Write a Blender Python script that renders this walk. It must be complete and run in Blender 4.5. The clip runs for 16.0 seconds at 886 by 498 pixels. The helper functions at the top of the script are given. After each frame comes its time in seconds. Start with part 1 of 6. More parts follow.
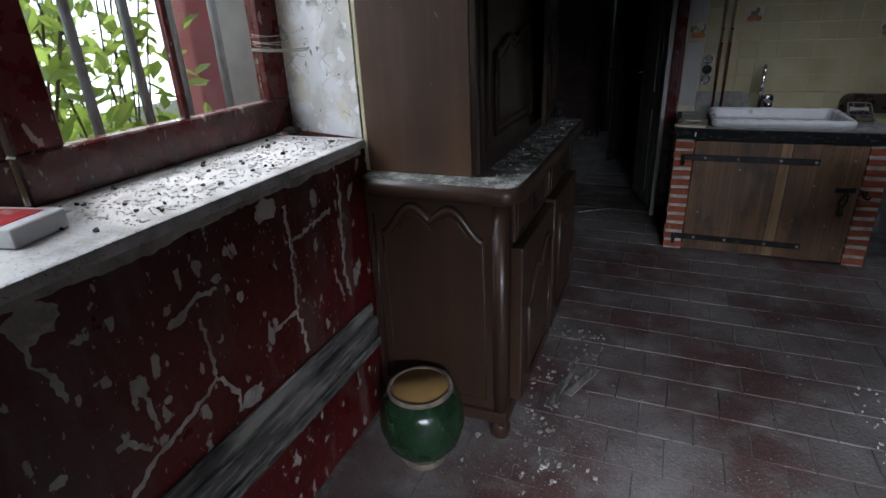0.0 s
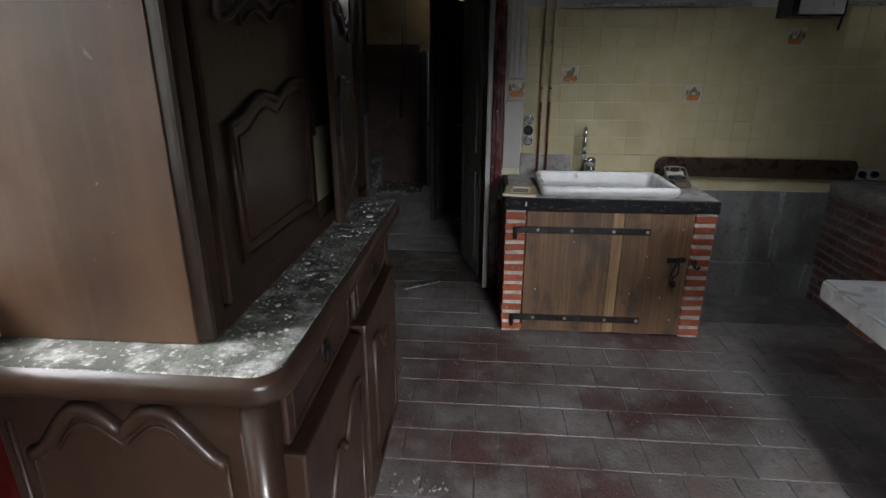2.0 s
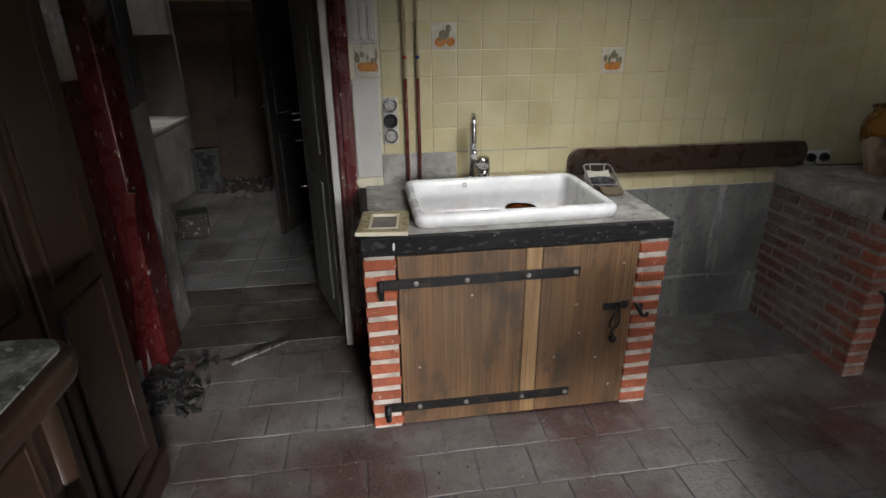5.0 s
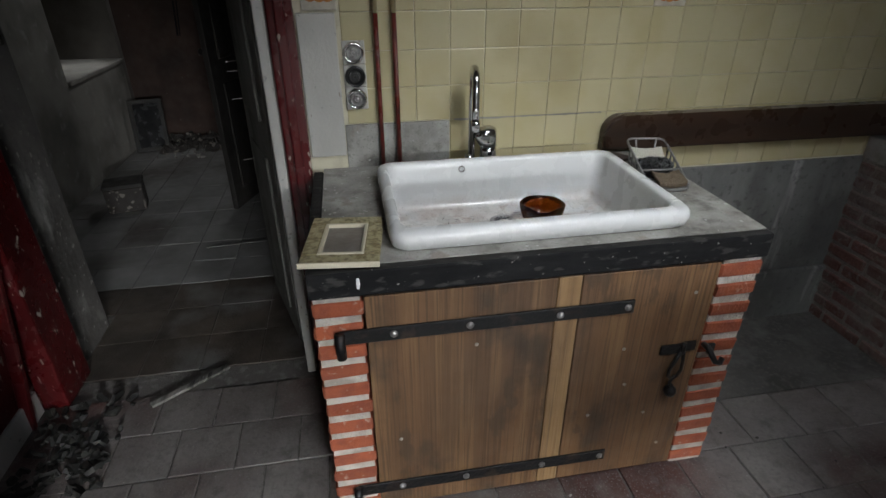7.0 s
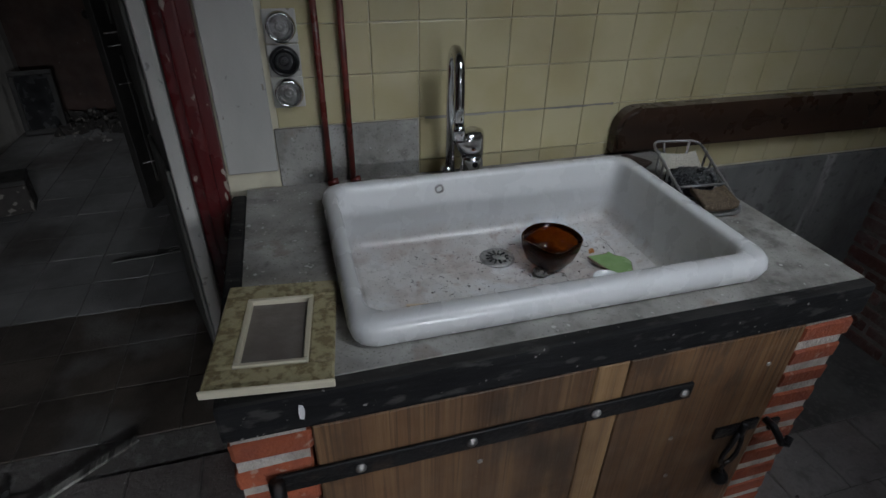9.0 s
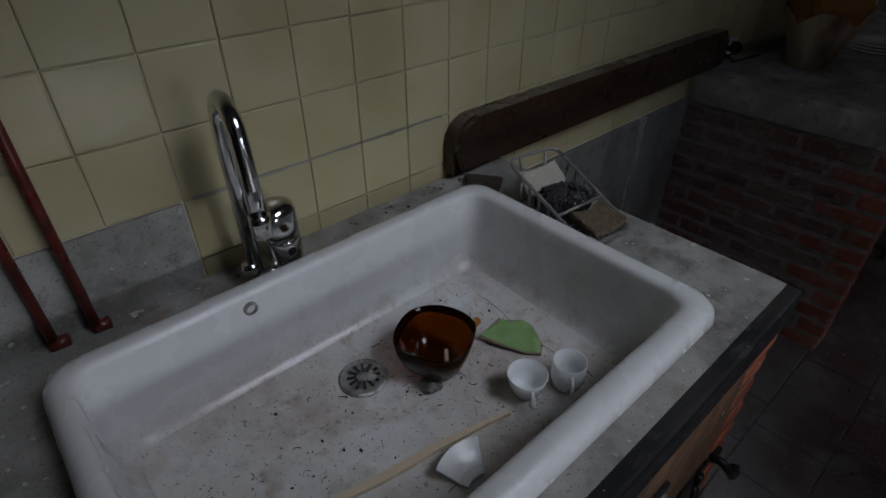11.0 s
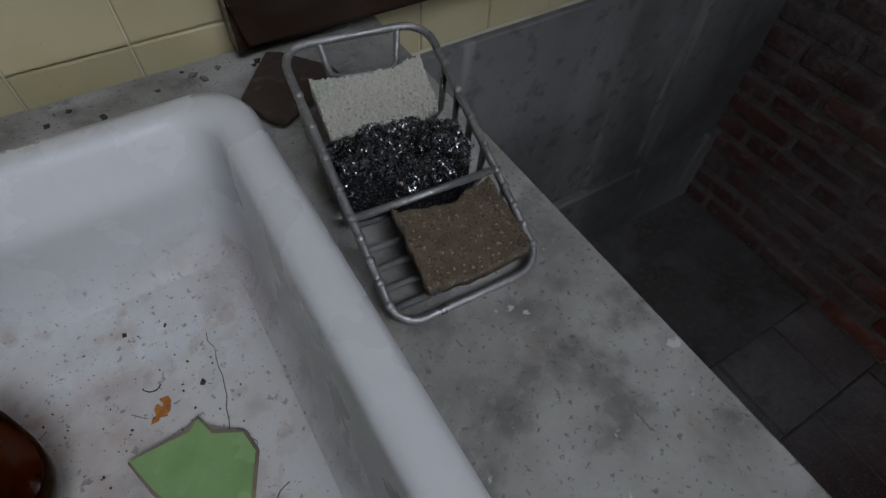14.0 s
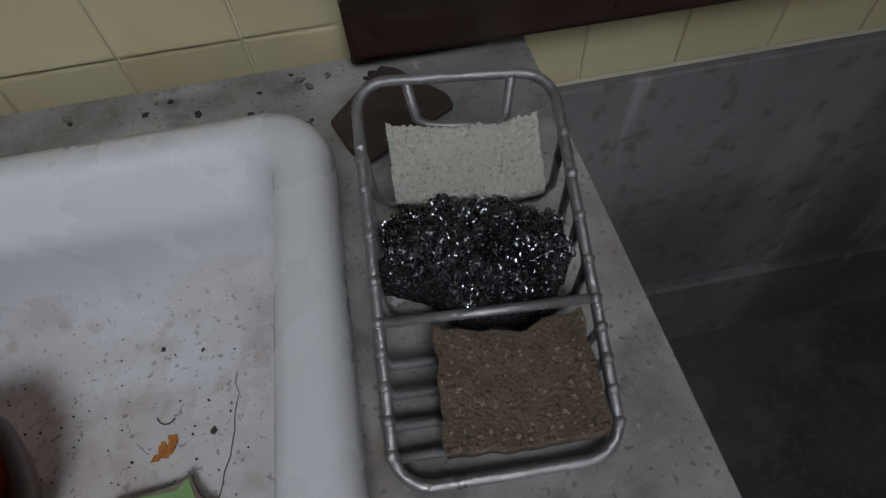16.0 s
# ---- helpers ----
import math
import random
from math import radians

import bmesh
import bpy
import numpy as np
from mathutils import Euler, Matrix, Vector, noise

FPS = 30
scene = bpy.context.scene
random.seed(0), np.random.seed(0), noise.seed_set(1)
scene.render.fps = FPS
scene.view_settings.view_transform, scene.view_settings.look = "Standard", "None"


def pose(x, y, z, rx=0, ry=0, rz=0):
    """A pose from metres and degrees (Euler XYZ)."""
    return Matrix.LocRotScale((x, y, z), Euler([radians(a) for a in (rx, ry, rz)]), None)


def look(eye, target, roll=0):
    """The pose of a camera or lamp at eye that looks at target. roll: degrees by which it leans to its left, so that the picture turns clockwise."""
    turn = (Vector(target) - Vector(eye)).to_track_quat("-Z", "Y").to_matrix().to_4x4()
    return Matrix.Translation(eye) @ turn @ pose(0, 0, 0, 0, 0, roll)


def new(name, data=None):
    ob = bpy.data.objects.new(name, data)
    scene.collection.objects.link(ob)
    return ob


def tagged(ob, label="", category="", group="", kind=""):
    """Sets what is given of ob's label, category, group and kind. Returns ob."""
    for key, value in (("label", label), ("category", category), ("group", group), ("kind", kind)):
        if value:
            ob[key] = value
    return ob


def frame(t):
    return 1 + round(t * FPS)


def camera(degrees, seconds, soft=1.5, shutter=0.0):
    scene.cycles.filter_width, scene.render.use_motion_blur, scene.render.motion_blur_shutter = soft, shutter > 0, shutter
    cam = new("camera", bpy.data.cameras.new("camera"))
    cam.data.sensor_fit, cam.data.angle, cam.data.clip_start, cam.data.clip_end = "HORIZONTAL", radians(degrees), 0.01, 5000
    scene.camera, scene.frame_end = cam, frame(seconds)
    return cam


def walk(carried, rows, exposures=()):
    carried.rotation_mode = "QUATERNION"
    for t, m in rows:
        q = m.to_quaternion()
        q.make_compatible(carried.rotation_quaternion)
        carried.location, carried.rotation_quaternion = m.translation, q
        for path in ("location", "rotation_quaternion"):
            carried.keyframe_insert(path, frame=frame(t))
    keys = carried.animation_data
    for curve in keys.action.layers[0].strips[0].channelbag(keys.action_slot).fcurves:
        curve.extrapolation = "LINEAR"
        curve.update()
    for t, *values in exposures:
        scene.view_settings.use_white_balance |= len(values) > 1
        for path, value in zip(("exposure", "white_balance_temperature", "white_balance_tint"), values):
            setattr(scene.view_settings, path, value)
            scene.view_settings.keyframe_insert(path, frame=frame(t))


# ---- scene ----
from math import cos, pi, sin

cam = camera(78.9, 16.0)
PATH = [
    (0, (0.04, -0.023, 1.64), (-0.685, 1.669, 0.858), -2.6),
    (0.5, (-0.053, 0.239, 1.648), (-0.386, 2.056, 0.882), -1.9),
    (1, (-0.075, 0.419, 1.632), (-0.297, 2.267, 0.902), -1.4),
    (1.5, (-0.038, 0.676, 1.632), (-0.21, 2.548, 0.947), 0.2),
    (2, (-0.042, 0.852, 1.642), (-0.186, 2.739, 0.995), 0.2),
    (2.5, (-0.07, 1.097, 1.633), (-0.017, 3.004, 1.034), -0.7),
    (3, (-0.113, 1.28, 1.647), (0.127, 3.174, 1.052), -0.7),
    (3.5, (-0.036, 1.492, 1.617), (0.207, 3.384, 1.015), -1.1),
    (4, (0.08, 1.725, 1.654), (0.295, 3.599, 0.988), -0.7),
    (4.5, (0.11, 1.891, 1.61), (0.321, 3.741, 0.879), -1.0),
    (5, (0.133, 2.137, 1.611), (0.395, 3.97, 0.855), -0.6),
    (5.2, (0.138, 2.227, 1.613), (0.411, 4.056, 0.85), -0.5),
    (7.5, (0.237, 3.069, 1.539), (0.575, 4.77, 0.543), -0.3),
    (8, (0.187, 3.237, 1.539), (0.636, 4.893, 0.51), 1.3),
    (8.2, (0.188, 3.287, 1.535), (0.647, 4.929, 0.49), 1.4),
    (10.3, (0.398, 3.817, 1.486), (1.07, 5.338, 0.374), -2.6),
    (10.4, (0.389, 3.853, 1.491), (1.146, 5.321, 0.362), -2.2),
    (10.5, (0.395, 3.848, 1.486), (1.202, 5.299, 0.371), -2.3),
    (11, (0.388, 3.906, 1.492), (1.478, 5.129, 0.345), -0.2),
    (11.5, (0.407, 3.911, 1.449), (1.733, 4.9, 0.324), 1.6),
    (12, (0.535, 3.904, 1.439), (1.852, 4.857, 0.274), 3.6),
    (12.5, (0.743, 3.934, 1.4), (1.831, 5.063, 0.158), 3.5),
    (13, (0.87, 3.982, 1.361), (1.851, 5.139, 0.058), 0.8),
    (13.5, (0.999, 4.086, 1.305), (1.842, 5.163, -0.154), 2.6),
    (14, (1.069, 4.166, 1.268), (1.736, 5.155, -0.338), 3.2),
    (14.5, (1.123, 4.174, 1.242), (1.553, 5.235, -0.398), -0.7),
    (15, (1.166, 4.203, 1.225), (1.39, 5.286, -0.441), -3.9),
    (15.5, (1.177, 4.256, 1.229), (1.317, 5.338, -0.447), -4.2),
    (16, (1.187, 4.274, 1.226), (1.304, 5.422, -0.408), -5.9),
]
EXPOSURES = [(0, -1.2, 5900, 14), (0.5, -1.05, 5950, 14), (1, -0.75, 6050, 13), (2, 0.1, 6450, 13), (3, 0.7, 6900, 13), (5, 1.0, 6850, 12), (7.5, 0.4, 6450, 9), (8.2, 0.15, 6300, 9), (10.3, -0.8, 6100, 14), (11, -0.8, 6100, 14), (12.5, -0.5, 6100, 14), (14, -0.2, 6100, 14), (16, -0.15, 6250, 15)]
walk(cam, [(t, look(eye, target, roll)) for t, eye, target, roll in PATH], EXPOSURES)

# ---- light ----
world = bpy.data.worlds.new("sky")
scene.world = world
world.use_nodes = True
wn, wl = world.node_tree.nodes, world.node_tree.links
sky = wn.new("ShaderNodeTexSky")
sky.sky_type, sky.sun_disc = "NISHITA", False
sky.sun_elevation, sky.sun_rotation = radians(48), radians(250)
wl.new(sky.outputs[0], wn["Background"].inputs[0])
wn["Background"].inputs[1].default_value = 0.15

sun = new("sun", bpy.data.lights.new("sun", "SUN"))
sun.data.energy, sun.data.angle, sun.data.color = 5.0, radians(12), (1.0, 0.96, 0.9)
sun.matrix_world = look((-8, 3, 9), (-1.5, 0, 0))


def area_lamp(name, eye, target, w, h, watts, tint=(0.93, 0.97, 1.0)):
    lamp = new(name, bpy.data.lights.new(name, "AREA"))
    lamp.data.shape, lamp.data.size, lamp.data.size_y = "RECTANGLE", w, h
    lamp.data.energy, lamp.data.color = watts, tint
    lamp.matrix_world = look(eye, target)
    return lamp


# daylight through the barred window and the high passage opening; the back, roof and ledge lamps are added, unseen
# fills
front = area_lamp("window_daylight", (-2.15, 0.85, 2.75), (-0.9, 0.95, 1.35), 1.9, 1.0, 62)
front.data.spread = radians(108)
# unseen fill from behind, aimed to brighten the near floor and buffet
back = area_lamp("back_fill", (1.35, -1.72, 1.75), (0.66, 0.75, 0.0), 1.0, 0.4, 66)
back.data.spread = radians(65)
# unseen fill from above, standing in for a torch carried at the eye
roof = area_lamp("torch_fill", (1.32, 2.95, 2.83), (0.98, 4.40, 0.90), 0.9, 0.8, 3.7)
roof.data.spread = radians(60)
# unseen fill inside the closed niche, aimed down to brighten its ledge
ledge = area_lamp("ledge_fill", (-2.1, 7.9, 1.55), (-2.08, 7.9, 0.78), 0.5, 0.8, 0.5)
ledge.data.spread = radians(70)
area_lamp("passage_high_daylight", (-0.45, 8.44, 2.6), (-1.05, 6.2, 0.3), 0.2, 0.18, 4.2)


# ---- materials ----
def mat(name, base, layers=(), rough=0.6, metal=0.0, bump=0.15, bump_scale=90.0, rand=0.0, coat=0.0, dust=None, cracks=None, spec=0.5, stretch=(1, 1, 1), rough_var=0.15, settle=None):
    """layers: (colour, scale, lo, hi, stretch, strength). cracks: (colour, scale, width, mask scale). dust: colour and amount on faces that look up. settle: heights between which the layers fade out upwards."""
    m = bpy.data.materials.new(name)
    m.use_nodes = True
    nt, n, l = m.node_tree, m.node_tree.nodes, m.node_tree.links
    b = n["Principled BSDF"]
    geo = n.new("ShaderNodeNewGeometry")
    info = n.new("ShaderNodeObjectInfo")

    def where(s):
        mp = n.new("ShaderNodeMapping")
        mp.inputs["Scale"].default_value = s
        l.new(geo.outputs["Position"], mp.inputs["Vector"])
        return mp.outputs[0]

    def noise(scale, s=(1, 1, 1), detail=5.0):
        t = n.new("ShaderNodeTexNoise")
        t.inputs["Scale"].default_value, t.inputs["Detail"].default_value = scale, detail
        l.new(where(s), t.inputs["Vector"])
        return t.outputs[0]

    def ramp(src, lo, hi, amount=1.0):
        r = n.new("ShaderNodeMapRange")
        r.inputs[1].default_value, r.inputs[2].default_value, r.inputs[4].default_value = lo, hi, amount
        l.new(src, r.inputs[0])
        return r.outputs[0]

    def mix(fac, a, c):
        x = n.new("ShaderNodeMix")
        x.data_type = "RGBA"
        l.new(fac, x.inputs[0])
        if isinstance(a, tuple):
            x.inputs[6].default_value = (*a, 1)
        else:
            l.new(a, x.inputs[6])
        x.inputs[7].default_value = (*c, 1)
        return x.outputs[2]

    def times(a, c):
        x = n.new("ShaderNodeMath")
        x.operation = "MULTIPLY"
        l.new(a, x.inputs[0])
        l.new(c, x.inputs[1])
        return x.outputs[0]

    col = base
    if rand:
        col = mix(ramp(info.outputs["Random"], 0, 1, 1.0), tuple(c * (1 - rand) for c in base), tuple(min(1, c * (1 + rand)) for c in base))
    for c, sc, lo, hi, st, amount in layers:
        fac = ramp(noise(sc, st), lo, hi, amount)
        if settle:
            pos = n.new("ShaderNodeSeparateXYZ")
            l.new(geo.outputs["Position"], pos.inputs[0])
            fac = times(fac, ramp(pos.outputs[2], settle[0], settle[1]))
        col = mix(fac, col, c)
    if cracks:
        c, sc, width, msc = cracks
        v = n.new("ShaderNodeTexVoronoi")
        v.feature = "DISTANCE_TO_EDGE"
        v.inputs["Scale"].default_value = sc
        warp = n.new("ShaderNodeTexNoise")
        warp.inputs["Scale"].default_value = 9.0
        l.new(geo.outputs["Position"], warp.inputs["Vector"])
        add = n.new("ShaderNodeMix")
        add.data_type = "VECTOR"
        add.inputs[0].default_value = 0.12
        l.new(geo.outputs["Position"], add.inputs[4])
        l.new(warp.outputs[1], add.inputs[5])
        l.new(add.outputs[1], v.inputs["Vector"])
        line = ramp(v.outputs[0], width, width * 0.4)
        col = mix(times(line, ramp(noise(msc), 0.47, 0.53)), col, c)
    if dust:
        c, amount = dust
        sep = n.new("ShaderNodeSeparateXYZ")
        l.new(geo.outputs["Normal"], sep.inputs[0])
        up = ramp(sep.outputs[2], 0.55, 0.9, amount)
        col = mix(times(up, ramp(noise(7), 0.3, 0.6)), col, c)
    if isinstance(col, tuple):
        b.inputs["Base Color"].default_value = (*col, 1)
    else:
        l.new(col, b.inputs["Base Color"])
    l.new(ramp_out(n, l, noise(14), max(0.02, rough - rough_var), min(1, rough + rough_var)), b.inputs["Roughness"])
    b.inputs["Metallic"].default_value = metal
    b.inputs["Coat Weight"].default_value = coat
    b.inputs["Specular IOR Level"].default_value = spec
    if bump:
        bp = n.new("ShaderNodeBump")
        bp.inputs["Strength"].default_value, bp.inputs["Distance"].default_value = bump, 0.01
        l.new(noise(bump_scale, stretch, 6.0), bp.inputs["Height"])
        l.new(bp.outputs[0], b.inputs["Normal"])
    return m


def ramp_out(n, l, src, a, c):
    r = n.new("ShaderNodeMapRange")
    r.inputs[1].default_value, r.inputs[2].default_value = 0.3, 0.7
    r.inputs[3].default_value, r.inputs[4].default_value = a, c
    l.new(src, r.inputs[0])
    return r.outputs[0]


def glass(name, colour, rough=0.02, haze=0.0):
    m = bpy.data.materials.new(name)
    m.use_nodes = True
    b = m.node_tree.nodes["Principled BSDF"]
    b.inputs["Base Color"].default_value = (*colour, 1)
    b.inputs["Roughness"].default_value = rough
    b.inputs["Transmission Weight"].default_value = 1.0 - haze
    b.inputs["IOR"].default_value = 1.35
    return m


I3 = (1, 1, 1)
M_RED = mat("dark red wall paint", (0.10, 0.009, 0.008), [((0.035, 0.006, 0.006), 2.2, 0.42, 0.68, I3, 0.85), ((0.14, 0.11, 0.10), 3.1, 0.56, 0.7, (1, 1, 0.35), 0.6), ((0.10, 0.035, 0.03), 40, 0.56, 0.7, (1, 1, 0.3), 0.4), ((0.44, 0.40, 0.36), 13, 0.655, 0.675, (1, 1, 0.6), 0.85), ((0.42, 0.38, 0.34), 24, 0.65, 0.67, (1, 1, 0.6), 0.85), ((0.36, 0.32, 0.29), 60, 0.66, 0.69, (1, 1, 0.5), 0.7), ((0.16, 0.11, 0.10), 9, 0.56, 0.72, (1, 1, 0.25), 0.5)], rough=0.42, bump=0.3, bump_scale=40)
M_REDWOOD = mat("dark red gloss wood paint", (0.085, 0.008, 0.009), [((0.02, 0.006, 0.006), 5, 0.45, 0.75, (1, 1, 0.4), 0.9), ((0.46, 0.40, 0.34), 26, 0.66, 0.68, (1, 1, 0.5), 0.8), ((0.40, 0.34, 0.29), 75, 0.67, 0.69, (1, 1, 0.4), 0.8)], rough=0.3, bump=0.2, bump_scale=30, dust=((0.25, 0.23, 0.22), 0.6))
M_WHITE = mat("peeling white lime paint", (0.66, 0.66, 0.66), [((0.47, 0.455, 0.42), 3.6, 0.46, 0.52, I3, 0.85), ((0.58, 0.53, 0.40), 6, 0.55, 0.6, I3, 0.7), ((0.30, 0.29, 0.28), 9, 0.57, 0.66, I3, 0.8), ((0.72, 0.72, 0.72), 15, 0.58, 0.61, I3, 0.9), ((0.10, 0.10, 0.10), 31, 0.66, 0.69, I3, 0.8)], rough=0.88, bump=0.9, bump_scale=14, cracks=((0.30, 0.29, 0.26), 9, 0.012, 5))
M_SILL = mat("white stone sill with grime", (0.60, 0.59, 0.57), [((0.30, 0.285, 0.26), 9, 0.46, 0.64, I3, 0.75), ((0.58, 0.57, 0.55), 30, 0.56, 0.66, I3, 0.7), ((0.10, 0.095, 0.09), 110, 0.60, 0.68, I3, 0.7)], rough=0.75, bump=0.4, bump_scale=120)
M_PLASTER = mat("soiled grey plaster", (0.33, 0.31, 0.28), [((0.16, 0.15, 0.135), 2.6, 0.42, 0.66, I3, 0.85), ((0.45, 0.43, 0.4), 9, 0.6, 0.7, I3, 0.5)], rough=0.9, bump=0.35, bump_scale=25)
# darker copy of the plaster: cuts bounced light, keeps niche and passage dim
M_DIMPLASTER = mat("low bounce dark plaster", (0.15, 0.135, 0.12), [((0.07, 0.062, 0.055), 2.4, 0.42, 0.66, I3, 0.8)], rough=0.9, bump=0.3, bump_scale=25)
# dark scuffed plaster with pale patches for the passage stub
M_STUB = mat("scraped dark plaster", (0.13, 0.12, 0.11), [((0.05, 0.045, 0.04), 3.5, 0.42, 0.62, I3, 0.85), ((0.30, 0.29, 0.27), 7, 0.55, 0.66, (1, 1, 0.5), 0.8), ((0.4, 0.38, 0.35), 30, 0.62, 0.68, I3, 0.7)], rough=0.9, bump=0.5, bump_scale=30)
# ceiling tone is lowered as well, for less bounced light
M_CEIL = mat("yellowed ceiling plaster", (0.20, 0.185, 0.16), [((0.11, 0.10, 0.088), 2, 0.45, 0.7, I3, 0.7)], rough=0.95, bump=0.2, bump_scale=30)
M_FLOORGROUT = mat("pale floor mortar", (0.115, 0.105, 0.098), [((0.09, 0.08, 0.074), 4, 0.4, 0.65, I3, 0.9), ((0.24, 0.23, 0.22), 30, 0.5, 0.66, I3, 0.5)], rough=0.95, bump=0.5)
M_TERRA = mat("dusty dark red floor tile", (0.080, 0.036, 0.031), [((0.05, 0.027, 0.025), 5, 0.42, 0.66, I3, 0.7), ((0.16, 0.146, 0.137), 1.5, 0.42, 0.58, I3, 0.85), ((0.27, 0.255, 0.245), 0.9, 0.50, 0.62, I3, 0.7), ((0.24, 0.225, 0.215), 6, 0.52, 0.72, I3, 0.6), ((0.055, 0.045, 0.04), 17, 0.54, 0.7, I3, 0.5), ((0.11, 0.10, 0.094), 60, 0.48, 0.7, I3, 0.5), ((0.24, 0.225, 0.215), 150, 0.58, 0.66, I3, 0.5), ((0.40, 0.385, 0.37), 95, 0.70, 0.72, I3, 0.7)], rough=0.55, bump=0.5, bump_scale=60, rand=0.25)
M_HALLFLOOR = mat("pale grey dusty tiles", (0.20, 0.196, 0.192), [((0.14, 0.134, 0.13), 3, 0.42, 0.62, I3, 0.8), ((0.055, 0.043, 0.035), 1.3, 0.52, 0.66, I3, 0.7)], rough=0.7, bump=0.3, rand=0.12)
M_TILE = mat("glazed pale yellow tile", (0.52, 0.465, 0.29), [((0.47, 0.40, 0.215), 7, 0.42, 0.66, I3, 0.55), ((0.30, 0.25, 0.15), 140, 0.73, 0.75, I3, 0.8), ((0.36, 0.30, 0.17), 2.2, 0.6, 0.75, I3, 0.5)], rough=0.17, rough_var=0.07, bump=0.06, bump_scale=22, rand=0.05)
M_GROUT = mat("pale tile grout", (0.60, 0.56, 0.43), [((0.38, 0.34, 0.25), 12, 0.5, 0.68, I3, 0.6)], rough=0.9)
M_TILEW = mat("cream picture tile", (0.56, 0.52, 0.44), [((0.44, 0.40, 0.33), 30, 0.45, 0.6, I3, 0.7)], rough=0.2, bump=0.05)
M_FRUIT_O = mat("faded orange glaze", (0.50, 0.20, 0.045), [((0.35, 0.11, 0.03), 40, 0.45, 0.6, I3, 0.8)], rough=0.25)
M_FRUIT_G = mat("grey green glaze", (0.14, 0.135, 0.085), [((0.25, 0.2, 0.12), 60, 0.45, 0.6, I3, 0.8)], rough=0.25)
M_CEMENT = mat("grey stained cement", (0.24, 0.23, 0.212), [((0.45, 0.44, 0.415), 7, 0.42, 0.64, I3, 0.85), ((0.12, 0.112, 0.10), 9, 0.48, 0.72, I3, 0.8), ((0.36, 0.345, 0.32), 30, 0.46, 0.62, I3, 0.3), ((0.08, 0.075, 0.067), 21, 0.56, 0.70, I3, 0.6), ((0.20, 0.145, 0.11), 12, 0.61, 0.68, I3, 0.5), ((0.33, 0.32, 0.30), 110, 0.54, 0.66, I3, 0.4), ((0.07, 0.066, 0.06), 220, 0.60, 0.68, I3, 0.6), ((0.58, 0.57, 0.55), 42, 0.68, 0.71, I3, 0.8)], rough=0.85, bump=0.16, bump_scale=260)
M_BRICK3 = mat("red brick end with mortar haze", (0.235, 0.072, 0.044), [((0.27, 0.2, 0.175), 16, 0.5, 0.66, I3, 0.7), ((0.13, 0.042, 0.032), 30, 0.5, 0.68, I3, 0.6)], rough=0.9, bump=0.6, bump_scale=90, rand=0.25)
M_BARE = mat("bare grey plaster", (0.46, 0.42, 0.37), [((0.26, 0.235, 0.205), 14, 0.42, 0.62, I3, 0.8), ((0.55, 0.52, 0.47), 30, 0.58, 0.68, I3, 0.6)], rough=0.9, bump=0.4, bump_scale=60)
M_DADO = mat("dark grey cement render", (0.155, 0.155, 0.148), [((0.08, 0.08, 0.077), 3.5, 0.40, 0.62, (1, 1, 0.5), 0.9), ((0.23, 0.228, 0.215), 6, 0.5, 0.68, (1, 1, 0.3), 0.7), ((0.40, 0.395, 0.375), 11, 0.60, 0.70, (1, 1, 0.12), 0.75), ((0.07, 0.068, 0.065), 40, 0.56, 0.68, I3, 0.6)], rough=0.8, bump=0.4, bump_scale=50)
M_FLOORPATCH = mat("dusty trodden cement", (0.095, 0.09, 0.084), [((0.05, 0.046, 0.043), 4, 0.42, 0.64, I3, 0.85), ((0.15, 0.144, 0.136), 9, 0.52, 0.70, I3, 0.7), ((0.13, 0.12, 0.11), 60, 0.5, 0.66, I3, 0.6)], rough=0.9, bump=0.4, bump_scale=50)
M_BRICK = mat("orange red brick", (0.28, 0.070, 0.030), [((0.20, 0.05, 0.028), 22, 0.42, 0.62, I3, 0.7), ((0.4, 0.3, 0.24), 45, 0.63, 0.72, I3, 0.6)], rough=0.85, bump=0.5, bump_scale=110, rand=0.2)
M_BRICK2 = mat("dull red brick with mortar haze", (0.155, 0.068, 0.056), [((0.215, 0.175, 0.163), 7, 0.36, 0.60, I3, 0.9), ((0.10, 0.047, 0.042), 26, 0.5, 0.68, I3, 0.6), ((0.25, 0.22, 0.205), 40, 0.56, 0.66, I3, 0.6)], rough=0.95, bump=0.8, bump_scale=70, rand=0.3)
M_MORTAR = mat("pale rough mortar", (0.47, 0.43, 0.39), [((0.27, 0.24, 0.215), 18, 0.42, 0.62, I3, 0.8)], rough=0.95, bump=0.7, bump_scale=130)
M_MORTAR2 = mat("grey smeared mortar", (0.265, 0.235, 0.22), [((0.17, 0.15, 0.14), 14, 0.42, 0.62, I3, 0.8), ((0.33, 0.30, 0.28), 40, 0.54, 0.66, I3, 0.6)], rough=0.95, bump=0.8, bump_scale=100)
M_BLACKWOOD = mat("black painted timber", (0.008, 0.008, 0.009), [((0.016, 0.016, 0.017), 16, 0.50, 0.68, (0.25, 1, 1), 0.7), ((0.07, 0.068, 0.064), 38, 0.57, 0.66, (0.4, 1, 1), 0.6), ((0.3, 0.29, 0.27), 90, 0.69, 0.72, I3, 0.8)], rough=0.75, rough_var=0.1, bump=0.4, bump_scale=60, stretch=(0.15, 1, 1), spec=0.18, dust=((0.055, 0.052, 0.048), 0.5))
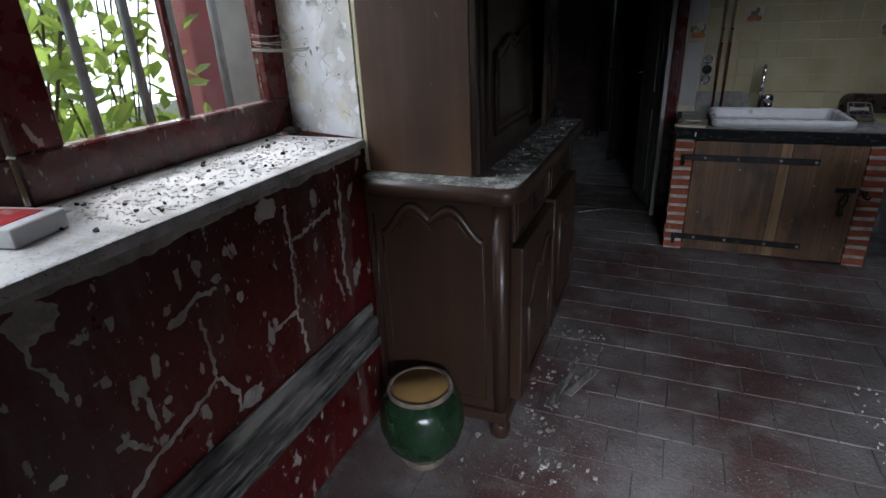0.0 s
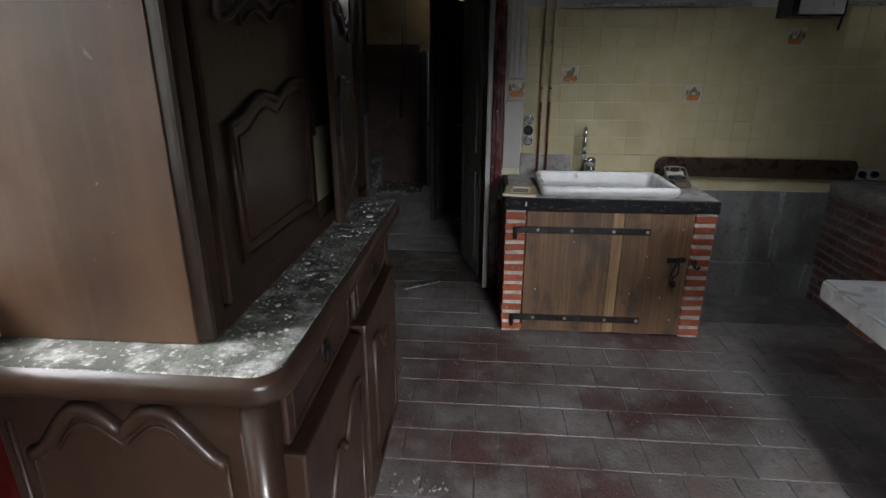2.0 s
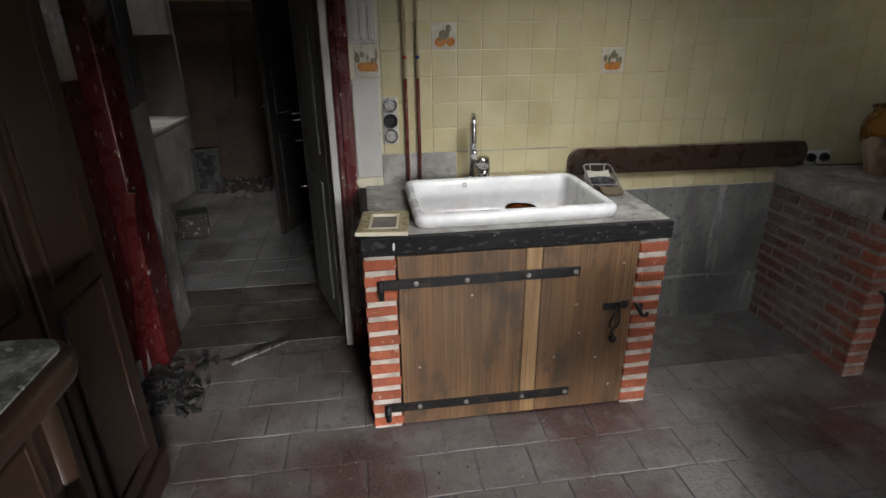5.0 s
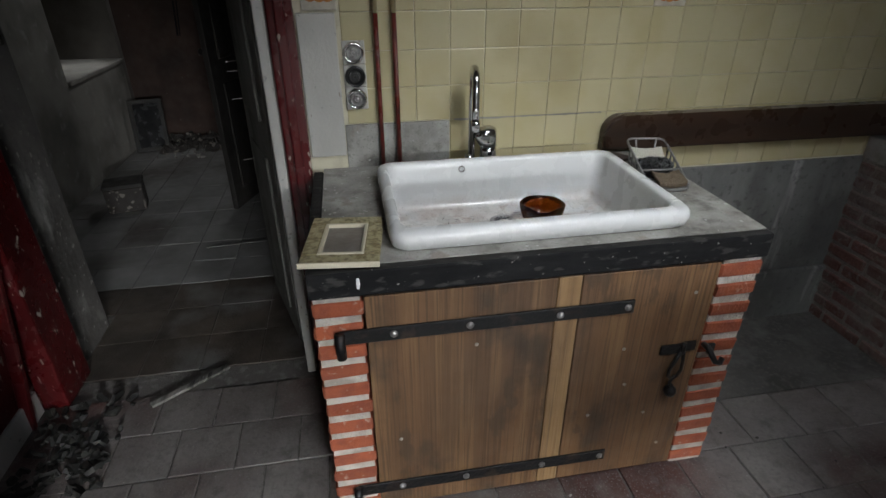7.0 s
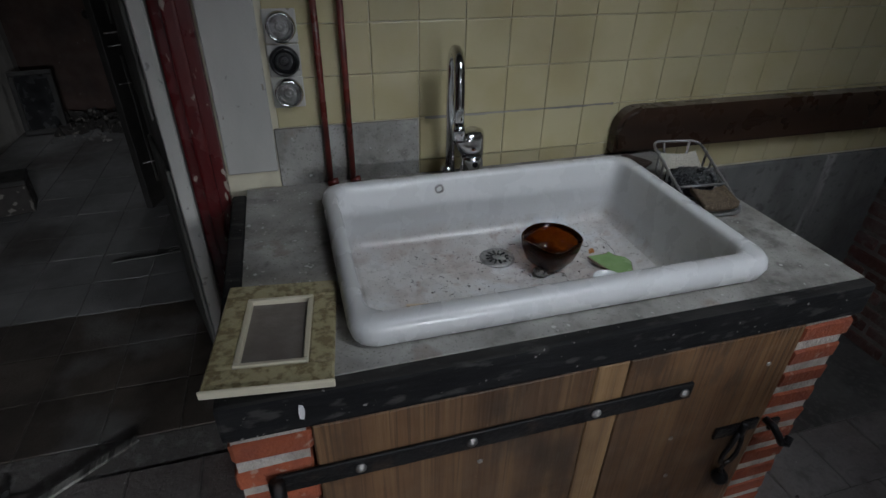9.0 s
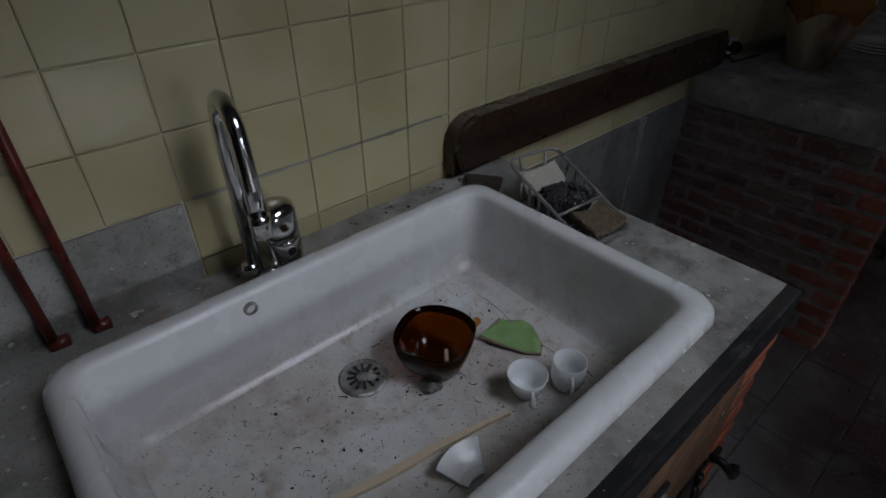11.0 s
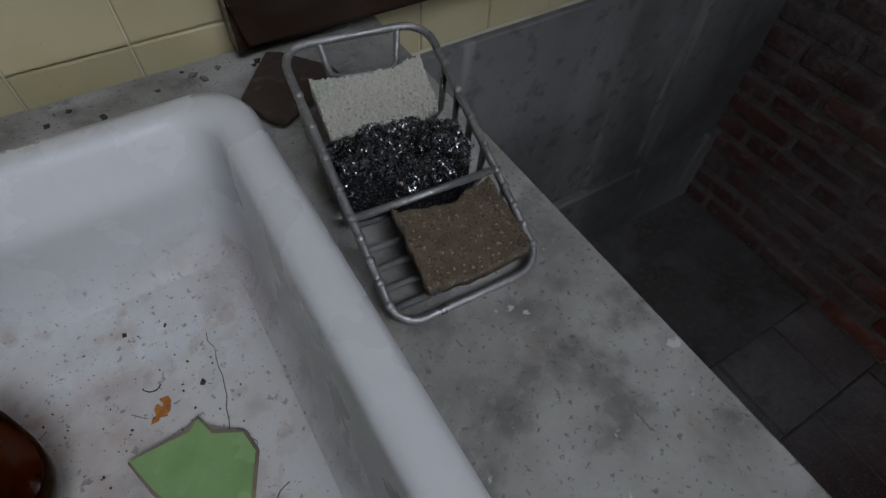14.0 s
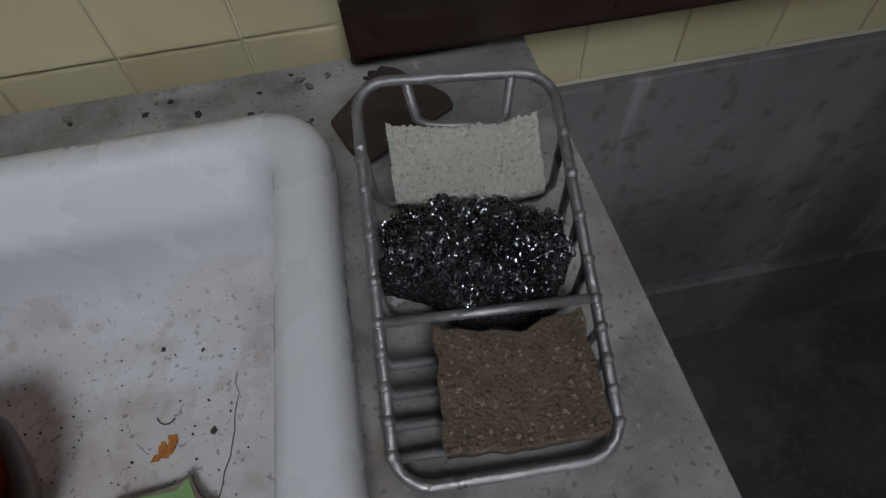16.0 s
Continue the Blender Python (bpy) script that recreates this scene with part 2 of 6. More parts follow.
M_PLANK = mat("aged pine planks", (0.165, 0.086, 0.039), [((0.085, 0.043, 0.020), 13, 0.36, 0.66, (1, 1, 0.05), 0.85), ((0.075, 0.043, 0.024), 2.6, 0.44, 0.66, (1, 1, 0.6), 0.8), ((0.22, 0.13, 0.062), 45, 0.5, 0.66, (1, 1, 0.03), 0.5), ((0.06, 0.03, 0.015), 150, 0.52, 0.62, (1, 1, 0.015), 0.7), ((0.032, 0.021, 0.014), 5, 0.56, 0.68, (1, 1, 0.8), 0.85), ((0.05, 0.03, 0.018), 14, 0.60, 0.66, (1, 1, 0.5), 0.7), ((0.3, 0.25, 0.18), 90, 0.73, 0.75, I3, 0.6)], rough=0.5, bump=0.45, bump_scale=110, stretch=(1, 1, 0.03))
M_SAP = mat("pale sapwood", (0.29, 0.18, 0.085), [((0.16, 0.088, 0.040), 13, 0.36, 0.64, (1, 1, 0.05), 0.9), ((0.10, 0.055, 0.028), 4, 0.46, 0.64, (1, 1, 0.5), 0.85), ((0.09, 0.05, 0.025), 150, 0.52, 0.62, (1, 1, 0.015), 0.6)], rough=0.5, bump=0.4, bump_scale=110, stretch=(1, 1, 0.03))
M_IRON = mat("black wrought iron", (0.014, 0.014, 0.015), [((0.05, 0.035, 0.028), 24, 0.55, 0.7, I3, 0.8)], rough=0.45, metal=0.6, bump=0.3)
M_STEEL = mat("worn zinc steel", (0.42, 0.41, 0.40), [((0.2, 0.19, 0.185), 60, 0.42, 0.64, I3, 0.8)], rough=0.42, metal=0.85, bump=0.4, bump_scale=150)
M_WIRE = mat("dull tinned wire", (0.26, 0.255, 0.25), [((0.20, 0.19, 0.185), 60, 0.48, 0.68, I3, 0.6), ((0.45, 0.44, 0.43), 200, 0.6, 0.68, I3, 0.5)], rough=0.4, metal=0.6, bump=0.2, bump_scale=200)
M_CHROME = mat("chrome", (0.72, 0.72, 0.73), [((0.4, 0.39, 0.38), 26, 0.6, 0.75, I3, 0.6)], rough=0.13, metal=1.0, bump=0.03, rough_var=0.06, dust=((0.35, 0.33, 0.3), 0.7))
M_WOOD = mat("dark stained oak", (0.043, 0.023, 0.0145), [((0.022, 0.013, 0.009), 7, 0.36, 0.70, (1, 1, 0.06), 0.8), ((0.065, 0.035, 0.021), 2.2, 0.48, 0.75, (1, 1, 0.35), 0.5), ((0.12, 0.10, 0.085), 130, 0.72, 0.75, I3, 0.4)], rough=0.36, rough_var=0.04, bump=0.07, bump_scale=60, stretch=(1, 1, 0.06), spec=0.4, coat=0.12)
M_WOODSIDE = mat("brown bleached cabinet side", (0.085, 0.044, 0.027), [((0.042, 0.023, 0.015), 5, 0.38, 0.66, (1, 1, 0.10), 0.85), ((0.15, 0.083, 0.043), 1.6, 0.46, 0.72, (1, 1, 0.5), 0.7), ((0.10, 0.068, 0.05), 30, 0.5, 0.7, (1, 1, 0.06), 0.4), ((0.2, 0.175, 0.15), 40, 0.73, 0.75, I3, 0.6)], rough=0.5, bump=0.1, bump_scale=50, stretch=(1, 1, 0.06), spec=0.35)
M_DUSTTOP = mat("dark wood under dust and mould", (0.07, 0.064, 0.055), [((0.15, 0.157, 0.13), 7, 0.34, 0.56, I3, 0.9), ((0.46, 0.455, 0.43), 16, 0.47, 0.62, I3, 0.85), ((0.10, 0.10, 0.085), 60, 0.5, 0.62, I3, 0.55), ((0.6, 0.59, 0.57), 70, 0.58, 0.66, I3, 0.85)], rough=0.7, bump=0.6, bump_scale=90)
M_INSIDE = mat("pale yellow lining board", (0.58, 0.53, 0.34), [((0.4, 0.36, 0.24), 6, 0.45, 0.7, I3, 0.7)], rough=0.7)
M_BOARD = mat("dark brown varnished board", (0.050, 0.026, 0.015), [((0.02, 0.012, 0.009), 9, 0.4, 0.66, (0.08, 1, 1), 0.85), ((0.075, 0.042, 0.026), 4, 0.55, 0.78, (0.12, 1, 1), 0.5)], rough=0.34, bump=0.15, bump_scale=60, stretch=(0.08, 1, 1), dust=((0.17, 0.15, 0.13), 0.7))
M_ENAMEL = mat("white fireclay glaze", (0.74, 0.745, 0.75), [((0.58, 0.575, 0.57), 6, 0.48, 0.7, I3, 0.6), ((0.45, 0.43, 0.42), 17, 0.62, 0.74, I3, 0.5), ((0.22, 0.2, 0.19), 120, 0.71, 0.73, I3, 0.6)], rough=0.2, rough_var=0.08, bump=0.03, bump_scale=20)
M_BASIN = mat("white glaze with settled dirt", (0.66, 0.665, 0.67), [((0.55, 0.52, 0.49), 5, 0.40, 0.60, I3, 0.8), ((0.42, 0.33, 0.29), 11, 0.48, 0.66, I3, 0.6), ((0.60, 0.58, 0.55), 40, 0.45, 0.6, I3, 0.5), ((0.36, 0.33, 0.31), 17, 0.56, 0.72, I3, 0.6), ((0.33, 0.22, 0.17), 24, 0.60, 0.70, I3, 0.5), ((0.16, 0.14, 0.13), 130, 0.63, 0.68, I3, 0.6), ((0.05, 0.045, 0.04), 300, 0.67, 0.70, I3, 0.7)], rough=0.28, rough_var=0.12, bump=0.06, bump_scale=60, settle=(0.835, 0.782))
M_PIPE = mat("red brown pipe paint", (0.13, 0.022, 0.016), [((0.05, 0.014, 0.012), 20, 0.45, 0.65, I3, 0.7)], rough=0.3, bump=0.1)
M_PIPEY = mat("cream painted pipe", (0.47, 0.41, 0.24), [((0.3, 0.26, 0.17), 20, 0.5, 0.7, I3, 0.7)], rough=0.4, bump=0.1)
M_PANEL = mat("off white painted board", (0.50, 0.49, 0.46), [((0.34, 0.33, 0.31), 5, 0.45, 0.68, (1, 1, 0.3), 0.7), ((0.15, 0.14, 0.13), 26, 0.66, 0.70, I3, 0.7), ((0.20, 0.15, 0.11), 60, 0.68, 0.70, (1, 1, 0.5), 0.7)], rough=0.55, bump=0.12)
M_BLACK = mat("black bakelite", (0.012, 0.012, 0.013), rough=0.25, bump=0.03)
M_PORCELAIN = mat("white porcelain", (0.74, 0.76, 0.77), [((0.55, 0.56, 0.56), 30, 0.55, 0.7, I3, 0.5)], rough=0.14, rough_var=0.05, bump=0.02)
M_GREENGLAZE = mat("apple green glaze", (0.25, 0.40, 0.165), [((0.19, 0.32, 0.12), 25, 0.45, 0.65, I3, 0.6), ((0.34, 0.46, 0.25), 60, 0.6, 0.68, I3, 0.4)], rough=0.25, bump=0.03)
M_BLUE = mat("cobalt blue glaze", (0.02, 0.045, 0.22), rough=0.2, bump=0.02)
M_AMBER = glass("amber glass", (0.17, 0.036, 0.003), 0.03, 0.05)
M_PANE = glass("dusty window glass", (0.96, 0.97, 0.96), 0.03)
M_CORK = mat("brown dried sponge", (0.17, 0.125, 0.083), [((0.10, 0.072, 0.047), 60, 0.46, 0.66, I3, 0.7), ((0.40, 0.33, 0.23), 240, 0.60, 0.66, I3, 0.85), ((0.04, 0.028, 0.018), 420, 0.58, 0.66, I3, 0.8)], rough=0.95, bump=0.8, bump_scale=420)
M_SPONGE = mat("grey white dried sponge", (0.54, 0.515, 0.44), [((0.40, 0.43, 0.33), 16, 0.50, 0.66, I3, 0.7), ((0.22, 0.20, 0.16), 330, 0.60, 0.66, I3, 0.7), ((0.62, 0.6, 0.53), 250, 0.56, 0.66, I3, 0.6)], rough=0.95, bump=0.6, bump_scale=420)
# pale flecks put the sparkle of the strands into the colour
M_WOOL = mat("tarnished steel wool with painted sparkle", (0.05, 0.05, 0.054), [((0.012, 0.012, 0.013), 260, 0.45, 0.6, I3, 0.9), ((0.55, 0.55, 0.58), 520, 0.58, 0.63, I3, 0.9)], rough=0.35, metal=0.8, bump=1.0, bump_scale=600)
M_CURL = mat("bright steel curls", (0.30, 0.30, 0.315), [((0.05, 0.05, 0.053), 300, 0.45, 0.6, I3, 0.8)], rough=0.28, metal=1.0, bump=0.0)
M_SHARD = mat("dark brown shard", (0.05, 0.034, 0.026), [((0.12, 0.1, 0.085), 60, 0.6, 0.7, I3, 0.6)], rough=0.7, bump=0.2)
M_GILT = mat("mottled gilt frame moulding", (0.43, 0.375, 0.215), [((0.20, 0.155, 0.075), 70, 0.46, 0.6, I3, 0.9)], rough=0.45, bump=0.5, bump_scale=120)
M_CREAM = mat("cream bevel", (0.60, 0.55, 0.42), rough=0.5, bump=0.1)
M_PHOTO = mat("faded grey brown backing", (0.17, 0.145, 0.125), [((0.22, 0.2, 0.18), 30, 0.45, 0.65, I3, 0.6)], rough=0.35)
M_STICK = mat("peeled cream stick", (0.60, 0.49, 0.35), [((0.20, 0.115, 0.055), 14, 0.54, 0.6, (0.3, 1, 1), 0.9)], rough=0.7, bump=0.3)
M_MARBLE = mat("dusty white marble", (0.56, 0.56, 0.555), [((0.32, 0.32, 0.32), 5, 0.46, 0.66, (1, 2, 1), 0.65), ((0.16, 0.16, 0.165), 12, 0.62, 0.72, (1, 3, 1), 0.5)], rough=0.35, bump=0.12)
M_GREENPOT = mat("dark green glazed earthenware", (0.014, 0.040, 0.017), [((0.007, 0.018, 0.009), 9, 0.4, 0.66, I3, 0.8), ((0.15, 0.14, 0.11), 50, 0.70, 0.73, I3, 0.6)], rough=0.25, bump=0.12)
M_POTIN = mat("ochre glazed inside", (0.33, 0.20, 0.065), [((0.2, 0.12, 0.05), 10, 0.45, 0.65, I3, 0.7)], rough=0.5, bump=0.1)
M_POTRAW = mat("raw clay", (0.22, 0.17, 0.125), [((0.11, 0.085, 0.065), 14, 0.45, 0.62, I3, 0.85), ((0.32, 0.26, 0.2), 30, 0.56, 0.66, I3, 0.6)], rough=0.85, bump=0.4)
M_HONEY = mat("honey brown glaze", (0.24, 0.105, 0.02), [((0.13, 0.055, 0.014), 8, 0.45, 0.65, (1, 1, 0.5), 0.85)], rough=0.22, bump=0.08)
M_CLAY = mat("streaked clay body", (0.26, 0.165, 0.095), [((0.46, 0.36, 0.26), 9, 0.46, 0.60, (1, 1, 0.25), 0.8), ((0.075, 0.038, 0.02), 8, 0.50, 0.64, (1, 1, 0.2), 0.9)], rough=0.4, bump=0.12)
M_DOORGREY = mat("grey weathered door paint", (0.17, 0.17, 0.155), [((0.07, 0.068, 0.06), 5, 0.42, 0.64, (1, 1, 0.2), 0.85), ((0.05, 0.045, 0.04), 14, 0.6, 0.7, (1, 1, 0.3), 0.8)], rough=0.7, bump=0.3)
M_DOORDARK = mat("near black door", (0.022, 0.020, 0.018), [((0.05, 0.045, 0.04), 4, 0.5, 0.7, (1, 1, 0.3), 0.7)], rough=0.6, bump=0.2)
M_HALLBROWN = mat("smoke brown distemper", (0.075, 0.045, 0.036), [((0.035, 0.024, 0.02), 3, 0.42, 0.66, I3, 0.8), ((0.2, 0.18, 0.16), 20, 0.68, 0.72, I3, 0.7)], rough=0.8, bump=0.2)
M_HALLYELLOW = mat("soiled ochre wall", (0.36, 0.25, 0.12), [((0.2, 0.135, 0.065), 3, 0.42, 0.66, I3, 0.8)], rough=0.85, bump=0.2)
M_TEAL = mat("teal gloss paint", (0.022, 0.13, 0.105), [((0.012, 0.06, 0.05), 8, 0.45, 0.65, I3, 0.7)], rough=0.4, bump=0.1)
M_LEAF = mat("green leaf", (0.12, 0.21, 0.04), [((0.24, 0.28, 0.06), 3, 0.42, 0.62, I3, 0.8)], rough=0.45, bump=0.0, rand=0.2)
ln, ll = M_LEAF.node_tree.nodes, M_LEAF.node_tree.links
thin, both = ln.new("ShaderNodeBsdfTranslucent"), ln.new("ShaderNodeMixShader")
thin.inputs[0].default_value = (0.45, 0.58, 0.12, 1)
both.inputs[0].default_value = 0.6
ll.new(ln["Principled BSDF"].outputs[0], both.inputs[1])
ll.new(thin.outputs[0], both.inputs[2])
ll.new(both.outputs[0], ln["Material Output"].inputs[0])
M_HAZE = bpy.data.materials.new("bright overcast distance")
M_HAZE.use_nodes = True
M_HAZE.node_tree.nodes["Principled BSDF"].inputs["Base Color"].default_value = (0, 0, 0, 1)
M_HAZE.node_tree.nodes["Principled BSDF"].inputs["Emission Color"].default_value = (0.93, 1.0, 0.95, 1)
M_HAZE.node_tree.nodes["Principled BSDF"].inputs["Emission Strength"].default_value = 8.5
M_BARK = mat("grey brown stems", (0.11, 0.09, 0.06), rough=0.9)
M_BARS = mat("grey galvanised bars", (0.22, 0.225, 0.225), [((0.12, 0.11, 0.1), 12, 0.5, 0.66, I3, 0.8)], rough=0.6, bump=0.2)
M_GROUND = mat("garden soil and litter", (0.09, 0.08, 0.05), [((0.05, 0.08, 0.03), 3, 0.45, 0.6, I3, 0.8)], rough=0.95, bump=0.5, bump_scale=12)
M_OUTWHITE = mat("whitewashed outside wall", (0.66, 0.64, 0.61), [((0.5, 0.47, 0.44), 4, 0.45, 0.66, I3, 0.8)], rough=0.9, bump=0.2)
M_OUTRED = mat("faded red outside paint", (0.42, 0.09, 0.10), [((0.5, 0.2, 0.2), 5, 0.5, 0.66, I3, 0.6)], rough=0.7, bump=0.1)
M_LITTER = mat("dark flakes and scraps", (0.035, 0.03, 0.027), [((0.2, 0.18, 0.16), 25, 0.58, 0.62, I3, 0.9)], rough=0.85)
M_FLAKE = mat("pale paint flakes", (0.50, 0.485, 0.455), [((0.32, 0.30, 0.27), 30, 0.5, 0.6, I3, 0.8), ((0.30, 0.36, 0.33), 12, 0.58, 0.62, I3, 0.6)], rough=0.85)
M_CRUMB = mat("dull plaster crumbs", (0.25, 0.235, 0.22), [((0.13, 0.12, 0.11), 25, 0.45, 0.6, I3, 0.9)], rough=0.9)
M_CARD = mat("white printed card", (0.68, 0.68, 0.69), rough=0.5, bump=0.03)
M_CARDRED = mat("red printed card", (0.38, 0.02, 0.025), [((0.5, 0.3, 0.28), 22, 0.56, 0.62, I3, 0.7)], rough=0.4, bump=0.03)
M_RUST = mat("orange rust stain", (0.45, 0.18, 0.03), [((0.3, 0.1, 0.02), 90, 0.45, 0.6, I3, 0.8)], rough=0.8)


# ---- mesh helpers ----
def part(name, bm, material, parent=None, label="", smooth=False):
    """Links a bmesh, in world coordinates, as one mesh under a thing or under a part."""
    me = bpy.data.meshes.new(name)
    bmesh.ops.recalc_face_normals(bm, faces=bm.faces)
    bm.to_mesh(me)
    bm.free()
    me.materials.append(material)
    if smooth:
        me.polygons.foreach_set("use_smooth", [True] * len(me.polygons))
        me.update()
    ob = new(name, me)
    if parent is not None:
        ob.parent = parent
        if parent.type == "EMPTY":
            ob.matrix_parent_inverse = Matrix.Translation(-parent.location)
    if label:
        tagged(ob, label)
    return ob


def thing(name, at, label, category, group=""):
    ob = new(name)
    ob.location = at
    ob.empty_display_size = 0.05
    return tagged(ob, label, category, group)


def solo(name, bm, material, label, category, group="", kind="", smooth=False):
    return tagged(part(name, bm, material, None, "", smooth), label, category, group, kind)


def structure(name, bm, material, label, category="wall"):
    return tagged(part(name, bm, material), label, category, "", "structure")


def box(bm, x0, x1, y0, y1, z0, z1, bev=0.0, seg=1):
    r = bmesh.ops.create_cube(bm, size=1, matrix=Matrix.Translation(((x0 + x1) / 2, (y0 + y1) / 2, (z0 + z1) / 2)) @ Matrix.Diagonal((abs(x1 - x0), abs(y1 - y0), abs(z1 - z0), 1)))
    if bev:
        es = list({e for v in r["verts"] for e in v.link_edges})
        bmesh.ops.bevel(bm, geom=es, offset=bev, segments=seg, affect="EDGES", profile=0.6)
    return bm


def boxed(*a, **k):
    return box(bmesh.new(), *a, **k)


def turned(bm, m):
    bmesh.ops.transform(bm, matrix=m, verts=bm.verts)
    return bm


def prism(bm, pts, axis, d0, d1):
    """A flat outline in the two other axes, drawn from d0 to d1 along axis."""
    def put(p, d):
        return {"x": (d, p[0], p[1]), "y": (p[0], d, p[1]), "z": (p[0], p[1], d)}[axis]
    a = [bm.verts.new(put(p, d0)) for p in pts]
    b = [bm.verts.new(put(p, d1)) for p in pts]
    bm.faces.new(a)
    bm.faces.new(b[::-1])
    for i in range(len(pts)):
        j = (i + 1) % len(pts)
        bm.faces.new((a[i], b[i], b[j], a[j]))
    return bm


def lathe(bm, at, profile, seg=32, squash=None):
    """profile: radius and height pairs. squash: turns circles into squarish loops."""
    loops = []
    for r, z in profile:
        ring = []
        for i in range(seg):
            a = 2 * pi * i / seg
            c, s = cos(a), sin(a)
            k = 1.0 if squash is None else (abs(c) ** squash + abs(s) ** squash) ** (-1 / squash)
            ring.append(bm.verts.new((at[0] + r * k * c, at[1] + r * k * s, at[2] + z)))
        loops.append(ring)
    for a, b in zip(loops, loops[1:]):
        for i in range(seg):
            j = (i + 1) % seg
            bm.faces.new((a[i], a[j], b[j], b[i]))
    for ring in (loops[0], loops[-1]):
        if len(set(ring)) == seg:
            bm.faces.new(ring)
    return bm


def tube(bm, pts, r, seg=8, closed=False):
    pts = [Vector(p) for p in pts]
    n = len(pts)
    rings = []
    side = None
    for i, p in enumerate(pts):
        a = pts[(i - 1) % n] if closed or i else p
        b = pts[(i + 1) % n] if closed or i < n - 1 else p
        d = (b - a).normalized()
        if side is None:
            side = d.orthogonal().normalized()
        side = (side - d * side.dot(d)).normalized()
        up = d.cross(side)
        rings.append([bm.verts.new(p + r * (cos(2 * pi * k / seg) * side + sin(2 * pi * k / seg) * up)) for k in range(seg)])
    for i in range(n if closed else n - 1):
        a, b = rings[i], rings[(i + 1) % n]
        for k in range(seg):
            j = (k + 1) % seg
            bm.faces.new((a[k], a[j], b[j], b[k]))
    if not closed:
        bm.faces.new(rings[0])
        bm.faces.new(rings[-1])
    return bm


def arc(c, r, a0, a1, n, plane="xz"):
    """Points of an arc round c, angles in degrees."""
    out = []
    for i in range(n + 1):
        a = radians(a0 + (a1 - a0) * i / n)
        u, v = r * cos(a), r * sin(a)
        out.append((c[0] + (u if plane[0] == "x" else 0), c[1] + (u if plane[0] == "y" else v if plane[1] == "y" else 0), c[2] + (v if plane[1] == "z" else 0)))
    return out


def round_rect(x0, x1, y0, y1, r, n=5):
    out = []
    for cx, cy, a in ((x1 - r, y1 - r, 0), (x0 + r, y1 - r, 90), (x0 + r, y0 + r, 180), (x1 - r, y0 + r, 270)):
        for i in range(n + 1):
            t = radians(a + 90 * i / n)
            out.append((cx + r * cos(t), cy + r * sin(t)))
    return out


def loft(bm, loops, cap_first=False, centre=None):
    rings = [[bm.verts.new(p) for p in lp] for lp in loops]
    n = len(rings[0])
    for a, b in zip(rings, rings[1:]):
        for i in range(n):
            j = (i + 1) % n
            bm.faces.new((a[i], a[j], b[j], b[i]))
    if cap_first:
        bm.faces.new(rings[0])
    if centre:
        c = bm.verts.new(centre)
        for i in range(n):
            bm.faces.new((rings[-1][i], rings[-1][(i + 1) % n], c))
    return bm


def scraps(seed, count, area, z, size, thick=0.002, tilt=0.5):
    """Many thin crooked scraps lying on a level surface."""
    rng = random.Random(seed)
    bm = bmesh.new()
    for _ in range(count):
        x, y = rng.uniform(area[0], area[1]), rng.uniform(area[2], area[3])
        s = size * rng.uniform(0.35, 1.4)
        k = rng.randint(4, 6)
        ring = [(s * rng.uniform(0.5, 1) * cos(2 * pi * i / k), s * rng.uniform(0.3, 0.8) * sin(2 * pi * i / k)) for i in range(k)]
        m = Matrix.Translation((x, y, z)) @ Matrix.Rotation(rng.uniform(0, 6.28), 4, "Z") @ Matrix.Rotation(rng.uniform(0, tilt) * 0.3, 4, "X")
        a = [bm.verts.new(m @ Vector((px, py, 0))) for px, py in ring]
        b = [bm.verts.new(m @ Vector((px * 0.95, py * 0.95, thick * rng.uniform(0.6, 2.5)))) for px, py in ring]
        bm.faces.new(a[::-1])
        bm.faces.new(b)
        for i in range(k):
            j = (i + 1) % k
            bm.faces.new((a[i], a[j], b[j], b[i]))
    return bm


# ---- the setting ----
M_SKIRT = mat("mouldy peeling dado rail", (0.095, 0.09, 0.082), [((0.24, 0.225, 0.20), 70, 0.52, 0.6, (1, 0.12, 1), 0.8), ((0.02, 0.018, 0.016), 45, 0.54, 0.62, (1, 0.15, 1), 0.85), ((0.30, 0.285, 0.26), 12, 0.5, 0.64, (1, 0.25, 1), 0.8), ((0.03, 0.027, 0.025), 7, 0.5, 0.66, (1, 0.3, 1), 0.8)], rough=0.85, bump=1.0, bump_scale=60, stretch=(1, 0.15, 1))
H = 2.7

# floor: mortar bed under both rooms
floor = structure("floor", boxed(-1.6, 4.3, -1.9, 4.84, -0.2, -0.006), M_FLOORGROUT, "dusty dark red terracotta tiles in pale mortar", "floor")
hall_floor = structure("floor_passage", boxed(-1.95, 1.6, 4.84, 8.7, -0.2, -0.008), M_FLOORGROUT, "grey dusty tiled passage floor", "floor")
# the gap left in the ceiling is added for the roof lamp
bm = bmesh.new()
for a in ((-1.6, 0.75, -1.9, 4.91), (1.9, 4.3, -1.9, 4.91), (0.75, 1.9, -1.9, 2.35), (0.75, 1.9, 3.5, 4.91)):
    box(bm, *a, H, H + 0.15)
structure("ceiling", bm, M_CEIL, "yellowed plaster ceiling with an added lamp opening", "ceiling")
structure("ceiling_passage", boxed(-1.95, 1.6, 4.91, 8.7, H, H + 0.15), M_CEIL, "soiled plaster ceiling of the passage", "ceiling")

